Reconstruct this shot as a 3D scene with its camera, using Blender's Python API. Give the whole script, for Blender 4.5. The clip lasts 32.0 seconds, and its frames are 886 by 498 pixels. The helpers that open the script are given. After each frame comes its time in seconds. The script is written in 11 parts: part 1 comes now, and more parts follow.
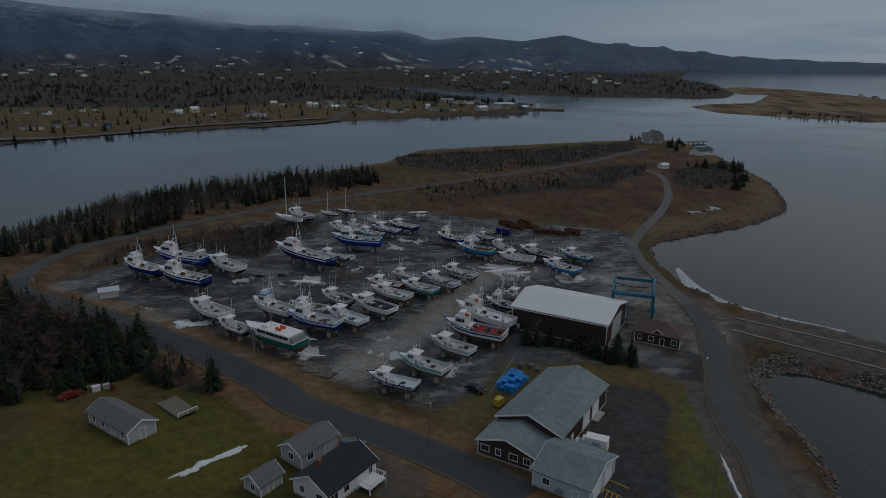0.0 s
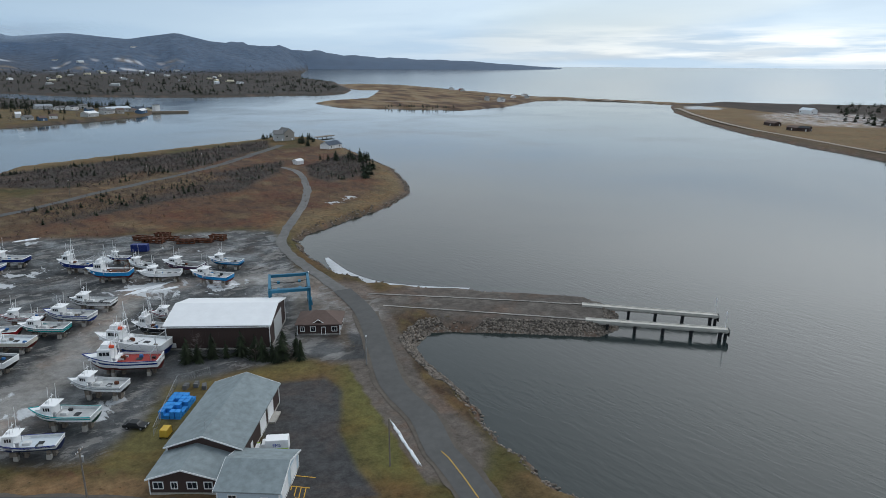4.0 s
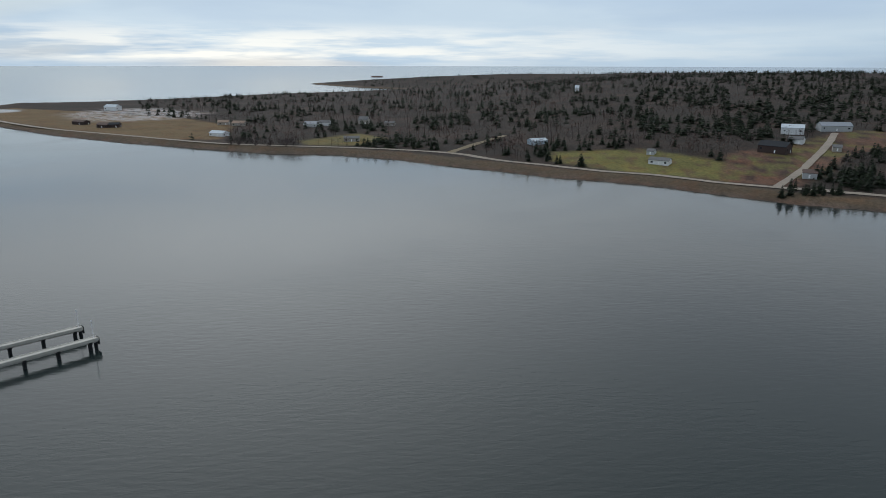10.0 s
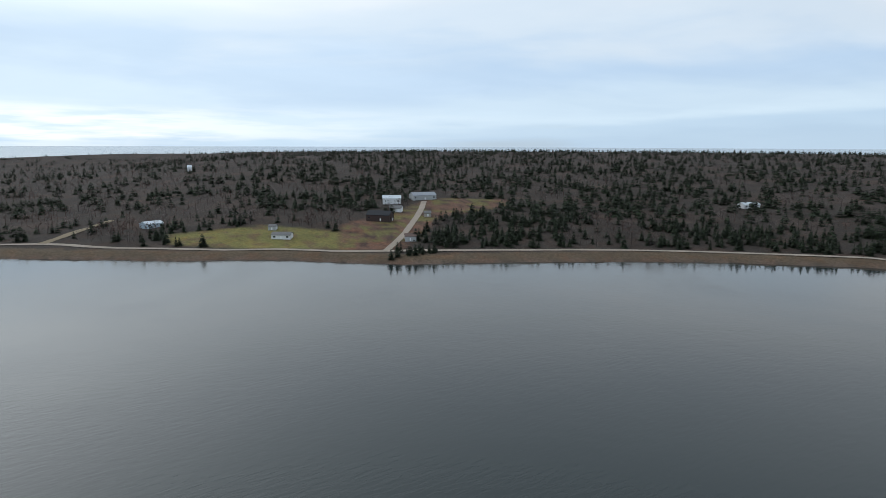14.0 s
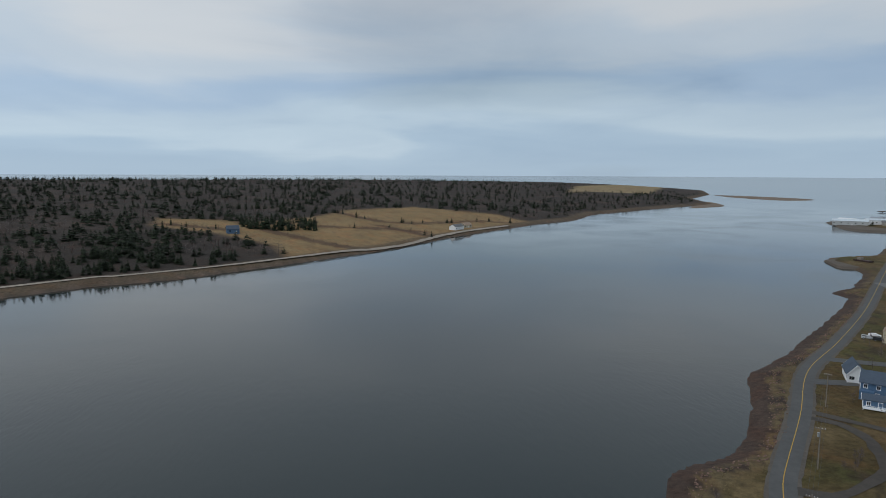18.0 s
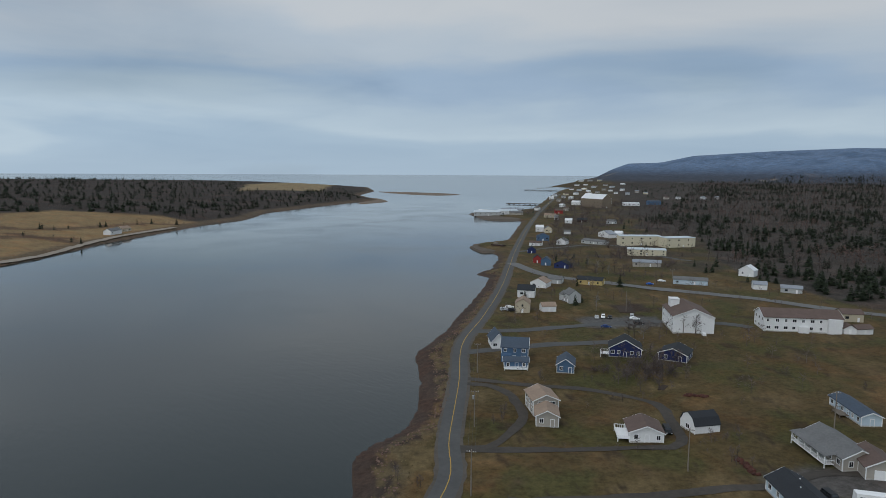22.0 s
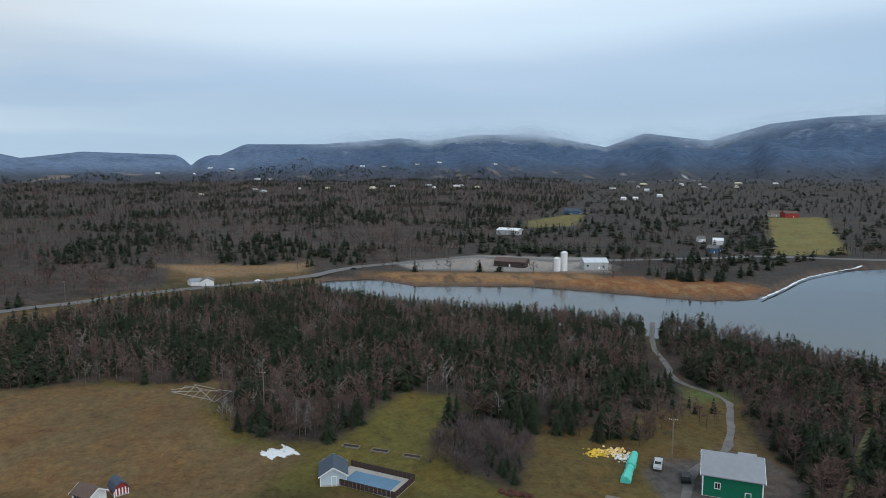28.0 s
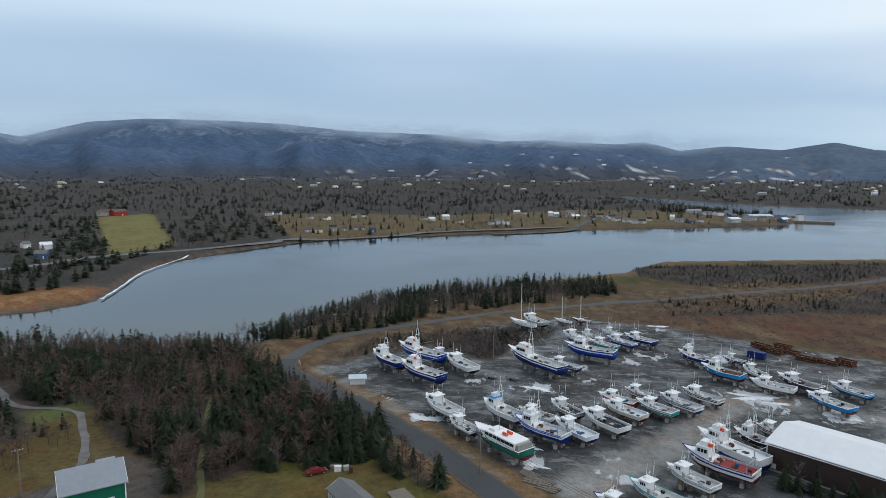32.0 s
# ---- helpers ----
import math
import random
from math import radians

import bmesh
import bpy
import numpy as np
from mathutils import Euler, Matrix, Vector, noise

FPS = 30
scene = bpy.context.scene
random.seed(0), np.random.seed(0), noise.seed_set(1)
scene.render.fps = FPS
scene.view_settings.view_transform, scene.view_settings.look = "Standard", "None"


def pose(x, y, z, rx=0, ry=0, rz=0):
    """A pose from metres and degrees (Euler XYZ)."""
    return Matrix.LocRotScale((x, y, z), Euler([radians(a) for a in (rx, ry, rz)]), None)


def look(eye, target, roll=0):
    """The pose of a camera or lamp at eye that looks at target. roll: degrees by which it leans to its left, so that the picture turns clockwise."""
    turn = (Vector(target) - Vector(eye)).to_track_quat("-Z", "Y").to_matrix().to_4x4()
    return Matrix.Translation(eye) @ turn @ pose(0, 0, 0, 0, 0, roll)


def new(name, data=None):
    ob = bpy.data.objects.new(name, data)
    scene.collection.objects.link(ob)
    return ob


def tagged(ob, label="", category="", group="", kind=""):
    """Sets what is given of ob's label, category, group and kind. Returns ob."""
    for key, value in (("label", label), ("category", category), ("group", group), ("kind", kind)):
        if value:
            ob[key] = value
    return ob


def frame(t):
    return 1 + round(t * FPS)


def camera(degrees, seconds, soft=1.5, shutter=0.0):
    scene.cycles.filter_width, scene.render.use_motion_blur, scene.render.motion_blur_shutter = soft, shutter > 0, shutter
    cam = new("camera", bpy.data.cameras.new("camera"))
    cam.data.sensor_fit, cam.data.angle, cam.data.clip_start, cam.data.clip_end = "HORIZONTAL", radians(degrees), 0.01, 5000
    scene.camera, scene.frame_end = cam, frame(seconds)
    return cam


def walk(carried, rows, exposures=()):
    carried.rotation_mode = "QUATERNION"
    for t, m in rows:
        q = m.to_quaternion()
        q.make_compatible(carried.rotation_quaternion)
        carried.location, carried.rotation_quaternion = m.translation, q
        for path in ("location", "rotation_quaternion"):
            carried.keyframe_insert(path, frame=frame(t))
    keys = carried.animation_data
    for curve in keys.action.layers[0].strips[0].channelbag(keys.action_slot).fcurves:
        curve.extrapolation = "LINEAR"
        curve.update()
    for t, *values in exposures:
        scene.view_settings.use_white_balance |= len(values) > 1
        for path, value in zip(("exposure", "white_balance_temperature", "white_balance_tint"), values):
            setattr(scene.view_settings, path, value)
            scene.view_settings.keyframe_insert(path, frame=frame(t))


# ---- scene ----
EYE = (0.0, 0.0, 72.0)
cam = camera(68.43, 32.0, soft=0.8)
# seconds, heading, pitch, roll of a drone that hovers and turns on the spot
ROWS = [
    (0.0, -8.1, -16.11, 0.64), (0.5, -11.78, -16.08, 0.57), (1.0, -15.33, -16.03, 0.49),
    (1.5, -18.64, -16.02, 0.41), (2.0, -21.96, -16.01, 0.32), (2.5, -25.5, -15.98, 0.35),
    (4.5, -44.59, -15.97, 0.23), (5.0, -49.66, -16.0, 0.21), (5.5, -53.89, -16.02, 0.21),
    (6.0, -57.8, -15.98, 0.23), (6.5, -61.72, -16.04, 0.16), (7.0, -65.66, -16.0, 0.12),
    (7.5, -69.67, -16.0, 0.1), (8.0, -73.99, -16.0, 0.1), (8.5, -78.8, -15.99, 0.12),
    (9.0, -84.02, -15.98, 0.16), (9.5, -89.09, -15.96, 0.1), (10.0, -94.52, -15.96, 0.11),
    (10.5, -100.37, -16.02, 0.2), (11.0, -105.33, -16.03, 0.32), (11.5, -109.44, -16.04, 0.42),
    (12.0, -112.65, -16.68, 0.56), (12.5, -115.83, -17.86, 0.6), (13.0, -119.22, -17.21, 0.6),
    (13.5, -122.67, -12.45, 0.56), (15.5, -144.96, -6.8, 0.54), (16.0, -153.04, -6.76, 0.45),
    (16.5, -162.0, -6.7, 0.37), (17.0, -172.48, -6.67, 0.34), (17.5, -182.97, -6.69, 0.28),
    (18.0, -188.71, -6.72, 0.25), (18.5, -191.95, -6.71, 0.27), (19.0, -194.21, -6.71, 0.26),
    (19.5, -196.9, -6.72, 0.28), (20.0, -200.48, -6.73, 0.28), (20.5, -204.59, -6.75, 0.28),
    (21.0, -208.78, -6.74, 0.28), (21.5, -213.05, -6.78, 0.28), (22.0, -216.9, -6.76, 0.31),
    (22.5, -221.03, -6.74, 0.3), (23.0, -225.26, -6.72, 0.36), (23.5, -229.75, -6.73, 0.37),
    (24.0, -235.4, -6.73, 0.3), (24.5, -242.29, -6.71, 0.21), (25.0, -249.54, -6.72, 0.08),
    (25.5, -256.84, -6.72, 0.03), (26.0, -264.33, -6.74, -0.0), (26.5, -271.9, -6.71, 0.06),
    (28.5, -299.46, -6.67, -0.02), (29.0, -306.3, -6.69, -0.0), (29.5, -313.13, -6.74, 0.01),
    (30.0, -319.94, -6.72, -0.04), (30.5, -326.7, -6.75, -0.07), (31.0, -333.55, -6.76, -0.09),
    (31.5, -340.39, -6.75, -0.07), (32.0, -347.24, -6.78, -0.03),
]
EXPOSURES = [(0, -1.3), (0.5, -0.76), (1, -0.24), (1.5, 0.23), (2, 0.52), (2.5, 0.5), (5, 0.1), (9, -0.06), (11, 0.08), (12, 0.22), (13, 0.5), (13.5, 0.45), (16, -0.06), (17, 0.0), (19, -0.08), (21, -0.1), (23, -0.02), (26, 0.25), (29, 0.32), (32, 0.28)]
walk(cam, [(t, pose(*EYE, 90, 0, w) @ pose(0, 0, 0, p, 0, 0) @ pose(0, 0, 0, 0, 0, r)) for t, w, p, r in ROWS], EXPOSURES)

# ---- sky and sun: a bright overcast afternoon with a clear strip low over the sea ----
SUN_AZ, SUN_EL = -79.0, 30.0
world = bpy.data.worlds.new("overcast_sky")
scene.world = world
world.use_nodes = True


class Nodes:
    """A small wrapper to write node trees in few lines."""

    def __init__(self, tree):
        self.t = tree
        tree.nodes.clear()

    def add(self, kind, ins=None):
        n = self.t.nodes.new(kind)
        for k, v in (ins or {}).items():
            self.put(n.inputs[k], v)
        return n

    def put(self, socket, v):
        if isinstance(v, bpy.types.NodeSocket):
            self.t.links.new(v, socket)
        elif isinstance(v, bpy.types.Node):
            self.t.links.new(v.outputs[0], socket)
        else:
            socket.default_value = v

    def math(self, op, a, b=0.0, c=None, clamp=False):
        n = self.add("ShaderNodeMath", {0: a, 1: b})
        n.operation, n.use_clamp = op, clamp
        if c is not None:
            self.put(n.inputs[2], c)
        return n.outputs[0]

    def mix(self, f, a, b, kind="MIX"):
        n = self.add("ShaderNodeMix")
        n.data_type, n.blend_type = "RGBA", kind
        self.put(n.inputs[0], f)
        for i, v in ((6, a), (7, b)):
            self.put(n.inputs[i], (*v, 1) if isinstance(v, tuple) and len(v) == 3 else v)
        return n.outputs[2]

    def noise(self, vec, scale, detail=4.0, rough=0.55, distort=0.0):
        n = self.add("ShaderNodeTexNoise", {"Scale": scale, "Detail": detail, "Roughness": rough, "Distortion": distort})
        if vec is not None:
            self.put(n.inputs["Vector"], vec)
        return n.outputs[0]

    def ramp(self, f, stops, smooth=False):
        n = self.add("ShaderNodeValToRGB", {0: f})
        e = n.color_ramp
        e.interpolation = "EASE" if smooth else "LINEAR"
        while len(e.elements) < len(stops):
            e.elements.new(0.5)
        for el, (p, c) in zip(e.elements, stops):
            el.position, el.color = p, (*c, 1) if isinstance(c, tuple) else (c, c, c, 1)
        return n.outputs[0]


def make_sky():
    n = Nodes(world.node_tree)
    way = n.add("ShaderNodeTexCoord").outputs["Generated"]
    sep = n.add("ShaderNodeSeparateXYZ", {0: way})
    x, y, z = sep.outputs
    clear = n.add("ShaderNodeTexSky")
    clear.sky_type, clear.sun_disc, clear.sun_elevation, clear.sun_rotation = "NISHITA", False, radians(SUN_EL), radians(-SUN_AZ)
    blue = n.mix(1.0, clear.outputs[0], (0.06, 0.06, 0.06), "MULTIPLY")
    up = n.math("MAXIMUM", z, 0.0)
    d = n.math("ADD", up, 0.11)
    deck = n.add("ShaderNodeCombineXYZ", {0: n.math("DIVIDE", x, d), 1: n.math("DIVIDE", y, d), 2: 0.0})
    rolls = n.add("ShaderNodeMapping", {"Vector": deck, "Rotation": (0, 0, radians(25)), "Scale": (0.30, 0.24, 1.0), "Location": (5.1, 2.4, 0.0)})
    big = n.noise(rolls, 0.9, 2.0, 0.4, 0.2)
    fine = n.noise(rolls, 3.0, 5.0, 0.55, 0.5)
    # layers of stratus: pale over the horizon, a blue-grey shelf, then broad warm-grey cloud
    roll = n.noise(n.add("ShaderNodeMapping", {"Vector": way, "Scale": (1.5, 1.5, 8.0)}), 1.15, 5.0, 0.5, 0.3)
    height = n.math("ADD", n.math("MULTIPLY_ADD", n.math("SUBTRACT", roll, 0.5), 0.20, z), n.math("MULTIPLY", n.math("SUBTRACT", big, 0.5), 0.12))
    cloud = n.ramp(height, [(0.0, (0.36, 0.475, 0.60)), (0.035, (0.42, 0.535, 0.65)), (0.06, (0.54, 0.64, 0.72)), (0.085, (0.50, 0.60, 0.69)), (0.125, (0.39, 0.50, 0.635)), (0.165, (0.52, 0.585, 0.655)), (0.215, (0.625, 0.645, 0.67)), (0.36, (0.52, 0.56, 0.61)), (0.6, (0.46, 0.51, 0.57))], True)
    mottle = n.ramp(n.math("MULTIPLY_ADD", fine, 0.35, n.math("MULTIPLY", big, 0.65)), [(0.32, (0.80, 0.84, 0.89)), (0.5, (1.0, 1.0, 1.0)), (0.68, (1.13, 1.10, 1.07))], True)
    cloud = n.mix(1.0, cloud, mottle, "MULTIPLY")
    thin = n.ramp(big, [(0.30, 0.4), (0.42, 0.0)])
    sky = n.mix(thin, cloud, blue)
    # towards the sun the deck is lit from behind, and breaks open low over the sea
    s = Vector((-math.sin(radians(SUN_AZ)), math.cos(radians(SUN_AZ))))
    side = n.math("ADD", n.math("MULTIPLY", x, s.x), n.math("MULTIPLY", y, s.y))
    glow = n.math("POWER", n.math("MAXIMUM", side, 0.0), 2.5)
    sky = n.mix(n.math("MULTIPLY", glow, 0.40), sky, (0.62, 0.69, 0.745))
    low = n.ramp(z, [(0.0, 0.35), (0.008, 1.0), (0.03, 0.8), (0.06, 0.0)], True)
    gap = n.math("MULTIPLY", low, n.ramp(n.noise(n.add("ShaderNodeMapping", {"Vector": way, "Scale": (5.0, 5.0, 55.0)}), 1.3, 4.0), [(0.40, 0.0), (0.60, 1.0)]))
    sky = n.mix(n.math("MULTIPLY", gap, n.math("POWER", n.math("MAXIMUM", side, 0.0), 6.0)), sky, (1.0, 0.945, 0.85))
    # the veiled sun itself, high over the sea and out of every picture but for its sheen on the water
    e = radians(SUN_EL)
    dot = n.math("ADD", n.math("MULTIPLY", side, math.cos(e)), n.math("MULTIPLY", z, math.sin(e)))
    veil = n.math("POWER", n.math("MAXIMUM", dot, 0.0), 9.0)
    sky = n.mix(1.0, sky, n.mix(n.math("MULTIPLY", veil, n.ramp(z, [(0.12, 0.0), (0.3, 1.0)], True)), (0.0, 0.0, 0.0), (1.05, 1.02, 0.98)), "ADD")
    k = n.math("MULTIPLY_ADD", side, 0.12, 1.0)
    sky = n.mix(1.0, sky, n.add("ShaderNodeCombineColor", {0: k, 1: k, 2: k}).outputs[0], "MULTIPLY")
    # cloud sits on the highlands: dark blue-grey at the ridge, brighter overhead
    h = Vector((-math.sin(radians(38)), math.cos(radians(38))))
    inland = n.ramp(n.math("ADD", n.math("MULTIPLY", x, h.x), n.math("MULTIPLY", y, h.y)), [(0.25, 0.0), (0.75, 1.0)], True)
    base = n.ramp(n.math("MULTIPLY_ADD", n.math("SUBTRACT", big, 0.5), 0.08, z), [(0.02, (0.30, 0.42, 0.55)), (0.085, (0.32, 0.43, 0.55)), (0.15, (0.37, 0.485, 0.625)), (0.21, (0.56, 0.675, 0.785)), (0.28, (0.79, 0.88, 0.92)), (0.6, (0.58, 0.66, 0.74))], True)
    sky = n.mix(n.math("MULTIPLY", inland, 0.8), sky, base)
    haze = n.ramp(z, [(0.0, 0.6), (0.05, 0.25), (0.14, 0.0)], True)
    sky = n.mix(n.math("MULTIPLY", haze, n.math("SUBTRACT", 1.0, n.math("MULTIPLY", glow, 0.9))), sky, (0.47, 0.56, 0.64))
    sky = n.mix(n.ramp(n.math("MULTIPLY", z, -1.0), [(0.012, 0.0), (0.03, 1.0)]), sky, (0.16, 0.2, 0.23))
    sky = n.mix(1.0, sky, (0.955, 1.0, 1.035), "MULTIPLY")
    bg = n.add("ShaderNodeBackground", {"Color": sky, "Strength": 1.0})
    n.add("ShaderNodeOutputWorld", {0: bg})


make_sky()
sun = new("sun", bpy.data.lights.new("sun", "SUN"))
sun.data.energy, sun.data.angle, sun.data.color = 0.5, radians(24), (1.0, 0.97, 0.93)
sun.matrix_world = look((-math.sin(radians(SUN_AZ)) * 500, math.cos(radians(SUN_AZ)) * 500, 500 * math.tan(radians(60))), (0, 0, 0))

# ---- materials ----
MATS = {}


def mat(name, colour, rough=0.8, metal=0.0, grain=0.25, size=3.0, bump=0.0, spec=0.3, rand=0.0, streak=0.0, coarse=0.0):
    """A painted or natural surface with variation at two scales; size is the grain's frequency per metre."""
    if name in MATS:
        return MATS[name]
    m = MATS[name] = bpy.data.materials.new(name)
    m.use_nodes = True
    n = Nodes(m.node_tree)
    co = n.add("ShaderNodeTexCoord").outputs["Object"]
    v = n.noise(co, size, 5.0, 0.65)
    w = n.noise(co, size * 0.13, 3.0, 0.5)
    f = n.math("ADD", n.math("MULTIPLY", n.math("SUBTRACT", v, 0.5), 2 * grain), n.math("MULTIPLY", n.math("SUBTRACT", w, 0.5), 1.4 * grain))
    if streak:
        stretched = n.add("ShaderNodeMapping", {"Vector": co, "Scale": (size, size, size * 0.08)})
        f = n.math("ADD", f, n.math("MULTIPLY", n.math("SUBTRACT", n.noise(stretched, 1.5, 4.0, 0.6), 0.5), streak))
    if rand:
        r = n.add("ShaderNodeObjectInfo").outputs["Random"]
        f = n.math("ADD", f, n.math("MULTIPLY", n.math("SUBTRACT", r, 0.5), rand))
    if coarse:
        r = n.add("ShaderNodeNewGeometry").outputs["Random Per Island"]
        f = n.math("ADD", f, n.math("MULTIPLY", n.math("SUBTRACT", r, 0.5), coarse))
    k = n.math("ADD", f, 1.0)
    c = n.mix(1.0, (*colour, 1), n.add("ShaderNodeCombineColor", {0: k, 1: k, 2: k}).outputs[0], "MULTIPLY")
    b = n.add("ShaderNodeBsdfPrincipled", {"Base Color": c, "Roughness": n.math("ADD", rough, n.math("MULTIPLY", f, 0.25), clamp=True), "Metallic": metal, "Specular IOR Level": spec})
    if bump:
        n.put(b.inputs["Normal"], n.add("ShaderNodeBump", {"Strength": 0.5, "Distance": bump, "Height": v}))
    n.add("ShaderNodeOutputMaterial", {0: b})
    return m


def make_ground():
    m = MATS["ground"] = bpy.data.materials.new("ground")
    m.use_nodes = True
    n = Nodes(m.node_tree)
    co = n.add("ShaderNodeTexCoord").outputs["Object"]
    paint = n.add("ShaderNodeAttribute")
    paint.attribute_name = "cover"
    base = paint.outputs["Color"]
    f = n.math("MULTIPLY_ADD", n.noise(co, 0.5, 10.0, 0.8), 2.6, -0.3)
    g = n.math("MULTIPLY_ADD", n.noise(co, 0.028, 5.0, 0.6), 0.8, 0.6)
    k = n.math("MULTIPLY", f, g)
    c = n.mix(1.0, base, n.add("ShaderNodeCombineColor", {0: k, 1: k, 2: k}).outputs[0], "MULTIPLY")
    # patches of drier, redder growth
    dry = n.ramp(n.noise(co, 0.06, 6.0, 0.65, 0.6), [(0.48, 0.0), (0.64, 0.55)])
    c = n.mix(n.math("MULTIPLY", dry, 0.8), c, n.mix(1.0, c, (1.35, 0.95, 0.75), "MULTIPLY"))
    # worn yard: pale dried mud dragged along the lanes, crisp at its edges
    yard = n.add("ShaderNodeAttribute")
    yard.attribute_name = "wet"
    drag = n.noise(n.add("ShaderNodeMapping", {"Vector": co, "Rotation": (0, 0, radians(-48)), "Scale": (0.42, 1.0, 1.0)}), 0.24, 11.0, 0.76, 0.2)
    c = n.mix(n.math("MULTIPLY", yard.outputs["Fac"], n.ramp(drag, [(0.535, 0.0), (0.565, 0.8)])), c, (0.20, 0.192, 0.182))
    # ragged old snow and ice, where the ground holds it
    hold = n.add("ShaderNodeAttribute")
    hold.attribute_name = "frost"
    flake = n.noise(n.add("ShaderNodeMapping", {"Vector": co, "Rotation": (0, 0, radians(40)), "Scale": (1.0, 0.55, 1.0)}), 0.24, 8.0, 0.62, 0.5)
    ice = n.ramp(n.math("ADD", flake, n.math("MULTIPLY", n.math("SUBTRACT", hold.outputs["Fac"], 1.0), 0.5)), [(0.535, 0.0), (0.575, 1.0)])
    c = n.mix(ice, c, n.mix(n.noise(co, 1.1, 5.0), (0.30, 0.31, 0.32), (0.62, 0.64, 0.66)))
    # wooded slopes of the highlands: stippled crowns, and fresh snow lying between them higher up
    slope = n.add("ShaderNodeAttribute")
    slope.attribute_name = "slope"
    stipple = n.math("MULTIPLY_ADD", n.noise(co, 0.035, 7.0, 0.75), 1.5, 0.25)
    c = n.mix(slope.outputs["Fac"], c, n.mix(1.0, c, n.add("ShaderNodeCombineColor", {0: stipple, 1: stipple, 2: stipple}).outputs[0], "MULTIPLY"))
    dust = n.add("ShaderNodeAttribute")
    dust.attribute_name = "dust"
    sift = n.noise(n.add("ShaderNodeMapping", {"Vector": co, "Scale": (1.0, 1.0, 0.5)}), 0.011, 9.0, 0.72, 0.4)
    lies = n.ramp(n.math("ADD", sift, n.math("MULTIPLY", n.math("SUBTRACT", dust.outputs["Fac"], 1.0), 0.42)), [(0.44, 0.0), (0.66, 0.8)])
    # snow colour dulled to blue-grey, with the slopes' distance haze in it
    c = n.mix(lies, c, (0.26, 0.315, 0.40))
    wet = n.add("ShaderNodeAttribute")
    wet.attribute_name = "wet"
    sheen = n.math("MULTIPLY", wet.outputs["Fac"], n.ramp(n.noise(co, 0.09, 5.0, 0.6), [(0.42, 0.0), (0.6, 1.0)]))
    b = n.add("ShaderNodeBsdfPrincipled", {"Base Color": c, "Roughness": n.math("MULTIPLY_ADD", sheen, -0.6, 0.95), "Specular IOR Level": n.math("MULTIPLY_ADD", sheen, 0.35, 0.15)})
    n.put(b.inputs["Normal"], n.add("ShaderNodeBump", {"Strength": 0.6, "Distance": 0.4, "Height": n.noise(co, 0.8, 6.0, 0.7)}))
    n.add("ShaderNodeOutputMaterial", {0: b})
    return m


def make_water():
    m = MATS["water"] = bpy.data.materials.new("water")
    m.use_nodes = True
    n = Nodes(m.node_tree)
    co = n.add("ShaderNodeTexCoord").outputs["Object"]
    wave = n.add("ShaderNodeMapping", {"Vector": co, "Rotation": (0, 0, radians(35)), "Scale": (0.55, 0.16, 1.0)})
    ripple = n.math("ADD", n.noise(wave, 1.3, 3.0, 0.5, 0.4), n.math("MULTIPLY", n.noise(co, 0.05, 3.0), 1.0))
    gust = n.ramp(n.noise(co, 0.008, 4.0, 0.6, 0.8), [(0.4, 0.05), (0.65, 0.16)])
    # the open sea is rougher than the sheltered bay
    out = n.add("ShaderNodeVectorMath", {0: co})
    out.operation = "LENGTH"
    swell = n.ramp(n.math("DIVIDE", out.outputs["Value"], 4000.0), [(0.2, 0.0), (0.5, 0.04)])
    gust = n.mix(n.ramp(n.math("DIVIDE", out.outputs["Value"], 4000.0), [(0.2, 0.0), (0.4, 0.9)]), gust, (0.08, 0.08, 0.08))
    gust = n.math("ADD", gust, swell)
    b = n.add("ShaderNodeBsdfPrincipled", {"Base Color": (0.0185, 0.0265, 0.0262, 1), "Roughness": gust, "IOR": 1.333, "Specular IOR Level": 0.5})
    n.put(b.inputs["Normal"], n.add("ShaderNodeBump", {"Strength": n.ramp(n.math("DIVIDE", out.outputs["Value"], 4000.0), [(0.03, 0.27), (0.09, 0.14), (0.30, 0.0)]), "Distance": 0.25, "Height": ripple}))
    n.add("ShaderNodeOutputMaterial", {0: b})
    return m


make_ground()
make_water()

# ---- the lie of the land ----
SHORE_HOME = [(-430, 91), (-405, 87), (-369, 79), (-304, 112), (-270, 157), (-227, 192), (-197, 204), (-166, 216), (-140, 227), (-130, 267),
              (-118, 324), (-90, 363), (-53, 407), (23, 473), (54, 537), (128, 560), (197, 580), (248, 592), (290, 606), (310, 580),
              (303, 524), (277, 431), (261, 373), (233, 318), (216, 294), (187, 274), (157, 262), (130, 251), (118, 238), (113, 222),
              (111, 207), (110, 189), (113, 175), (119, 166), (132, 151), (157, 121), (158, 110), (146, 101), (138, 101), (126, 113),
              (109, 129), (104, 132), (99, 130), (94, 127), (91, 119), (88, 104), (85, 92), (80, 79), (78, 65)]
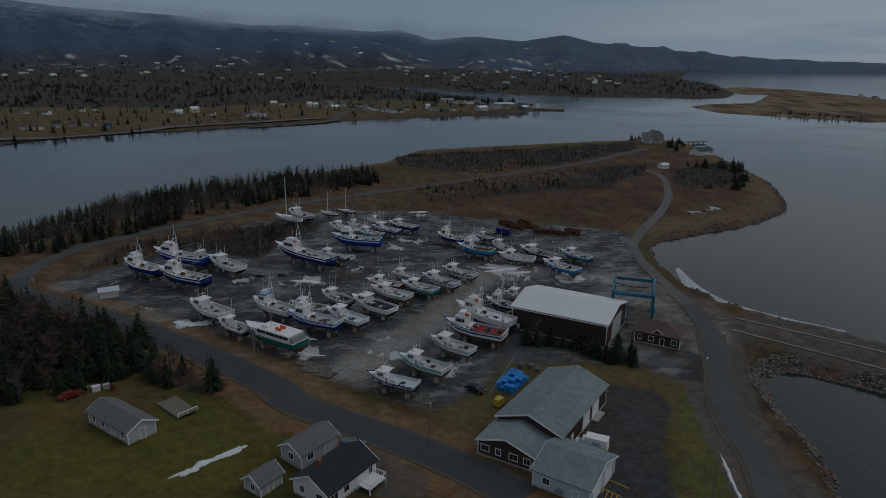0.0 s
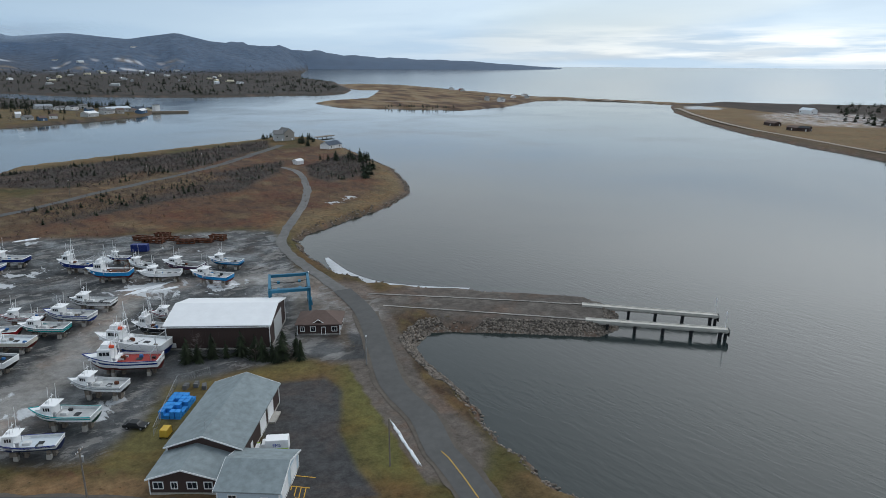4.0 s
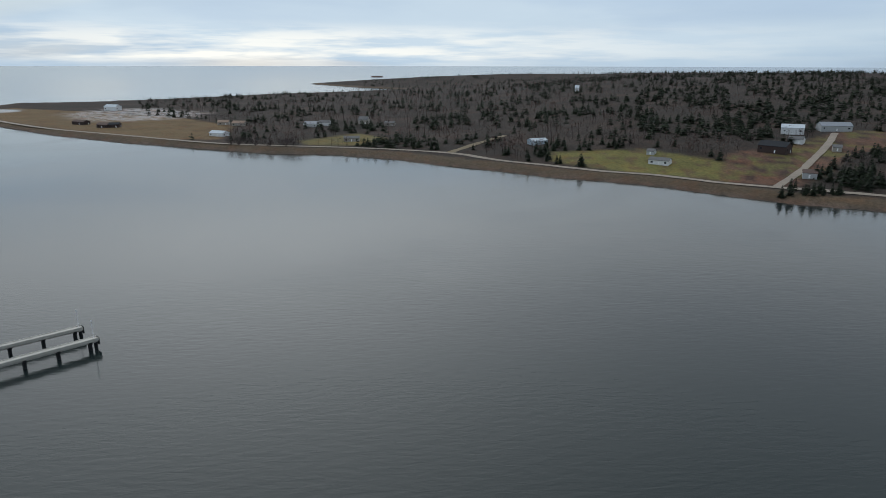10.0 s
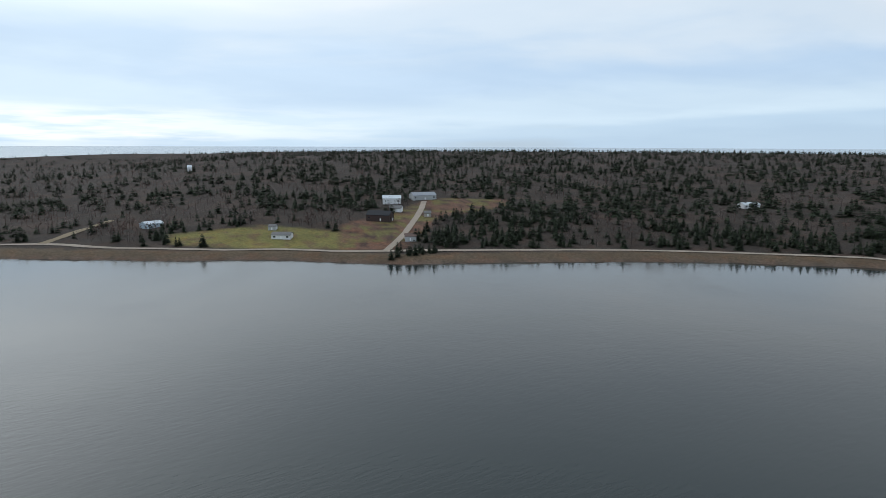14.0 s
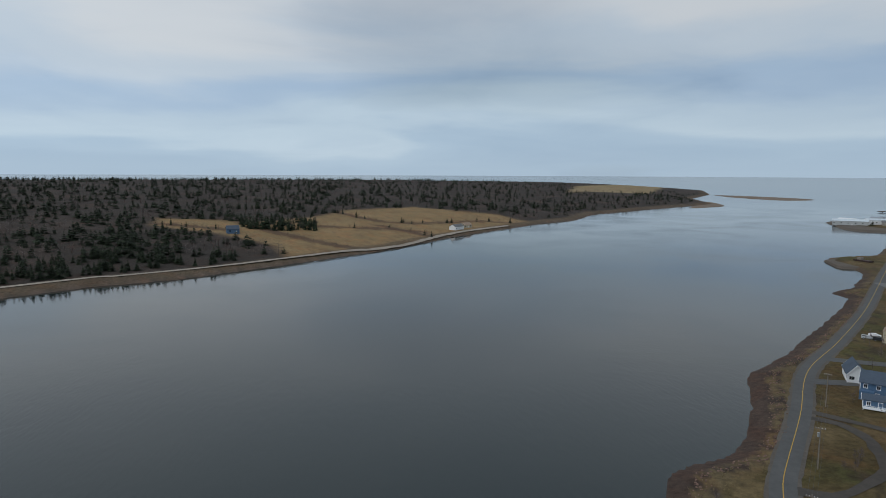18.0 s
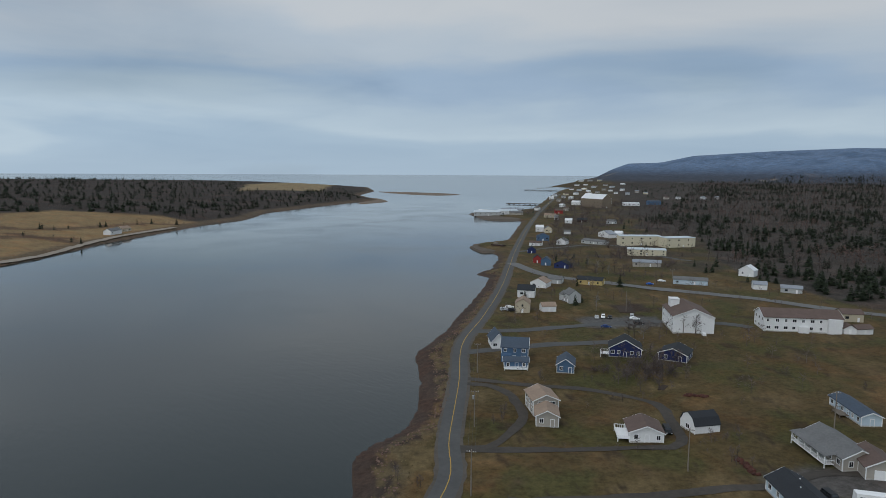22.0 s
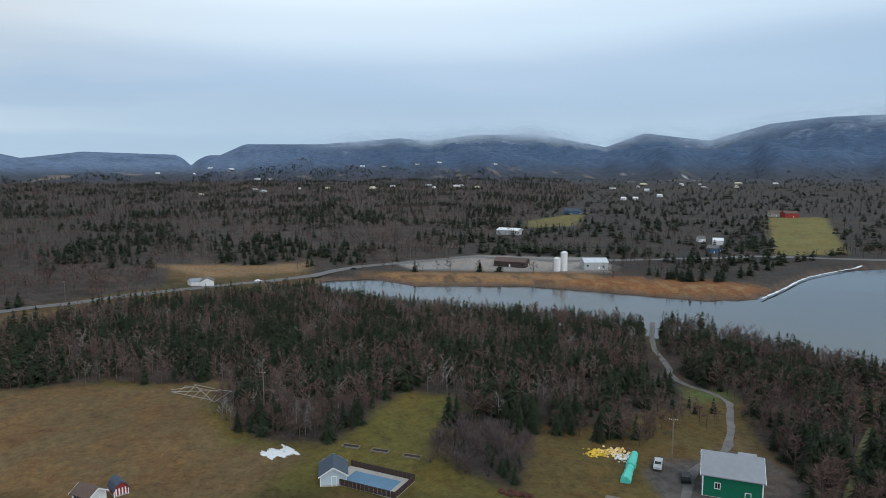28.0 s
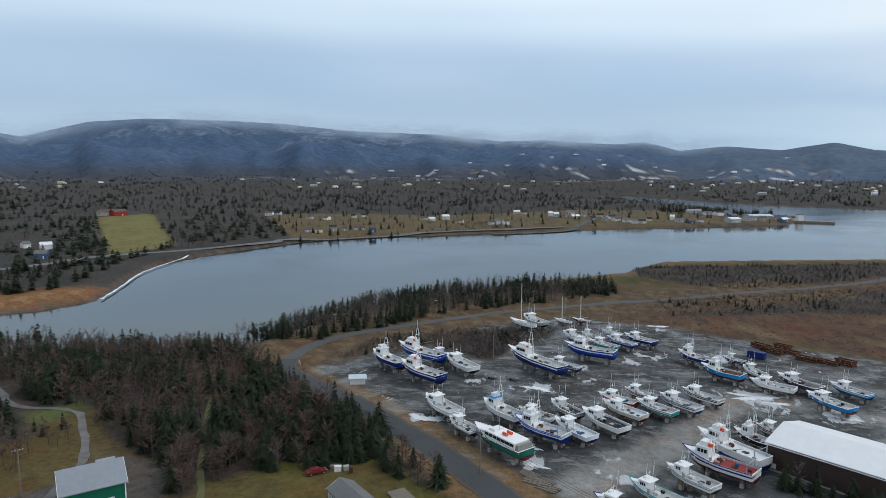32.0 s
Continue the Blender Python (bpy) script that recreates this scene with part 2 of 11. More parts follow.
SHORE_TOWN = [(79, 57), (66, 20), (40, -25), (5, -70), (-40, -106), (-67, -122), (-72, -133), (-77, -139.5), (-83.5, -143), (-91.5, -145),
              (-98, -147.5), (-105, -154), (-112, -161.5), (-122, -175), (-131, -189), (-140, -204.5), (-145, -210), (-157, -218), (-175.5, -231),
              (-188.7, -243), (-214.5, -265), (-247, -293), (-269.7, -313), (-290, -334), (-292, -351), (-314, -360), (-369, -411), (-384, -440), (-390, -475), (-414, -499), (-464, -505),
              (-663, -691), (-685, -733), (-680, -822), (-725, -879), (-797, -883), (-902, -916), (-1129, -1108), (-1523, -1455), (-2239, -2052),
              (-1888, -1932), (-2939, -2779), (-3697, -3216), (-5200, -2900), (-5200, 300), (-700, 200), (-452, 108)]
SHORE_FAR = [(-430, 91), (-424, 125), (-388, 143), (-358, 209), (-303, 257), (-278, 278), (-269, 306), (-284, 340), (-309, 391), (-327, 447),
             (-320, 513), (-292, 606), (-256, 672), (-176, 709), (-94, 769), (39, 853), (184, 911), (267, 967), (276, 987), (305, 1089),
             (269, 1164), (228, 1394), (146, 1597), (-65, 1916), (-70, 2082), (195, 1813), (287, 1588), (459, 1428), (554, 1394), (666, 1385), (741, 1342), (825, 1375),
             (960, 1565), (1120, 1900), (1280, 2200), (1436, 2711), (2072, 3762), (2606, 4150), (3077, 3813), (3423, 3506), (3700, 4300), (-5200, 5200), (-5200, 0), (-600, 20), (-452, 78)]
SHORE_BAR = [(586, 1085), (563, 959), (602, 905), (642, 853), (694, 792), (807, 814), (985, 908), (1060, 900), (1085, 835), (1105, 760), (1098, 690), (1066, 652),
             (1050, 630), (1120, 620), (1150, 660), (1145, 740), (1130, 830), (1120, 905), (1137, 973), (1100, 1010), (1138, 1204), (1220, 1505), (1299, 1797),
             (1242, 1974), (1140, 1940), (1000, 1640), (975, 1567), (1021, 1518), (880, 1330), (753, 1168), (642, 1138)]
SHORE_ISLE = [(1058, 656), (916, 561), (811, 463), (706, 351), (636, 257), (575, 154), (543, 97), (535, 49), (508, 2), (470, -38), (443, -74),
              (414, -104), (399, -133), (381, -158), (348, -188), (323, -213), (288, -273), (251, -331), (209, -380), (153, -431),
              (114, -448), (47, -511), (-48, -609), (-120, -714), (-269, -884), (-352, -952), (-430, -1080), (-670, -1279), (-859, -1412), (-983, -1732),
              (-1225, -2050), (-1500, -2550), (-900, -2900), (300, -2800), (1500, -2300), (2600, -1200), (2900, -300), (2379, 289)]
SHORE_ISLE_BACK = [(2025, 100), (1876, -33), (1710, 85), (1567, 279), (1346, 453), (1279, 535), (1229, 662)]
# heading and elevation, in degrees, of the highlands' ridge
RIDGE = [(140, -0.2), (130, -0.1), (127.4, 0.87), (124.8, 0.95), (122.3, 1.47), (117, 1.74), (111, 1.95), (102.5, 1.75), (100, 1.15), (96, 1.7), (91, 1.6), (86, 1.5),
         (84, 2.4), (78, 2.4), (71, 2.95), (68.5, 2.7), (64.5, 3.2), (59.3, 3.25), (53.4, 2.1), (50.3, 3.2), (45.3, 2.5), (41, 3.7),
         (36.8, 4.1), (31, 4.1), (26.5, 3.95), (20.8, 3.45), (13.6, 3.2), (7.7, 2.6), (4, 2.7), (-2, 2.35), (-4.3, 2.5), (-7, 1.75),
         (-10.5, 2.08), (-14.5, 1.8), (-18, 2.2), (-20.5, 1.6), (-26, 1.15), (-32, 0.52), (-38, 0.27), (-47, 0.1), (-55, -0.1)]


def signed_distance(px, py, pts):
    """Distance from a closed outline, positive inside, for arrays of points."""
    best, inside = np.full(px.shape, 1e18), np.zeros(px.shape, bool)
    for (x0, y0), (x1, y1) in zip(pts, pts[1:] + pts[:1]):
        dx, dy = x1 - x0, y1 - y0
        t = np.clip(((px - x0) * dx + (py - y0) * dy) / (dx * dx + dy * dy + 1e-9), 0, 1)
        best = np.minimum(best, (px - x0 - t * dx) ** 2 + (py - y0 - t * dy) ** 2)
        if dy:
            inside ^= ((y0 > py) != (y1 > py)) & (px < dx * (py - y0) / dy + x0)
    return np.where(inside, 1, -1) * np.sqrt(best)


def smooth(a, b, v):
    t = np.clip((v - a) / (b - a), 0, 1)
    return t * t * (3 - 2 * t)


def waves(x, y, size, seed, octaves=4):
    """Cheap smooth noise in -1..1: octaves of crossed sines with turned axes."""
    rs = np.random.RandomState(seed)
    out, amp, total = 0, 1.0, 0.0
    for _ in range(octaves):
        a, b, c = rs.uniform(0, 6.28, 3)
        u, v = x * math.cos(a) + y * math.sin(a), -x * math.sin(a) + y * math.cos(a)
        k = 6.28 / size
        out = out + amp * np.sin(u * k + b + 1.3 * np.sin(v * k * 0.7 + c)) * np.cos(v * k * 0.9 + a + 0.9 * np.sin(u * k * 0.5 + b))
        total, amp, size = total + amp, amp * 0.55, size * 0.47
    return out / total


def ground(x, y):
    """Height of the ground and which land it is (0 water, 1 home, 2 far, 3 bar, 4 isle), for arrays."""
    x, y = np.asarray(x, float), np.asarray(y, float)
    calm = np.where(((x > 90) & (x < 165) & (y > 95) & (y < 165)) | ((x < -50) & (x > -300) & (y < -100) & (y > -360)), 0.25, 1.0)
    wx, wy = x + 2.0 * calm * waves(x, y, 26, 1, 3), y + 2.0 * calm * waves(x, y, 26, 2, 3)
    r = np.hypot(x, y)
    lands = [SHORE_HOME + SHORE_TOWN, SHORE_FAR, SHORE_BAR, SHORE_ISLE + SHORE_ISLE_BACK]
    sd = [signed_distance(np.where(r > 90, wx, x), np.where(r > 90, wy, y), p) for p in lands]
    az = np.degrees(np.arctan2(-x, y))
    round_az = np.where(az > 90, az - 360, az)
    hill = np.maximum(smooth(-88, -112, round_az), 0.95 * smooth(1700, 2300, r))
    z = np.full(x.shape, -4.0)
    kind = np.zeros(x.shape, int)
    tops = [2.6 + 2.4 * smooth(30, 160, sd[0]) + 6 * smooth(250, 1500, sd[0]),
            3.0 + 16 * (1 - np.exp(-np.maximum(sd[1], 0) / 700)),
            2.2 + 0.8 * smooth(0, 80, sd[2]),
            3.2 + (8 + 53 * hill) * (1 - np.exp(-np.maximum(sd[3] - 30, 0) / 620))]
    for i, (s, top) in enumerate(zip(sd, tops)):
        steep = np.where((i == 0) & (r < 330) & (x > 60), 0.75, 0.28)
        steep = np.where((i == 0) & (r < 300) & (y < -95) & (x > -170), 0.27, steep)
        bank = np.where(s > 0, np.minimum(top, steep * s), np.maximum(-4, 0.2 * s))
        kind = np.where((s > 0) & (bank > z), i + 1, kind)
        z = np.maximum(z, bank)
    ridge = np.interp(-az, [-a for a, _ in RIDGE], [e for _, e in RIDGE])
    ridge = np.where((az > 140) | (az < -55), -0.2, ridge)
    crest = 4500 + 250 * waves(x * 0 + az * 30, y * 0, 900, 5, 2)
    top = np.maximum(58 + crest * np.tan(np.radians(ridge)), 0)
    spur = 1 + (0.10 * waves(az * 60, r * 0.25, 260, 7, 4) + 0.03 * waves(az * 75, r * 0.2, 90, 8, 3)) * smooth(0.02, 0.3, 1 - np.clip((r - 2900) / 1500, 0, 1))
    rear = 0.10 * smooth(1500, 3000, r) + 0.90 * smooth(0, 1, np.clip((r - 3000) / (crest - 3000), 0, 1))
    # rounded foothills in front of the plateau, with valleys between them
    lobe = 0.5 + 0.5 * np.sin(np.radians(az * 17 + 60 + 40 * np.sin(np.radians(az * 5)))) + 0.35 * waves(az * 30, y * 0, 260, 9, 2)
    near_r = 3500 + 260 * waves(az * 30, y * 0, 400, 10, 2)
    front = (0.36 + 0.26 * np.clip(lobe, 0, 1)) * np.exp(-((r - near_r) / np.where(r < near_r, 520, 330)) ** 2)
    land = smooth(0, 250, np.maximum(sd[0], sd[1]))
    z = z + top * np.maximum(rear, front) * spur * land * (ridge > -0.15)
    z = z + np.where(kind > 0, 0.5 * waves(x, y, 60, 3, 3) * smooth(10, 60, np.maximum.reduce(sd)), 0)
    return z, kind, np.maximum.reduce(sd)


def level(x, y):
    return float(ground(np.array([x]), np.array([y]))[0][0])

# ---- land cover and roads, in plan ----
ZONES = {}
ZONES['yard'] = [(-96, 207), (-91, 224), (-86, 242), (-66, 266), (-35, 289), (-10, 305), (15, 297), (34, 294), (57, 283), (101, 266), (115, 255), (109, 231), (98, 199), (100, 178), (105, 159), (96, 143), (83, 136), (72, 126), (66, 135), (35, 139), (27, 128), (16, 118), (7, 124), (-18, 143), (-44, 168), (-16, 137), (-31, 148), (-52, 169), (-79, 193)]
ZONES['apron'] = [(97, 199), (105, 159), (106, 144), (98, 135), (79, 123), (72, 126), (68, 142)]
ZONES['lot'] = [(58, 126), (67, 125), (64, 114), (57, 99), (54, 92), (54, 84), (54, 78), (39, 84), (53, 116)]
ZONES['wood_home'] = [(-257, -82), (-317, -77), (-362, -34), (-380, 5), (-390, 82), (-379, 82), (-319, 150), (-256, 213), (-208, 177), (-160, 136), (-147, 104), (-149, 92), (-124, 73), (-128, 60), (-145, 58), (-168, 77), (-165, 54), (-154, 34), (-164, 17), (-185, 7), (-217, 16), (-222, -9), (-232, -30), (-234, -59)]
ZONES['wood_track'] = [(-258, 228), (-236, 235), (-185, 240), (-150, 243), (-108, 206), (-70, 163), (-50, 148), (-65, 135), (-77, 126), (-82, 112), (-100, 128), (-121, 141), (-145, 152), (-182, 163), (-225, 197)]
ZONES['wood_road'] = [(-102, 193), (-79, 180), (-53, 158), (-39, 142), (-29, 130), (-35, 128), (-49, 136), (-61, 130), (-69, 124)]
ZONES['wood_north'] = [(-161, 268), (-144, 296), (-127, 348), (-94, 377), (-51, 394), (13, 419), (17, 373), (-40, 330), (-74, 296), (-92, 267), (-104, 245), (-141, 246)]
ZONES['bush'] = [(-91, 218), (-88, 248), (-67, 268), (-34, 280), (-12, 276), (-18, 263), (-29, 243), (-33, 226), (-61, 246), (-81, 229)]
ZONES['scrub_one'] = [(30, 493), (99, 512), (182, 536), (256, 570), (238, 518), (148, 437), (77, 400), (33, 444)]
ZONES['scrub_two'] = [(34, 353), (71, 372), (102, 388), (156, 412), (212, 440), (185, 393), (137, 344), (106, 343), (74, 329), (38, 316)]
ZONES['scrub_tip'] = [(210, 408), (262, 443), (282, 439), (230, 352), (192, 343), (193, 367)]
ZONES['heath'] = [(31, 384), (235, 500), (300, 508), (244, 342), (194, 280), (135, 255), (117, 260), (90, 282), (54, 286), (20, 290), (0, 327)]
ZONES['wood_west'] = [(-665, -503), (-631, -386), (-468, -271), (-416, -218), (-368, -139), (-362, -94), (-423, -6), (-513, -2), (-515, -12), (-503, 6), (-455, 102), (-452, 162), (-481, 233), (-508, 188), (-517, 238), (-1406, 991), (-2441, 1598), (-3234, 636), (-3217, -143), (-3066, -807), (-2624, -1602), (-1014, -692)]
ZONES['field_hill'] = [(-660, 767), (-636, 849), (-372, 526), (-384, 455)]
ZONES['field_blue'] = [(-734, 424), (-851, 600), (-660, 449), (-655, 382)]
ZONES['lot_tanks'] = [(-467, 155), (-472, 233), (-430, 304), (-381, 296), (-364, 276), (-429, 159)]
ZONES['marsh'] = [(-436, 121), (-368, 260), (-341, 264), (-289, 328), (-284, 339), (-269, 306), (-303, 256), (-358, 209), (-388, 143)]
ZONES['marsh_pond'] = [(-518, -10), (-495, 95), (-463, 90), (-453, 18)]
ZONES['village'] = [(-294, 611), (-471, 885), (-359, 943), (-232, 935), (-125, 1015), (-42, 1107), (194, 1191), (299, 1088), (266, 966), (39, 853), (-94, 768), (-210, 688)]
ZONES['isle_field'] = [(90, -841), (-70, -988), (-167, -860), (-228, -884), (-90, -679), (4, -571), (44, -524), (102, -620), (192, -699), (131, -763)]
ZONES['isle_top_field'] = [(-748, -2033), (-1728, -3248), (-894, -1812), (-548, -1547)]
ZONES['isle_lawn'] = [(492, -120), (478, -189), (422, -228), (378, -200), (425, -144), (459, -115)]
ZONES['isle_clearing'] = [(447, -238), (467, -308), (504, -364), (461, -425), (434, -394), (424, -318), (353, -233), (374, -198)]
ZONES['isle_flat'] = [(1031, 640), (1070, 576), (941, 377), (843, 254), (741, 171), (622, 158), (631, 226), (728, 361), (840, 487)]
ZONES['isle_yards'] = [(604, 84), (658, 32), (614, 3), (569, 22), (573, 72)]
ZONES['salt_snow'] = [(878, 405), (886, 339), (816, 246), (743, 191), (740, 264), (799, 358)]
ZONES['lawn_green'] = [(-75, 135), (-64, 137), (-50, 146), (-36, 130), (-18, 122), (-8, 113), (-13, 93), (-57, 97)]
ZONES['lawn_station'] = [(71, 125), (74, 117), (70, 102), (66, 89), (59, 76), (53, 84), (55, 94), (62, 110)]
ZONES['bank_station'] = [(35, 139), (66, 134), (68, 124), (42, 132), (24, 110), (14, 107), (17, 119), (27, 128)]
ZONES['lawn_pool'] = [(-233, -23), (-212, 7), (-164, 17), (-152, 34), (-177, 72), (-168, 77), (-145, 58), (-127, 59), (-112, 63), (-156, -17)]
ZONES['lawn_barn'] = [(-139, 84), (-142, 123), (-142, 161), (-129, 149), (-120, 128), (-85, 113), (-111, 65)]
ZONES['meadow'] = [(-260, -97), (-227, -37), (-217, 14), (-191, 6), (-164, 11), (-150, 28), (-128, 6), (-152, -26), (-167, -52), (-215, -62)]
ZONES['car_park'] = [(-235, -207), (-266, -184), (-251, -169), (-222, -188)]
ZONES['dark_patch'] = [(-271, -217), (-286, -207), (-273, -192), (-260, -202)]
ROADS = {}
ROADS['road_yard'] = [(27, 89), (13, 103), (-12, 122), (-18, 131), (-37, 149), (-64, 174), (-89, 193), (-103, 205), (-108, 217), (-107, 240), (-96, 262), (-71, 286), (-48, 309), (-22, 325), (17, 348), (48, 365), (89, 392), (144, 424), (197, 472), (251, 528)]
ROADS['road_shore'] = [(114, 209), (99, 171), (94, 150), (84, 128), (75, 109), (72, 94), (67, 82), (65, 73), (51, 32), (30, -12), (-2, -52), (-44, -84), (-82, -108), (-100, -130), (-130, -164), (-162, -202), (-202, -236), (-260, -288), (-328, -354), (-407, -431), (-578, -592), (-770, -766), (-1059, -1021), (-1569, -1462)]
ROADS['road_west'] = [(-340, -365), (-319, -308), (-325, -262), (-329, -222), (-343, -174), (-348, -128), (-357, -108), (-382, -49), (-410, 5), (-434, 78), (-459, 127), (-464, 172), (-467, 220), (-440, 257), (-412, 291), (-391, 390), (-383, 448), (-339, 514), (-304, 594), (-297, 616), (-179, 720), (-30, 825)]
ROADS['track_cape'] = [(99, 176), (105, 221), (115, 245), (149, 293), (173, 334), (193, 383), (195, 410)]
ROADS['track_isle'] = [(989, 604), (852, 485), (738, 366), (671, 271), (595, 160), (572, 102), (550, 26), (516, -41), (472, -78), (444, -110), (418, -138), (402, -165), (380, -187), (368, -199), (348, -230), (308, -291), (266, -349), (221, -395), (159, -448), (150, -449), (86, -493), (4, -569), (-49, -617), (-122, -729), (-215, -834)]
ROADS['track_clearing'] = [(356, -222), (386, -255), (448, -312), (492, -348)]
ROADS['track_junction'] = [(514, -45), (552, -71), (591, -103)]
ROADS['track_barn'] = [(-244, 211), (-206, 179), (-181, 164), (-165, 154), (-145, 154), (-132, 143), (-115, 124), (-108, 107), (-96, 93)]
ROADS['drive_loop'] = [(-129, -163), (-136, -156), (-135, -144), (-126, -129), (-115, -123), (-105, -120), (-98, -123)]
ROADS['drive_field'] = [(-97, -123), (-115, -110), (-133, -97), (-145, -91), (-157, -103), (-164, -112), (-161, -129), (-148, -147), (-134, -167)]
ROADS['drive_blue'] = [(-90, -96), (-107, -85), (-124, -75), (-140, -65), (-153, -62), (-160, -57), (-165, -47)]
ROADS['lane_centre'] = [(-177, -216), (-197, -204), (-221, -195), (-258, -176), (-273, -155), (-276, -142)]
ROADS['lane_lower'] = [(-155, -191), (-178, -184), (-201, -174), (-219, -158)]
ROADS['lane_school'] = [(-392, -415), (-454, -415), (-492, -384), (-455, -308), (-453, -284)]
ROADS['lane_gate'] = [(-378, 553), (-490, 621), (-599, 738)]

# ---- places of the special things ----
STATION = (38.9, 112.6, 49, 23.4, 13.2)
PIER_A = [(147.8, 114.7), (171.4, 84.7)]
PIER_B = [(139.2, 106.4), (163.7, 77.5)]
POLES = [(12.7, 105.0), (-22.7, 137.9), (-55.3, 166.4), (-32.7, 226.4), (-10.8, 315.0), (-31.1, 305.5), (-85.0, -102.7), (-110.1, -131.9), (-142.2, -169.0), (-132.2, -81.0), (-263.4, -199.3), (-339.7, -224.7), (-183.5, -70.6), (-392.8, -53.6), (-346.4, -103.0), (-186.8, 22.4), (-114.5, 106.4), (57.1, 84.3), (76.1, 121.4), (-503.4, 23.4), (-471.5, 170.0), (-400.1, 337.6)]
SHRUBS = [(-183.3, -135.6), (-190.4, -137.1), (-185.0, -129.5), (-194.7, -132.7), (-188.5, -126.0), (-184.0, -139.9), (-164.4, -139.3), (-155.9, -151.0), (-221.8, -102.5), (-225.6, -77.7), (-156.7, -121.1), (-155.7, -85.3), (-158.4, -84.3), (-151.6, -86.4), (-120.1, -131.9), (-122.7, -135.5), (-117.6, -129.7), (-146.3, -76.1), (-144.1, -73.4), (-175.5, -139.6), (-76.7, -114.5), (-76.9, -117.9)]
TALLTREES = [(-245.9, -160.5), (-245.2, -155.7), (-248.6, -152.0), (-252.4, -150.0), (-224.8, -165.2), (-225.5, -161.3), (-221.3, -165.6), (-354.3, -293.8), (-355.4, -289.5), (-355.0, -284.1), (-361.2, -284.0), (-367.6, -313.1), (-361.6, -276.8), (-253.8, -210.1), (43.7, 150.9), (46.2, 150.7), (48.5, 147.6), (51.5, 145.8), (56.2, 139.5), (58.4, 138.5), (59.9, 135.7), (63.0, 134.8), (65.2, 133.6)]
ICE_SPOTS = [(48.3, 208.4), (54.3, 210.2), (68.9, 201.3), (72.1, 198.8), (56.1, 205.5), (46.7, 211.4), (21.5, 137.3), (-12.4, 147.0), (-42.0, 169.1), (-15.7, 200.5), (47.0, 251.9), (54.6, 245.3), (32.4, 292.8), (135.9, 281.3), (130.1, 275.3), (20.4, 247.5), (-2.0, 225.0), (15.4, 237.1), (28.5, 245.6), (1.1, 211.1), (7.4, 145.6), (-36.1, 204.8), (24.3, 138.5), (-42.0, 168.3), (-45.4, 169.0), (-14.3, 155.9), (-12.7, 146.1), (-15.0, 199.3), (30.4, 295.2)]
SNOW_DRIFT = [(-29.0, 101.2), (-26.6, 103.8), (-23.8, 105.6), (-22.6, 106.5), (65.1, 93.7), (63.8, 89.5), (62.6, 85.4), (62.1, 83.5), (-154.5, 20.9), (-154.6, 24.1), (-153.8, 19.0), (-153.5, 22.1)]
CRATES = [(32.1, 125.2), (34.2, 126.8), (36.7, 127.5), (38.4, 127.8), (35.3, 129.9), (37.8, 130.6), (33.2, 128.4), (34.1, 123.2)]
SCRAP = [(69.1, 265.1), (75.7, 266.2), (79.3, 257.3), (84.9, 254.9), (91.1, 254.6), (74.5, 270.9), (66.6, 270.1)]
RV = [(-144.8, -50.8), (-148.4, -46.1)]
VAN = [(40.5, 102.6), (44.7, 99.9)]
ROCKPILE = [(38.4, 135.7), (40.5, 135.1), (41.5, 133.0)]
CONTAINER = [(58.8, 257.3), (64.2, 253.2)]
GEN = [(28.6, 119.8), (29.8, 119.3)]
TRAILERS = [(-31.9, 207.0), (-29.6, 206.3), (-25.2, 206.8), (-22.1, 205.8)]
DEBRIS = [(-11.7, 140.3), (-8.3, 137.9), (-7.2, 135.2), (-10.5, 137.5)]
BEDS = [(-150.6, 38.5), (-145.4, 44.4), (-139.8, 50.5)]
TARP = [(-120.2, 100.2), (-109.5, 89.0)]
PILE = [(-124.6, 92.5), (-124.0, 96.6), (-119.7, 96.9)]
LOGTR = [(-104.0, 80.3), (-100.5, 83.6)]
TRUSS = [(-210.0, -2.2), (-195.2, 9.3), (-202.5, 15.1), (-212.7, 4.5)]
POOL = [(-139.9, 35.7), (-127.4, 46.8)]
PLATFORM = [(-40.2, 124.4), (-34.5, 118.2), (-31.4, 120.8), (-37.8, 126.9)]
STRIPES = [(37.8, 89.1), (46.1, 88.2), (43.9, 85.7), (38.1, 86.0), (42.0, 91.2), (46.2, 88.5)]
TANKS = [(-383.5, 246.5), (-383.6, 252.3)]
FENCE = [(27.3, 120.8), (37.9, 139.3), (40.2, 140.9)]
REDSHED = [(-145.2, -14.4), (-146.7, -12.2)]
ZONES["wood_garden"] = [(-189, 123), (-204, 174), (-151, 133), (-134, 122), (-126, 124), (-128, 114), (-121, 105), (-123, 88), (-138, 86)]
ZONES["wood_bend"] = [(-156, 172), (-138, 156), (-117, 138), (-97, 129), (-83, 114), (-79, 115), (-108, 152), (-151, 190)]
ZONES["lawn_inner"] = [(-156, 149), (-151, 163), (-141, 155), (-145, 142)]
ZONES["pad_workshop"] = [(-94, 86), (-101, 92), (-112, 96), (-117, 104), (-112, 112), (-115, 121), (-107, 129), (-96, 126), (-86, 115), (-83, 104), (-88, 92)]
ZONES["pad_camper"] = [(-141, -69), (-156, -65), (-168, -48), (-160, -42), (-145, -54)]
ZONES["isle_clump"] = [(104, -674), (27, -684), (31, -756), (111, -735)]
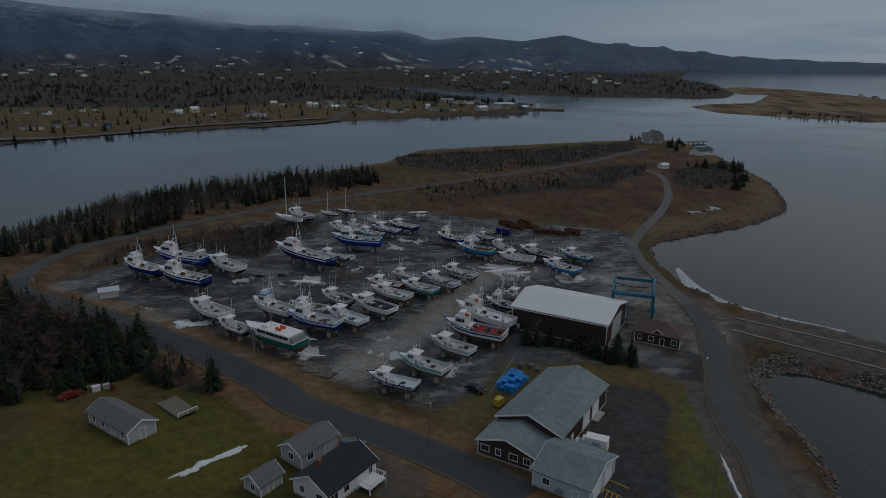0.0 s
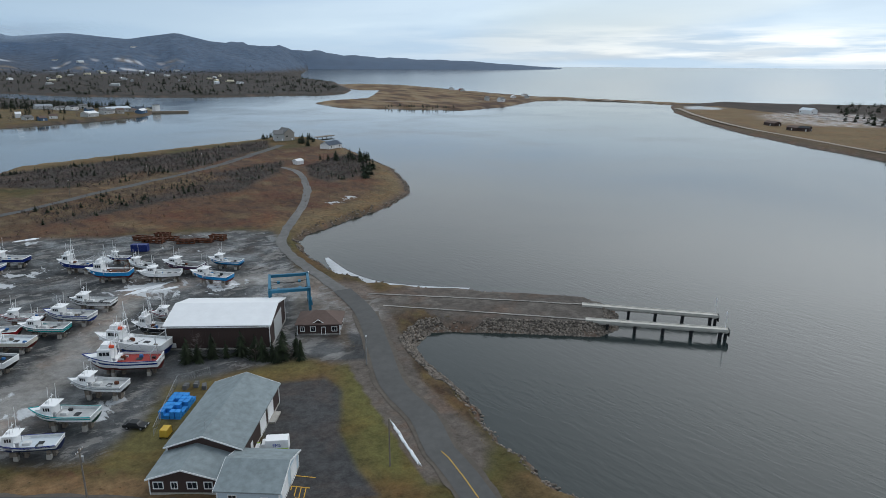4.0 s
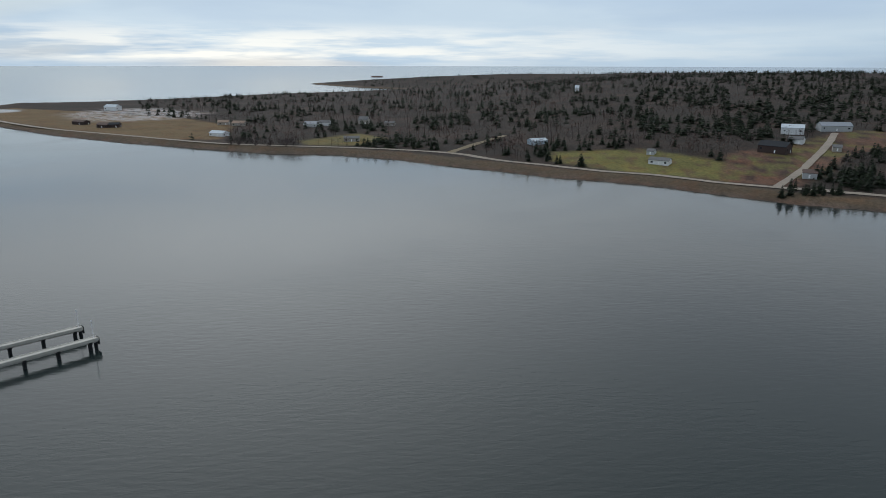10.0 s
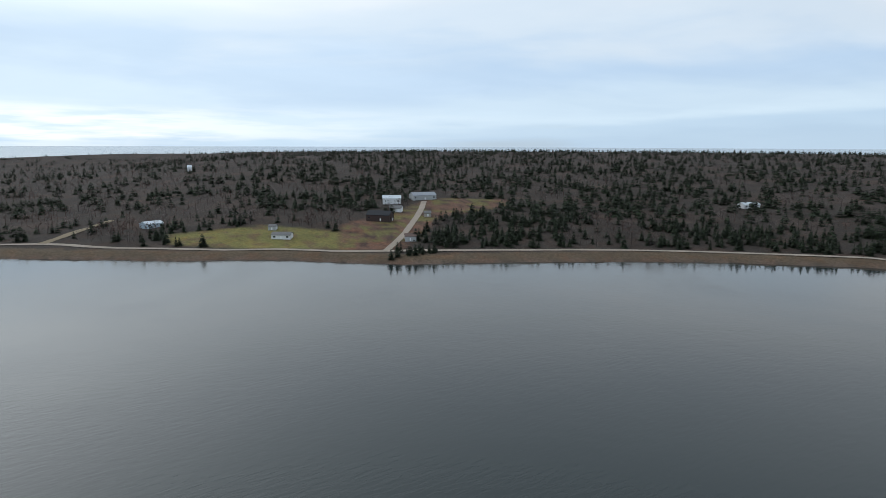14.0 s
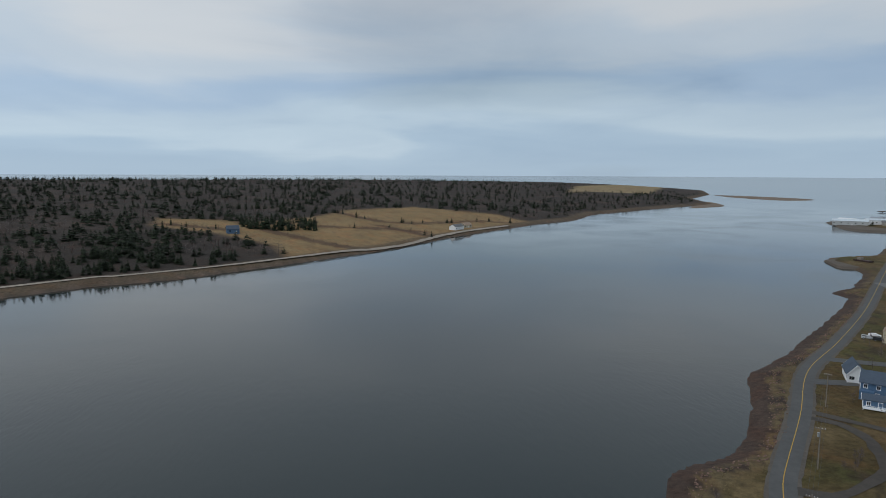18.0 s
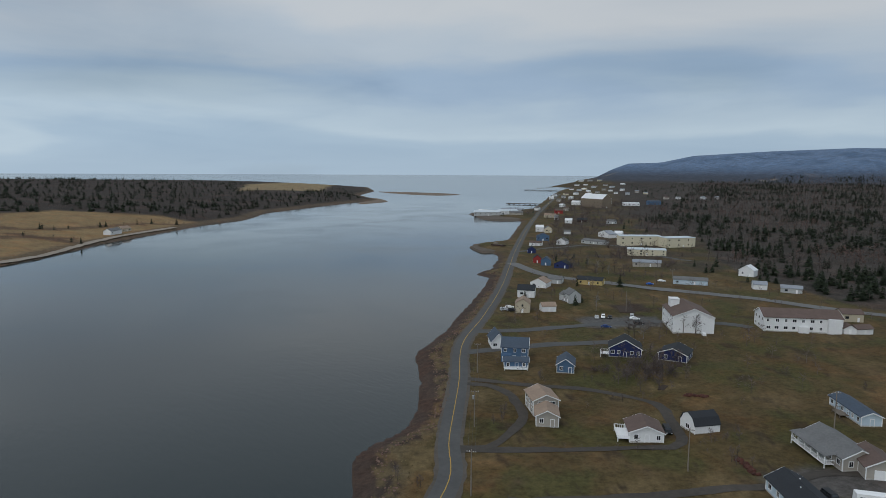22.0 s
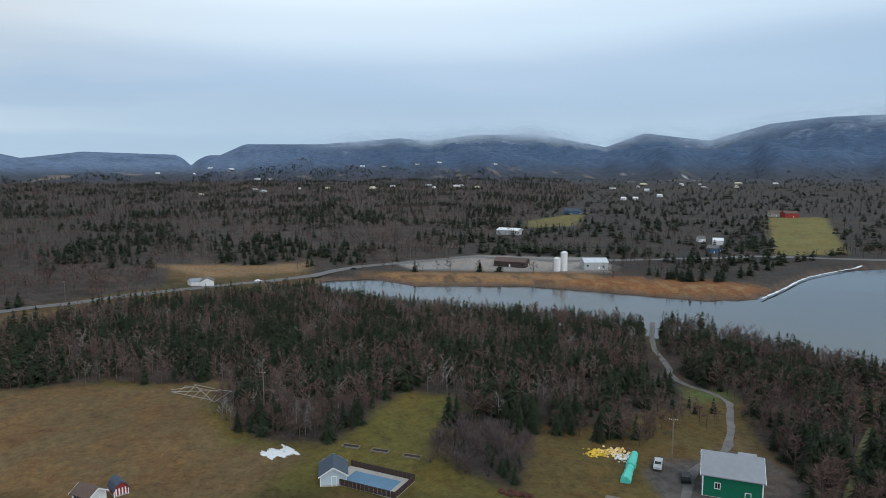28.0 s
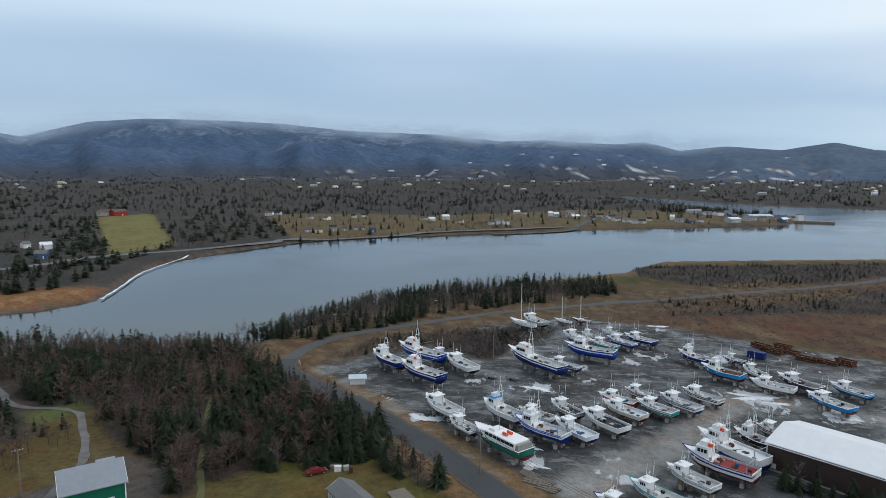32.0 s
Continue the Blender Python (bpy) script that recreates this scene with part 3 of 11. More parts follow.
ZONES["isle_field"] = [(186, -672), (196, -731), (123, -737), (108, -715), (35, -813), (-6, -915), (-108, -1006), (-224, -970), (-279, -860), (-245, -802), (-65, -616), (43, -535), (60, -590), (123, -646)]
HEDGES = [[(89, -692), (38, -635), (-13, -595)], [(185, -690), (111, -666)], [(31, -726), (-41, -741), (-91, -736)], [(9, -878), (-45, -810), (-86, -807)],
          [(-101, -815), (-203, -877), (-251, -846)], [(-43, -769), (-98, -696)]]
ZONES["lot"] = [(51, 128), (65, 122), (65, 114), (56, 100), (52, 87), (51, 78), (33, 86), (41, 100), (47, 117)]
ZONES["drive_bungalow"] = [(-3, 106), (0, 108), (12, 97), (11, 91), (2, 92), (3, 97)]
ZONES["office_lot"] = [(66, 137), (72, 143), (84, 141), (86, 134), (78, 124), (70, 128)]
RUNWAYS = [[(103.6, 162.8), (128.3, 137.1), (148.6, 114.6)], [(101.3, 151.3), (122.8, 126.4), (139.8, 106.2)]]
HALL_SPRUCES = [(42.7, 148.4), (45.3, 147.6), (48.8, 147.6), (55.0, 145.0), (57.1, 141.6), (57.9, 139.1), (59.6, 137.4), (61.7, 136.6), (65.5, 136.4), (63.0, 138.6)]
ZONES["lawn_left"] = [(-159, 41), (-171, 51), (-185, 64), (-175, 77), (-166, 72), (-156, 64), (-148, 58), (-138, 54), (-128, 46), (-146, 30)]
ZONES["alder"] = [(-134, 52), (-148, 60), (-156, 69), (-150, 77), (-138, 83), (-125, 76), (-117, 66)]
ZONES["lawn_mid"] = [(-119, 71), (-129, 77), (-146, 92), (-148, 96), (-139, 89), (-132, 94), (-127, 101), (-121, 106), (-100, 86)]
ZONES["lawn_right"] = [(-82, 121), (-70, 127), (-62, 128), (-52, 132), (-50, 142), (-40, 133), (-36, 124), (-75, 107)]
ROADS["track_bar"] = [(1100, 720), (1090, 840), (1078, 915), (1060, 960), (1075, 1090), (1120, 1300), (1185, 1560), (1215, 1750)]
ROADS["track_bar_tip"] = [(1060, 960), (930, 930), (820, 925), (730, 980), (660, 1060)]
ROADS["road_village"] = [(-109, 738), (-32, 794), (-10, 867), (12, 977), (44, 1073), (79, 1139), (123, 1133), (173, 1071), (220, 1000)]
ZONES["salt_snow"] = [(932, 443), (1020, 433), (1030, 351), (933, 249), (854, 249), (820, 297), (819, 360)]
ZONES["tip_pond"] = [(1023, 607), (1052, 600), (1030, 547), (988, 529), (958, 570)]
ZONES["marsh_red"] = [(-350, 222), (-352, 272), (-326, 306), (-298, 330), (-284, 336), (-270, 302), (-276, 276), (-309, 252)]
ROADS["track_cut"] = [(-112, 173), (-102, 154), (-93, 139), (-86, 127), (-78, 115), (-74, 107)]
ZONES["wood_fill"] = [(-197, 169), (-162, 170), (-152, 164), (-159, 152), (-146, 139), (-137, 145), (-124, 131), (-132, 120), (-151, 133), (-171, 147)]


# ---- mesh helpers ----
class MB:
    """Gathers vertices and faces of one mesh."""

    def __init__(self):
        self.v, self.f = [], []

    def add(self, verts, faces):
        k = len(self.v)
        self.v += [tuple(p) for p in verts]
        self.f += [tuple(i + k for i in f) for f in faces]
        return self

    def box(self, x0, y0, z0, x1, y1, z1, taper=0.0, m=None):
        t = taper
        v = [(x0, y0, z0), (x1, y0, z0), (x1, y1, z0), (x0, y1, z0), (x0 + t, y0 + t, z1), (x1 - t, y0 + t, z1), (x1 - t, y1 - t, z1), (x0 + t, y1 - t, z1)]
        if m is not None:
            v = [m @ Vector(p) for p in v]
        return self.add(v, [(3, 2, 1, 0), (4, 5, 6, 7), (0, 1, 5, 4), (1, 2, 6, 5), (2, 3, 7, 6), (3, 0, 4, 7)])

    def bar(self, a, b, w, h=None, sides=4):
        """A straight rod from a to b, w wide."""
        a, b = Vector(a), Vector(b)
        d = (b - a).normalized()
        u = d.cross(Vector((0, 0, 1)) if abs(d.z) < 0.95 else Vector((1, 0, 0))).normalized()
        n = u.cross(d)
        h = h or w
        ring = [(math.cos(6.2832 * (i + 0.5) / sides), math.sin(6.2832 * (i + 0.5) / sides)) for i in range(sides)]
        k = 0.7071 if sides == 4 else 0.5
        v = [p + u * (c * w * k) + n * (s * h * k) for p in (a, b) for c, s in ring]
        f = [(i, (i + 1) % sides, sides + (i + 1) % sides, sides + i) for i in range(sides)]
        return self.add(v, f + [tuple(range(sides - 1, -1, -1)), tuple(range(sides, 2 * sides))])

    def tube(self, x, y, z0, z1, r0, r1=None, sides=12):
        r1 = r0 if r1 is None else r1
        v = [(x + r * math.cos(6.2832 * i / sides), y + r * math.sin(6.2832 * i / sides), z) for z, r in ((z0, r0), (z1, r1)) for i in range(sides)]
        f = [(i, (i + 1) % sides, sides + (i + 1) % sides, sides + i) for i in range(sides)]
        return self.add(v, f + [tuple(range(sides - 1, -1, -1)), tuple(range(sides, 2 * sides))])

    def sweep(self, pts, w, h):
        """One unbroken bar of rectangular section along a line of points."""
        k = len(self.v)
        P = [Vector(p) for p in pts]
        for i, p in enumerate(P):
            d = (P[min(i + 1, len(P) - 1)] - P[max(i - 1, 0)]).normalized()
            u = d.cross(Vector((0, 0, 1))).normalized() * (w / 2)
            n = Vector((0, 0, h / 2))
            self.v += [tuple(p + u + n), tuple(p - u + n), tuple(p - u - n), tuple(p + u - n)]
        for i in range(len(P) - 1):
            a = k + 4 * i
            self.f += [(a + j, a + (j + 1) % 4, a + 4 + (j + 1) % 4, a + 4 + j) for j in range(4)]
        self.f += [(k + 3, k + 2, k + 1, k), tuple(len(self.v) - 4 + j for j in range(4))]
        return self

    def prism(self, pts, axis_from, axis_to):
        """A profile of (y, z) points pulled along x."""
        k = len(pts)
        v = [(x, y, z) for x in (axis_from, axis_to) for y, z in pts]
        f = [(i, (i + 1) % k, k + (i + 1) % k, k + i) for i in range(k)]
        return self.add(v, f + [tuple(range(k - 1, -1, -1)), tuple(range(k, 2 * k))])

    def mesh(self, name, material, shade=False):
        me = bpy.data.meshes.new(name)
        me.from_pydata(self.v, [], self.f)
        me.materials.append(material)
        if shade:
            me.polygons.foreach_set("use_smooth", [True] * len(me.polygons))
        return me


def part(name, mb, material, parent=None, label="", shade=False, place=None):
    """One mesh object, under a thing if a parent is given."""
    me = mb.mesh(name, material, shade) if isinstance(mb, MB) else mb
    ob = new(name, me)
    if parent is not None:
        ob.parent = parent
    if place is not None:
        ob.matrix_basis = place
    return tagged(ob, label)


def thing(name, x, y, rot=0.0, z=None, label="", category="", group=""):
    ob = new(name)
    ob.matrix_basis = pose(x, y, level(x, y) if z is None else z, 0, 0, rot)
    return tagged(ob, label, category, group)


def array_mesh(name, verts, tris, material, smooth_shade=False):
    """A mesh from numpy arrays; tris is (n, 3) or (n, 4)."""
    me = bpy.data.meshes.new(name)
    k = tris.shape[1]
    me.vertices.add(len(verts))
    me.vertices.foreach_set("co", np.asarray(verts, np.float32).ravel())
    me.loops.add(tris.size)
    me.loops.foreach_set("vertex_index", tris.astype(np.int32).ravel())
    me.polygons.add(len(tris))
    me.polygons.foreach_set("loop_start", np.arange(0, tris.size, k, dtype=np.int32))
    me.polygons.foreach_set("use_smooth", np.full(len(tris), smooth_shade))
    me.update(calc_edges=True)
    me.materials.append(material)
    return me


# ---- the ground: one sheet out to the highlands ----
def inside(x, y, zone, soft=2.0):
    return smooth(-soft, soft, signed_distance(x, y, ZONES[zone]))


def cover(x, y, z, kind, sd):
    """Base colour of the ground, by what grows or lies on it, and by haze far off."""
    n1, n2, n3 = waves(x, y, 45, 11, 5), waves(x, y, 14, 12, 4), waves(x, y, 160, 13, 4)
    col = np.zeros(x.shape + (3,))

    def lay(mask, colour):
        col[:] = col * (1 - mask[..., None]) + np.array(colour) * mask[..., None]

    one = np.ones(x.shape)
    lay(one, (0.080, 0.058, 0.025))
    lay(smooth(-0.1, 0.5, n1), (0.104, 0.070, 0.033))
    lay(smooth(0.1, 0.6, n3) * 0.8, (0.044, 0.044, 0.014))
    lay(smooth(0.45, 0.7, n1 - 0.3 * n3) * 0.6, (0.055, 0.042, 0.026))
    n4, n5 = waves(x, y, 75, 16, 5), waves(x, y, 28, 17, 5)
    lay(smooth(0.05, 0.35, n4) * 0.75, (0.064, 0.062, 0.022))
    lay(smooth(0.15, 0.45, n5 - 0.4 * n4) * 0.8, (0.128, 0.092, 0.045))
    lay(smooth(0.42, 0.6, n5 + 0.5 * n4) * 0.8, (0.040, 0.029, 0.018))
    lay((kind == 2) * 1.0, (0.046, 0.042, 0.038))
    lay((kind == 2) * smooth(0.1, 0.5, n3), (0.058, 0.050, 0.043))
    lay((kind == 3) * 1.0, (0.15, 0.10, 0.055))
    u, v = x * 0.30 + y * 0.95, x * 0.95 - y * 0.30
    furrow = waves(u * 0.22, v, 70, 14, 3)
    lay((kind == 3) * smooth(0.0, 0.35, furrow), (0.20, 0.15, 0.09))
    lay((kind == 3) * smooth(0.05, 0.4, -furrow), (0.072, 0.045, 0.032))
    lay((kind == 3) * smooth(70, 25, sd) * smooth(20, 34, sd) * smooth(1060, 940, x) * smooth(1000, 900, y), (0.062, 0.036, 0.030))
    lay((kind == 4) * 1.0, (0.040, 0.033, 0.028))
    lay((kind == 4) * smooth(0.0, 0.5, n3) * 0.7, (0.062, 0.046, 0.038))
    heath = inside(x, y, "heath", 6)
    lay(heath, (0.098, 0.056, 0.034))
    lay(heath * smooth(0.1, 0.45, n1) * 0.7, (0.140, 0.104, 0.058))
    lay(heath * smooth(0.1, 0.4, n2 - 0.4 * n1), (0.060, 0.038, 0.028))
    lay(heath * smooth(0.1, 0.4, waves(x, y, 60, 18, 3)) * 0.7, (0.088, 0.040, 0.026))
    lay((kind == 1) * smooth(26, 12, sd + 6 * n2) * smooth(230, 260, y), (0.135, 0.098, 0.054))
    for name in ("alder", "wood_fill", "wood_garden", "wood_bend", "isle_clump", "wood_home", "wood_track", "wood_road", "wood_north", "wood_west", "bush", "scrub_one", "scrub_two", "scrub_tip"):
        wood = inside(x, y, name, 3)
        lay(wood, (0.056, 0.047, 0.041))
        lay(wood * smooth(0.0, 0.35, n5), (0.036, 0.032, 0.025))
        lay(wood * smooth(0.2, 0.5, n4 - 0.3 * n5) * 0.7, (0.078, 0.060, 0.048))
    for name, colour in (("field_hill", (0.155, 0.14, 0.05)), ("field_blue", (0.14, 0.13, 0.05)), ("marsh", (0.24, 0.145, 0.07)), ("marsh_pond", (0.21, 0.14, 0.075)),
                         ("village", (0.115, 0.088, 0.045)), ("isle_field", (0.215, 0.150, 0.075)), ("isle_top_field", (0.23, 0.18, 0.10)),
                         ("lawn_inner", (0.085, 0.105, 0.034)), ("isle_lawn", (0.145, 0.135, 0.045)), ("isle_clearing", (0.125, 0.072, 0.05)), ("isle_flat", (0.15, 0.105, 0.055)),
                         ("isle_yards", (0.14, 0.12, 0.05)), ("lawn_green", (0.092, 0.088, 0.022)), ("lawn_station", (0.104, 0.097, 0.034)),
                         ("bank_station", (0.115, 0.10, 0.04)), ("lawn_pool", (0.100, 0.086, 0.024)), ("lawn_left", (0.104, 0.094, 0.026)), ("lawn_mid", (0.105, 0.074, 0.030)), ("lawn_right", (0.098, 0.078, 0.028)), ("lawn_barn", (0.100, 0.075, 0.028)),
                         ("meadow", (0.128, 0.090, 0.043))):
        soft = 9 if colour[0] > 0.2 else 4
        mask = inside(x, y, name, soft)
        lay(mask, colour)
        lay(mask * smooth(0.15, 0.55, n2) * 0.6, tuple(c * k for c, k in zip(colour, (0.78, 0.66, 0.75))))
        lay(mask * smooth(0.2, 0.6, n1) * 0.5, tuple(c * k for c, k in zip(colour, (1.15, 1.05, 1.0))))
    clearing = inside(x, y, "isle_clearing", 6)
    lay(clearing * smooth(0.0, 0.25, n4 + 0.4 * n5), (0.120, 0.108, 0.042))
    lay(clearing * smooth(0.1, 0.4, -n5), (0.062, 0.040, 0.032))
    lay(inside(x, y, "isle_lawn", 6) * smooth(0.1, 0.4, n5), (0.120, 0.086, 0.045))
    lay(inside(x, y, "salt_snow", 20) * smooth(-0.5, 0.3, n2 + 0.3 * n1), (0.34, 0.31, 0.29))
    lay(inside(x, y, "tip_pond", 6), (0.42, 0.45, 0.47))
    lay(inside(x, y, "lot_tanks", 5), (0.25, 0.24, 0.225))
    lay(inside(x, y, "marsh_red", 6) * smooth(-0.5, 0.2, n2), (0.185, 0.085, 0.036))
    lay(inside(x, y, "marsh", 6) * (1 - inside(x, y, "marsh_red", 6)) * smooth(0.1, 0.4, n5), (0.115, 0.075, 0.045))
    lay(inside(x, y, "dark_patch", 1), (0.05, 0.035, 0.025))
    yard = inside(x, y, "yard", 2.5) * (1 - inside(x, y, "bush", 2))
    lay(yard, (0.052, 0.055, 0.057))
    lay(yard * smooth(0.15, 0.6, n2 + 0.4 * n1), (0.078, 0.079, 0.078))
    lane = 1e9 + np.zeros(x.shape)
    way = curve_points([(-2, 137), (8, 149), (21, 166), (35, 189), (50, 208), (76, 201), (100, 190)], 3.0)
    near_yard = (np.hypot(x - 40, y - 180) < 120)
    px, py = x[near_yard], y[near_yard]
    lane[near_yard] = np.min([np.hypot(px - a, py - b) for a, b in way], axis=0)
    lay(yard * smooth(7.5, 3.0, lane + 2.5 * n2) * 0.85, (0.235, 0.222, 0.205))
    lay(inside(x, y, "apron", 3), (0.140, 0.126, 0.110))
    lay(inside(x, y, "apron", 3) * smooth(0.1, 0.6, n2), (0.185, 0.168, 0.148))
    verge = 1e9 + np.zeros(x.shape)
    close = np.hypot(x + 40, y - 160) < 130
    vx, vy = x[close], y[close]
    verge[close] = np.min([np.hypot(vx - a, vy - b) for a, b in curve_points(ROADS["road_yard"][:9], 3.0)], axis=0)
    lay(smooth(10.5, 8.5, verge + 1.5 * n2) * (1 - 0.3 * smooth(0, 0.4, n2)), (0.165, 0.105, 0.055))
    lay(smooth(11.5, 10, verge) * smooth(9, 10, verge) * smooth(0.0, 0.4, n2), (0.09, 0.05, 0.03))
    for name in ("pad_workshop", "pad_camper"):
        lay(inside(x, y, name, 1.5), (0.088, 0.080, 0.074))
        lay(inside(x, y, name, 1.5) * smooth(0.1, 0.5, n2) * 0.6, (0.12, 0.11, 0.10))
    for line in HEDGES:
        near_line = np.hypot(x - line[0][0], y - line[0][1]) < 400
        d = np.full(x.shape, 1e9)
        d[near_line] = np.min([np.hypot(x[near_line] - a, y[near_line] - b) for a, b in curve_points(line, 8.0)], axis=0)
        lay(smooth(11, 6, d + 3 * n2) * 0.8, (0.075, 0.045, 0.032))
    heathy = 1e9 + np.zeros(x.shape)
    close = np.hypot(x + 20, y - 310) < 190
    hx, hy = x[close], y[close]
    heathy[close] = np.min([np.hypot(hx - a, hy - b) for a, b in curve_points(ROADS["road_yard"][7:18], 6.0)], axis=0)
    lay(smooth(40, 26, heathy + 6 * n2) * (1 - yard) * (kind == 1), (0.085, 0.056, 0.034))
    lay(smooth(40, 26, heathy + 6 * n2) * (1 - yard) * smooth(-0.1, 0.4, n2) * (kind == 1), (0.135, 0.098, 0.055))
    shoulder = 1e9 + np.zeros(x.shape)
    close = np.hypot(x - 85, y - 125) < 70
    sx, sy = x[close], y[close]
    shoulder[close] = np.min([np.hypot(sx - a, sy - b) for a, b in curve_points(ROADS["road_shore"][1:7], 3.0)], axis=0)
    lay(smooth(11, 7.5, shoulder + 1.5 * n2) * (x > 60 + 0.28 * (y - 80)) * (kind == 1), (0.115, 0.098, 0.085))
    # woodland floor behind the town
    az = np.degrees(np.arctan2(-x, y))
    back = (kind == 1) * smooth(560, 640, np.hypot(x, y)) * smooth(68, 74, az) * smooth(150, 220, sd) * smooth(131, 127, az)
    lay(back, (0.045, 0.039, 0.033))
    grove = (kind == 1) * smooth(430, 520, np.hypot(x, y)) * (x < -300) * (y < -240) * smooth(40, 60, sd) * smooth(-0.15, 0.15, waves(x, y, 120, 76, 3))
    lay(grove * 0.7, (0.055, 0.045, 0.037))
    lay(inside(x, y, "drive_bungalow", 1.0), (0.10, 0.088, 0.075))
    lay(inside(x, y, "office_lot", 0.8), (0.058, 0.060, 0.062))
    lay(inside(x, y, "lot", 0.8), (0.055, 0.055, 0.056))
    lay(inside(x, y, "car_park", 0.8), (0.11, 0.105, 0.10))
    # causeway gravel, then the wet and stony rim of every shore
    cause = smooth(96, 104, x) * smooth(165, 158, y) * smooth(95, 105, y) * (kind == 1)
    lay(cause, (0.090, 0.079, 0.070))
    lay(cause * smooth(0.0, 0.4, n2 + 0.3 * n5), (0.118, 0.104, 0.092))
    lay((kind == 4) * smooth(24, 15, sd + 3 * n2) * 0.85, (0.105, 0.078, 0.050))
    rim = smooth(1.7, 0.6, z) * (z > -1)
    lay(rim * (kind > 0), (0.115, 0.082, 0.062))
    lay(rim * (kind == 3), (0.24, 0.20, 0.16))
    lay(smooth(0.35, 0.1, z), (0.075, 0.058, 0.048))
    # red sand below the shore road, then an eroded bank of tan grass
    town = (kind == 1) * smooth(-85, -100, y) * smooth(-45, -60, x) * smooth(-420, -330, x)
    lay(town * smooth(14.5, 12, sd + 1.5 * n2), (0.120, 0.090, 0.048))
    lay(town * smooth(12, 10.5, sd) * smooth(-0.1, 0.3, n2 + 0.5 * waves(x, y, 5, 15, 2)), (0.046, 0.034, 0.028))
    lay(town * smooth(6.0, 4.6, sd + 1.6 * n2), (0.062, 0.043, 0.034))
    # rough brown grass between the landing's road and its beach
    bank = (kind == 1) * smooth(75, 82, x) * smooth(150, 135, y) * smooth(60, 70, y) * smooth(6.2, 8.0, shoulder) * smooth(2.2, 3.4, sd)
    lay(bank * (x < 108), (0.088, 0.060, 0.032))
    lay(bank * (x < 108) * smooth(0.0, 0.35, n2), (0.052, 0.037, 0.025))
    lay(bank * (x < 108) * smooth(0.2, 0.5, -n2 + 0.4 * n1), (0.115, 0.090, 0.040))
    # highlands: bare hardwood, darker spruce low down, blue distance haze put into the colours, a dusting of snow
    # towards the tops
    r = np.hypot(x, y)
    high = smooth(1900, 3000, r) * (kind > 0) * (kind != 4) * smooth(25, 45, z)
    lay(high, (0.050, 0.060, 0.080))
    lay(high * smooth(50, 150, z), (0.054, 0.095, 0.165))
    # farther hills get a paler blue, for the thicker haze before them
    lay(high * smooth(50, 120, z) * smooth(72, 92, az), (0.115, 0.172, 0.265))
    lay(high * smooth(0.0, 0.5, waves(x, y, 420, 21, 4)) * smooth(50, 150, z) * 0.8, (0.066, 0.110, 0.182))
    # low coastal hills take the same haze tint
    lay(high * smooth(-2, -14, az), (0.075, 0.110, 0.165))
    # farms on the lower slopes, their fields white with snow or tan with dead grass
    across = np.radians(az) * r
    field = smooth(0.30, 0.38, waves(across, 3.2 * (r + 0.25 * across), 420, 24, 4)) * smooth(0.0, 0.35, waves(across, r, 1500, 25, 2) + 0.45 * smooth(26, 14, np.abs(az - 6)) - 0.25)
    lay(high * field * smooth(105, 70, z), (0.17, 0.15, 0.13))
    lay(high * field * smooth(115, 80, z) * smooth(0.0, 0.2, waves(across, 2.0 * r, 300, 26, 3)) * smooth(60, 40, az), (0.50, 0.53, 0.57))
    return col


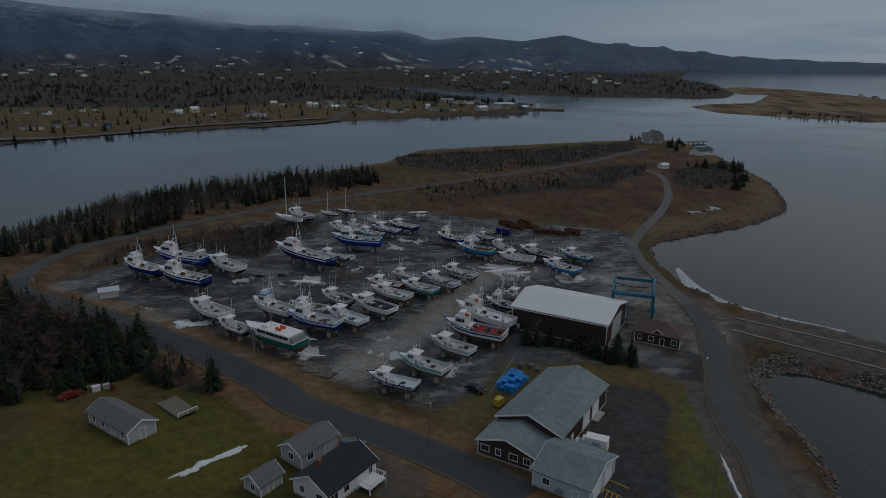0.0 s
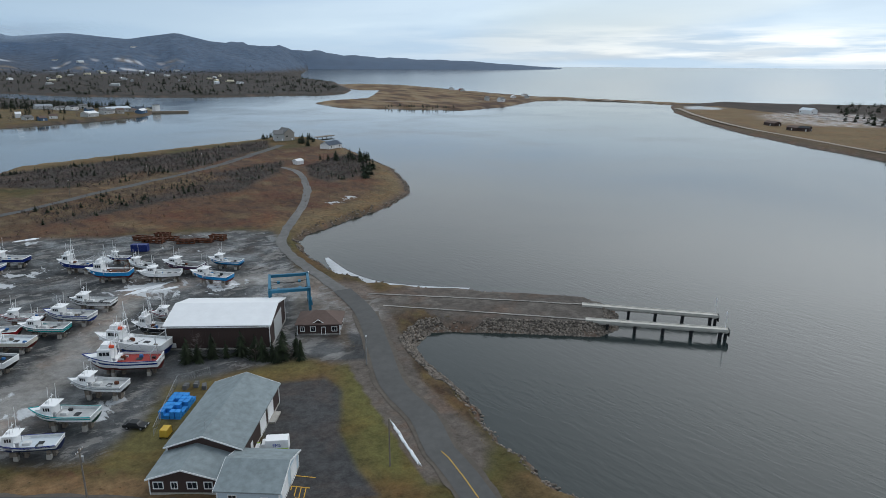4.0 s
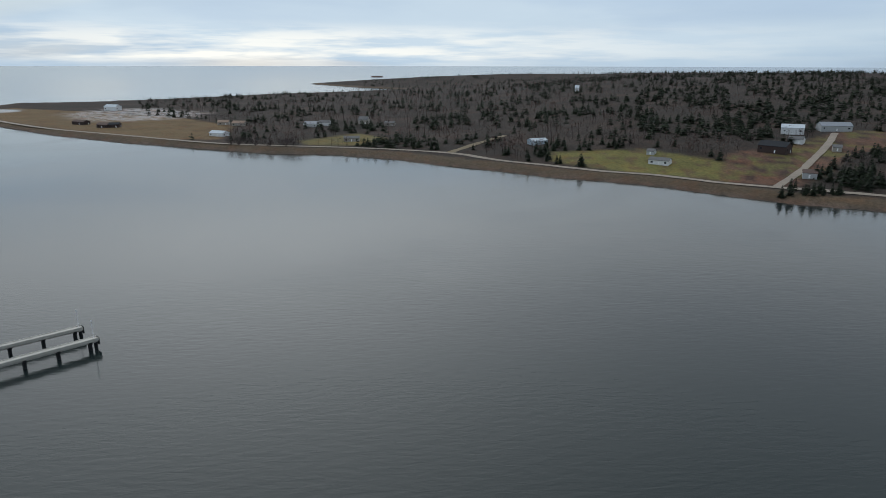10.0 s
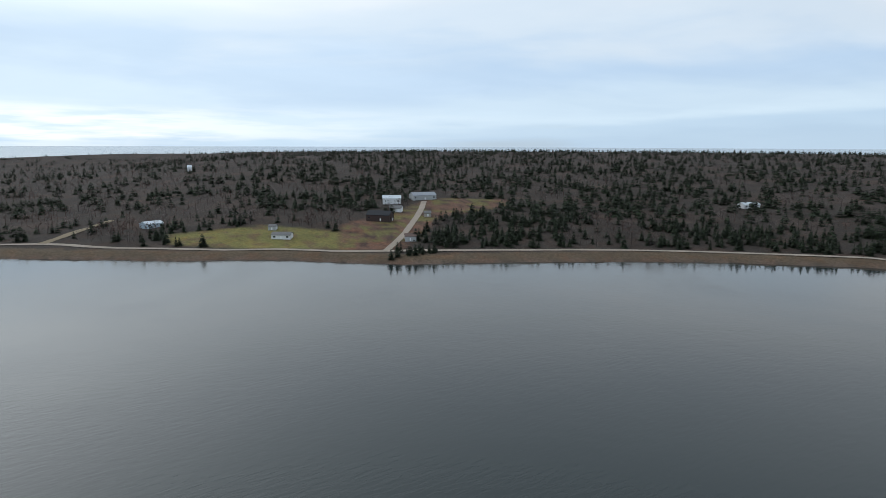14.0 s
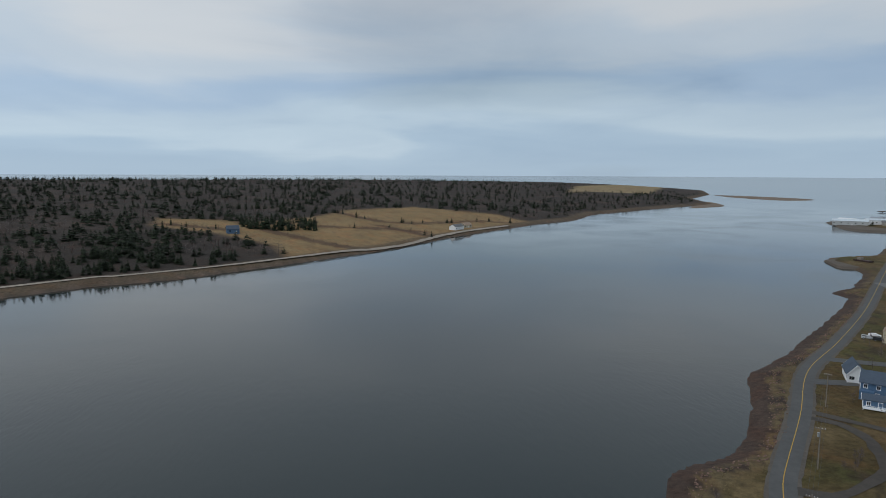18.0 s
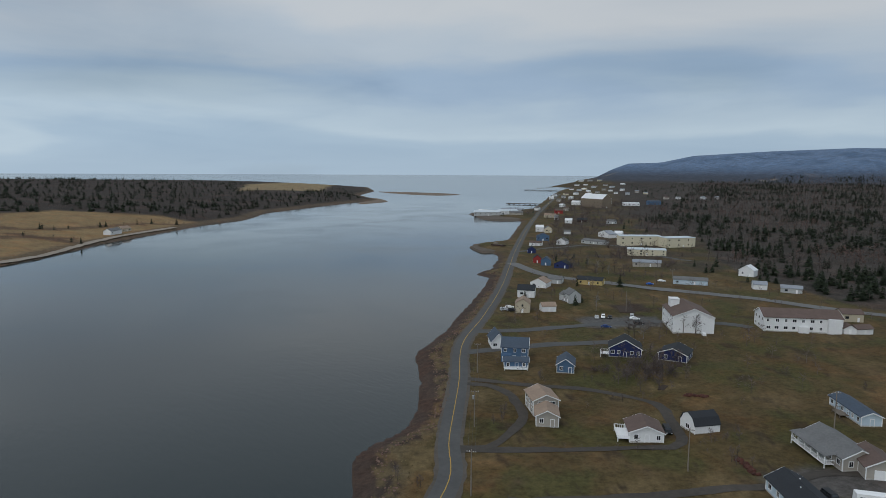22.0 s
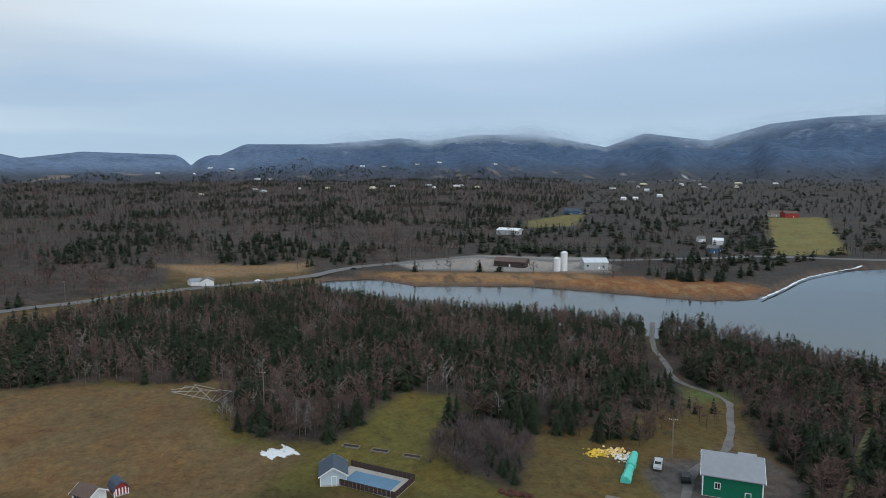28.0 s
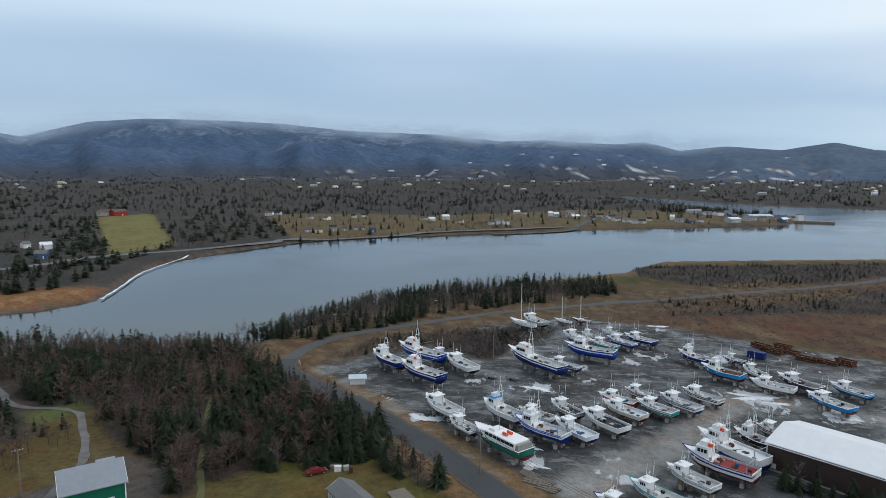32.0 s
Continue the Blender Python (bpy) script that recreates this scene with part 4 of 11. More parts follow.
def build_ground():
    na, r0, r1, nr = 950, 62.0, 4985.0, 285
    az = np.linspace(0, 2 * math.pi, na, endpoint=False)
    rr = np.geomspace(r0, r1, nr)
    X, Y = np.outer(rr, -np.sin(az)), np.outer(rr, np.cos(az))
    z, kind, sd = ground(X, Y)
    z = np.where(kind == 0, np.minimum(z, -0.3), z)
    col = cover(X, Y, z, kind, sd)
    verts = np.stack([X, Y, z], -1).reshape(-1, 3)
    i, j = np.meshgrid(np.arange(nr - 1), np.arange(na), indexing="ij")
    a, b = i * na + j, i * na + (j + 1) % na
    quads = np.stack([a, a + na, b + na, b], -1).reshape(-1, 4)
    verts = np.vstack([verts, [[0, 0, 3.0]]])
    cols = np.vstack([col.reshape(-1, 3), [[0.1, 0.09, 0.05]]])
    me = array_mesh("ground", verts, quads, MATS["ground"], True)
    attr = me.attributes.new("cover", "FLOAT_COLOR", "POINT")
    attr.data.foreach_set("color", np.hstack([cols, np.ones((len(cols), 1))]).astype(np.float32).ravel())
    frost = np.zeros(X.shape)
    yard = inside(X, Y, "yard", 3) * (1 - inside(X, Y, "bush", 2))
    frost += 0.78 * yard
    spots = np.zeros(X.shape)
    for k, (px, py) in enumerate(ICE_SPOTS):
        spots = np.maximum(spots, np.exp(-((X - px) ** 2 + (Y - py) ** 2) / (2 * (5.5 if k < 6 else 3.4) ** 2)))
    frost += yard * 0.42 * spots
    frost += 0.62 * inside(X, Y, "heath", 5) * smooth(0.1, 0.6, waves(X, Y, 90, 51, 3))
    frost += 0.5 * inside(X, Y, "heath", 5) * np.exp(-((X - 165) ** 2 + (Y - 285) ** 2) / 1400)
    frost += 0.95 * inside(X, Y, "salt_snow", 10)
    r = np.hypot(X, Y)
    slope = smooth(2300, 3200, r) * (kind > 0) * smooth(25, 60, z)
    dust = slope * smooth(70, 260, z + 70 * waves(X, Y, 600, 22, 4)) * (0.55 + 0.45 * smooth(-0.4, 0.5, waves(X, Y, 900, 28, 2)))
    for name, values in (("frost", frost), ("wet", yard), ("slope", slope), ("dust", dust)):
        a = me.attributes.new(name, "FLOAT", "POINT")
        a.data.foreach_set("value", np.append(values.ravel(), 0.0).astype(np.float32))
    tagged(new("ground", me), "rolling coastal ground of grass, gravel, heath and wooded hills", "ground", kind="structure")
    cap = MB()
    ring = [(-62.0 * math.sin(t), 62.0 * math.cos(t), level(-62 * math.sin(t), 62 * math.cos(t))) for t in np.linspace(0, 2 * math.pi, 48, endpoint=False)]
    cap.add(ring + [(0, 0, 3.2)], [(k, (k + 1) % 48, 48) for k in range(48)])
    tagged(part("ground_middle", cap, mat("turf", (0.12, 0.10, 0.045))), "plain grass ground between the road and the shore", "ground", kind="structure")


def build_water():
    """Sheet of sea and inlets; far out it lifts a little, as the horizon lies farther than the sheet reaches."""
    na = 180
    rr = [1, 60, 150, 400, 900, 1800, 2600, 3200, 3800, 4400, 4990]
    zz = [0, 0, 0, 0, 0, 0, 0, 6, 17, 31, 47]
    v, f = [], []
    for r, z in zip(rr, zz):
        v += [(-r * math.sin(6.28318 * k / na), r * math.cos(6.28318 * k / na), z) for k in range(na)]
    for i in range(len(rr) - 1):
        f += [(i * na + k, (i + 1) * na + k, (i + 1) * na + (k + 1) % na, i * na + (k + 1) % na) for k in range(na)]
    tagged(part("water", MB().add(v, f), MATS["water"], shade=True), "calm grey-green sea water reflecting the overcast sky", "water", kind="structure")


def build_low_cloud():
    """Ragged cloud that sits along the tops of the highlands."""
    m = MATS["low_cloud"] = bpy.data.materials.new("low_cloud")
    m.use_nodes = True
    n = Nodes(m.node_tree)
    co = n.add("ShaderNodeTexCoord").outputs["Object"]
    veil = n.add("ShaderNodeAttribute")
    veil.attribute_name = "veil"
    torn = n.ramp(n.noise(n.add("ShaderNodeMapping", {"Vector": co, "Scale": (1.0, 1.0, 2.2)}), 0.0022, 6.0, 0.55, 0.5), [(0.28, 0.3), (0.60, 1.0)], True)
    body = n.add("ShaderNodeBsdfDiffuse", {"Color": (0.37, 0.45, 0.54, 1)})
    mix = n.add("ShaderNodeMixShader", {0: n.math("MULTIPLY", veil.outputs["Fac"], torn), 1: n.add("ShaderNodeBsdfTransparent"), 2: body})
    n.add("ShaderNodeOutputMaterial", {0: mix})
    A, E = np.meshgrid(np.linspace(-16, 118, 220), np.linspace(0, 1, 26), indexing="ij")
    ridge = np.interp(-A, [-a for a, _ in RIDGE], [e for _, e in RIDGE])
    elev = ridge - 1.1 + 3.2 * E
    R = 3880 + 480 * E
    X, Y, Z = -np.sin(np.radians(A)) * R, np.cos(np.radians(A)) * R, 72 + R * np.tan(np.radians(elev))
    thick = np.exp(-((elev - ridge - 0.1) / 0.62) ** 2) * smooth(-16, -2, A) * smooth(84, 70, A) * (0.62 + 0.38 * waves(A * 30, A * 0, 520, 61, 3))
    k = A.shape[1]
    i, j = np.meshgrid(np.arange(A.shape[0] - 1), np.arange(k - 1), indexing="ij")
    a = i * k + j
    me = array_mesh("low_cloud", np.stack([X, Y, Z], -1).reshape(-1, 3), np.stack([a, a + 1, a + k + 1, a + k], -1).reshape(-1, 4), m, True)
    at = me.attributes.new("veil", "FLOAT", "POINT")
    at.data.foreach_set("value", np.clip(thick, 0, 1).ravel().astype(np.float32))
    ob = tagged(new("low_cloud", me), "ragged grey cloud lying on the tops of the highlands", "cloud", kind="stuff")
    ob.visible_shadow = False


def curve_points(pts, step):
    """Points along a smooth line through pts, about step apart."""
    p = np.array([2 * np.array(pts[0]) - pts[1]] + list(pts) + [2 * np.array(pts[-1]) - pts[-2]], float)
    out = []
    for a, b, c, d in zip(p, p[1:], p[2:], p[3:]):
        k = max(2, int(np.hypot(*(c - b)) / step))
        for t in np.arange(k) / k:
            out.append(0.5 * (2 * b + (c - a) * t + (2 * a - 5 * b + 4 * c - d) * t * t + (3 * b - a - 3 * c + d) * t ** 3))
    return np.array(out + [p[-2]])


def strip(name, pts, width, material, lift, label, shift=0.0, step=4.0, category="road", ragged=0.0):
    c = curve_points(pts, step)
    d = np.gradient(c, axis=0)
    d /= np.hypot(d[:, 0], d[:, 1])[:, None] + 1e-9
    n = np.stack([-d[:, 1], d[:, 0]], 1)
    cols = 5
    grid = []
    for k in range(cols):
        s = (k / (cols - 1) - 0.5) * width
        edge = ragged * waves(c[:, 0], c[:, 1], 9, 31 + k, 3) if k in (0, cols - 1) else 0
        grid.append(c + n * (s + shift + edge)[:, None] if ragged and k in (0, cols - 1) else c + n * (s + shift))
    g = np.stack(grid, 1)
    z = ground(g[..., 0], g[..., 1])[0]
    mid = np.maximum(z[:, 2:3], 0.8)
    z = np.maximum(z, mid - 0.15) + lift
    verts = np.concatenate([g, z[..., None]], -1).reshape(-1, 3)
    i, j = np.meshgrid(np.arange(len(c) - 1), np.arange(cols - 1), indexing="ij")
    a = i * cols + j
    quads = np.stack([a, a + cols, a + cols + 1, a + 1], -1).reshape(-1, 4)
    return tagged(new(name, array_mesh(name, verts, quads, material, True)), label, category, kind="structure")


def build_roads():
    asphalt = mat("asphalt", (0.062, 0.064, 0.068), 0.9, grain=0.22, size=0.6)
    worn = mat("worn_asphalt", (0.086, 0.085, 0.083), 0.9, grain=0.35, size=0.5)
    dirt = mat("dirt_track", (0.29, 0.245, 0.20), 0.95, grain=0.35, size=0.5)
    gravel = mat("gravel_lane", (0.064, 0.055, 0.047), 0.95, grain=0.5, size=0.6)
    yellow = mat("yellow_line", (0.48, 0.30, 0.06), 0.8, grain=0.35, size=1.5)
    snowy = mat("icy_track", (0.125, 0.122, 0.118), 0.8, grain=0.7, size=0.35)
    shoulder = mat("gravel_shoulder", (0.098, 0.084, 0.070), 0.95, grain=0.5, size=0.7)
    strip("road_shoulder", ROADS["road_yard"][:9], 8.4, shoulder, 0.09, "rough gravel edge of the road by the boatyard", step=3, ragged=0.7)
    strip("road_shoulder", ROADS["road_shore"][2:24], 7.6, shoulder, 0.09, "rough gravel edge of the shore road", step=3, ragged=0.6)
    strip("road_yard", ROADS["road_yard"][:9], 6.6, asphalt, 0.14, "dark asphalt road beside the boatyard", step=3)
    strip("road_point", ROADS["road_yard"][8:], 6.0, worn, 0.13, "worn grey road running out along the point", step=4)
    strip("road_shore", ROADS["road_shore"][1:], 5.7, worn, 0.15, "grey two-lane road from the landing along the shore", step=4)
    strip("road_line", ROADS["road_shore"][6:], 0.2, yellow, 0.20, "faded yellow centre line painted on the shore road", step=4, category="road marking")
    strip("road_west", ROADS["road_west"], 9.0, mat("pale_asphalt", (0.145, 0.143, 0.14), 0.9, grain=0.25, size=0.4), 0.2, "grey highway crossing the fields and the creek", step=8)
    strip("track_point", [(98, 163)] + ROADS["track_cape"], 4.2, snowy, 0.12, "icy gravel track winding over the point", ragged=0.7)
    strip("track_island", ROADS["track_isle"], 6.0, dirt, 0.35, "sandy track along the far shore", step=8, ragged=0.6)
    strip("track_bar", ROADS["track_bar"], 7.0, dirt, 0.35, "sandy track along the spit", step=12, ragged=0.8)
    strip("track_bar_tip", ROADS["track_bar_tip"], 6.0, dirt, 0.35, "sandy track out to the spit's tip", step=12, ragged=0.8)
    strip("road_village", ROADS["road_village"], 9.0, worn, 0.3, "grey road climbing through the village", step=10)
    strip("track_clearing", ROADS["track_clearing"], 5.0, dirt, 0.4, "sandy drive up through the clearing", step=6, ragged=0.6)
    strip("track_junction", ROADS["track_junction"], 7.0, mat("grass_track", (0.17, 0.13, 0.075)), 0.4, "grassy cut leading inland from the shore track", step=6, ragged=0.6)
    strip("track_cut", ROADS["track_cut"], 1.6, mat("mossy_track", (0.12, 0.115, 0.05), 0.95, grain=0.5, size=0.4), 0.1, "mossy grass track cut through the wood", ragged=0.4)
    strip("track_wood", ROADS["track_barn"], 2.1, mat("wood_track", (0.145, 0.135, 0.128), 0.9, grain=0.7, size=0.35), 0.12, "icy dirt track through the wood", ragged=0.6)
    for key in ("drive_loop", "drive_field", "drive_blue"):
        strip(key, ROADS[key], 3.0, gravel, 0.10, "narrow gravel drive across the grass", ragged=0.8)
    for key in ("lane_centre", "lane_lower", "lane_school"):
        strip(key, ROADS[key], 6.0, worn, 0.12, "paved side lane between the houses")


build_ground()
build_water()
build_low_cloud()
build_roads()


# ---- trees: spruce, bare hardwood and scrub ----
def spruce_crown(rs, tiers=9, per=7, lean=0.0, fat=1.0):
    """Uneven whorls of narrow drooping boughs with a few side sprays, one metre high."""
    v, f = [], []
    squat = rs.uniform(0.9, 1.15)
    for i in range(tiers):
        t = (i + rs.uniform(-0.3, 0.3)) / tiers
        t = min(max(t, 0.0), 0.97)
        z, r = 0.05 + 0.91 * t, (0.32 * (1 - t) ** 0.72 + 0.025) * squat * rs.uniform(0.8, 1.2)
        turn = rs.uniform(0, 6.2832)
        for k in range(per if t < 0.7 else max(4, per - 3)):
            a = turn + 6.2832 * (k + rs.uniform(-0.4, 0.4)) / per
            l, w = r * rs.uniform(0.6, 1.3), r * 0.24 * fat * (9 / max(per, 5)) ** 0.5
            c, q = math.cos(a), math.sin(a)
            zz = z + rs.uniform(-0.02, 0.03)
            # two pointed sprays to a bough, broad at the stem
            for turn_by in (-0.24, 0.24):
                a2, l2 = a + turn_by + rs.uniform(-0.1, 0.1), l * rs.uniform(0.75, 1.1)
                n = len(v)
                v += [(-q * w, c * w, zz + 0.045), (q * w, -c * w, zz + 0.045), (math.cos(a2) * l2, math.sin(a2) * l2, zz - l2 * rs.uniform(0.1, 0.5))]
                f.append((n, n + 1, n + 2))
    n = len(v)
    v += [(0.012, 0, 0.92), (-0.006, 0.01, 0.92), (-0.006, -0.01, 0.92), (lean, 0, 1.03)]
    f += [(n, n + 1, n + 3), (n + 1, n + 2, n + 3), (n + 2, n, n + 3)]
    return np.array(v), np.array(f)


def alder_crown(rs, stems=12, twigs=11):
    """A rounded thicket: stems fan out from the base and end in a haze of twigs; a metre high."""
    v, f = [], []

    def sliver(a, b, w):
        a, b = np.array(a), np.array(b)
        u = np.cross(b - a, rs.normal(size=3))
        u = u / (np.linalg.norm(u) + 1e-9) * w
        v.extend([a + u, a - u, b])
        f.append((len(v) - 3, len(v) - 2, len(v) - 1))

    for _ in range(stems):
        a, out = rs.uniform(0, 6.2832), 0.62 * rs.uniform(0.05, 1) ** 0.6
        tip = np.array((math.cos(a) * out, math.sin(a) * out, math.sqrt(max(0.08, 0.9 - 1.9 * out * out)) * rs.uniform(0.8, 1.0)))
        sliver((0, 0, 0), tip, 0.012)
        for _ in range(twigs):
            p = tip * rs.uniform(0.3, 1.0)
            d = rs.normal(size=3) * 0.10 + np.array((math.cos(a) * 0.07, math.sin(a) * 0.07, 0.10))
            sliver(p, p + d, 0.012)
    return np.array(v), np.array(f)


def tuft(rs, blades=9):
    """A clump of dead grass blades leaning out from one foot; a metre high."""
    v, f = [], []
    for k in range(blades):
        a = rs.uniform(0, 6.2832)
        o, h = rs.uniform(0.2, 0.75), rs.uniform(0.5, 1.0)
        c, q = math.cos(a), math.sin(a)
        v += [(-q * 0.10, c * 0.10, 0.0), (q * 0.10, -c * 0.10, 0.0), (c * o, q * o, h)]
        f.append((3 * k, 3 * k + 1, 3 * k + 2))
    return np.array(v), np.array(f)


def bare_crown(rs, limbs=13, twigs=5, spread=0.24):
    """Upswept limbs that each break into thin twigs; a metre high."""
    v, f = [], []

    def sliver(a, b, w):
        a, b = np.array(a), np.array(b)
        d = rs.normal(size=3)
        u = np.cross(b - a, d)
        u = u / (np.linalg.norm(u) + 1e-9) * w
        q = len(v)
        v.extend([a + u, a - u, b])
        f.append((q, q + 1, q + 2))

    for i in range(limbs):
        z = 0.22 + 0.6 * i / limbs
        a = rs.uniform(0, 6.2832)
        r = spread * (1 - 0.65 * i / limbs) * rs.uniform(0.7, 1.2)
        tip = (math.cos(a) * r, math.sin(a) * r, min(1.0, z + rs.uniform(0.12, 0.3)))
        sliver((0, 0, z), tip, 0.005 if twigs > 4 else 0.008)
        for _ in range(twigs):
            t = rs.uniform(0.25, 0.95)
            p = tuple(c * t for c in tip[:2]) + (z + (tip[2] - z) * t,)
            b = a + rs.uniform(-1.3, 1.3)
            l = rs.uniform(0.07, 0.17)
            sliver(p, (p[0] + math.cos(b) * l, p[1] + math.sin(b) * l, p[2] + rs.uniform(0.0, 0.12)), 0.0085 if twigs > 4 else 0.014)
    return np.array(v), np.array(f)


def trunk_mesh(rs, top=0.9, width=0.016):
    v, f, n = [], [], 5
    for i, (z, r) in enumerate(((0, 1.3), (0.4, 0.9), (top, 0.15))):
        b = rs.uniform(-0.01, 0.01, 2) * i
        v += [(b[0] + r * width * math.cos(6.2832 * k / n), b[1] + r * width * math.sin(6.2832 * k / n), z) for k in range(n)]
    for i in range(2):
        f += [(i * n + k, i * n + (k + 1) % n, (i + 1) * n + (k + 1) % n) for k in range(n)] + [(i * n + k, (i + 1) * n + (k + 1) % n, (i + 1) * n + k) for k in range(n)]
    return np.array(v), np.array(f)


def both(a, b):
    return np.vstack([a[0], b[0]]), np.vstack([a[1], b[1] + len(a[0])])


NEEDLES = mat("spruce_needles", (0.021, 0.030, 0.014), 0.9, grain=0.4, size=1.2, rand=0.4, coarse=1.0)
TWIGS = mat("bare_twigs", (0.108, 0.086, 0.079), 0.95, grain=0.25, size=1.0, rand=0.4, coarse=0.7)
LARCH = mat("brown_larch", (0.108, 0.071, 0.060), 0.95, grain=0.25, size=1.0, rand=0.4, coarse=0.8)
PALE = mat("pale_birch", (0.19, 0.172, 0.16), 0.9, grain=0.3, size=1.0, rand=0.3, coarse=0.4)
ALDER = mat("alder_twigs", (0.088, 0.068, 0.066), 0.95, grain=0.25, size=1.0, rand=0.4, coarse=0.7)
TUFT = mat("dead_grass", (0.155, 0.118, 0.062), 0.95, grain=0.3, size=1.0, coarse=0.8)
BARK = mat("bark", (0.075, 0.060, 0.050), 0.95, grain=0.4, size=2.0)
RS = np.random.RandomState(4)
KINDS = {
    "tuft": (TUFT, [tuft(RS) for _ in range(6)], [tuft(RS, 7) for _ in range(4)], [tuft(RS, 5) for _ in range(3)]),
    "alder": (ALDER, [alder_crown(RS) for _ in range(6)], [alder_crown(RS, 8, 6) for _ in range(4)], [alder_crown(RS, 6, 3) for _ in range(3)]),
    "spruce": (NEEDLES, [spruce_crown(RS, 12, 8, lean=RS.uniform(-0.02, 0.02)) for _ in range(8)], [spruce_crown(RS, 8, 6, fat=1.15) for _ in range(5)], [spruce_crown(RS, 6, 5, fat=1.35) for _ in range(4)]),
    "bare": (TWIGS, [bare_crown(RS, 16, 9, 0.28) for _ in range(6)], [bare_crown(RS, 9, 3, 0.27) for _ in range(5)], [bare_crown(RS, 6, 2, 0.36) for _ in range(4)]),
    "larch": (LARCH, [bare_crown(RS, 20, 10, 0.30) for _ in range(6)], [bare_crown(RS, 11, 4, 0.30) for _ in range(5)], [bare_crown(RS, 7, 2, 0.26) for _ in range(4)]),
    "birch": (PALE, [bare_crown(RS, 16, 6, 0.22) for _ in range(4)], [bare_crown(RS, 9, 3, 0.25) for _ in range(4)], [bare_crown(RS, 6, 2, 0.34) for _ in range(3)]),
}


def stand(name, pos, height, kind, detail, label, wide=1.0):
    """Many trees of one kind joined into one mesh."""
    if len(pos) == 0:
        return
    material, shapes = KINDS[kind][0], KINDS[kind][1 + detail]
    z = ground(pos[:, 0], pos[:, 1])[0] - 0.15
    pick = RS.randint(len(shapes), size=len(pos))
    vs, fs, k = [], [], 0
    for i, (v, f) in enumerate(shapes):
        if kind != "spruce":
            thin = np.array([(0.012, 0, 0), (-0.012, 0, 0), (0, 0, 0.9), (0, 0.012, 0), (0, -0.012, 0)]), np.array([(0, 1, 2), (3, 4, 2)])
            v, f = both((v, f), trunk_mesh(RS, width=0.012) if detail < 1 else thin)
        m = pick == i
        if not m.any():
            continue
        a, h = RS.uniform(0, 6.2832, m.sum()), height[m]
        w = h * RS.uniform(0.75, 1.3, m.sum()) * wide
        x = (v[None, :, 0] * np.cos(a)[:, None] - v[None, :, 1] * np.sin(a)[:, None]) * w[:, None] + pos[m, 0][:, None]
        y = (v[None, :, 0] * np.sin(a)[:, None] + v[None, :, 1] * np.cos(a)[:, None]) * w[:, None] + pos[m, 1][:, None]
        vs.append(np.stack([x, y, v[None, :, 2] * h[:, None] + z[m][:, None]], -1).reshape(-1, 3))
        fs.append((f[None] + (np.arange(m.sum()) * len(v))[:, None, None] + k).reshape(-1, 3))
        k += len(vs[-1])
    tagged(new(name, array_mesh(name, np.vstack(vs), np.vstack(fs), material)), label, "trees", kind="stuff")


TREE_PARTS = {}


def single_tree(x, y, h, kind):
    """A tree of its own: trunk and crown."""
    i = RS.randint(4)
    if (kind, i) not in TREE_PARTS:
        TREE_PARTS[kind, i] = (array_mesh("trunk", *trunk_mesh(RS), BARK if kind != "birch" else PALE), array_mesh("crown", *KINDS[kind][1][i], KINDS[kind][0]))
    words = {"spruce": "dark green spruce tree with drooping boughs", "bare": "leafless grey-brown hardwood tree", "larch": "narrow brown larch tree without needles",
             "birch": "pale-barked leafless birch tree", "alder": "rounded leafless alder thicket"}[kind]
    ob = thing("tree", x, y, RS.uniform(0, 360), level(x, y) - 0.1, words, "tree", "trees of the woods")
    w = h * RS.uniform(0.8, 1.25)
    for name, me in zip(("trunk", "crown"), TREE_PARTS[kind, i]):
        part(name, me, None, ob, place=Matrix.Diagonal((w, w, h, 1)))


def scatter(zone, step, jitter=0.5):
    """Points at about step metres inside a zone."""
    p = np.array(ZONES[zone])
    (x0, y0), (x1, y1) = p.min(0), p.max(0)
    gx, gy = np.meshgrid(np.arange(x0, x1, step), np.arange(y0, y1, step))
    q = np.stack([gx.ravel(), gy.ravel()], 1) + RS.uniform(-jitter, jitter, (gx.size, 2)) * step
    return q[signed_distance(q[:, 0], q[:, 1], ZONES[zone]) > 0.5]


def clear_of(q, zones, roads=(), gap=4.0):
    keep = np.ones(len(q), bool)
    for zone in zones:
        keep &= signed_distance(q[:, 0], q[:, 1], ZONES[zone]) < 0
    for road in roads:
        c = curve_points(ROADS[road], 3.0)
        for a in range(0, len(q), 2000):
            d = np.hypot(q[a:a + 2000, None, 0] - c[None, :, 0], q[a:a + 2000, None, 1] - c[None, :, 1]).min(1)
            keep[a:a + 2000] &= d > gap
    return q[keep]


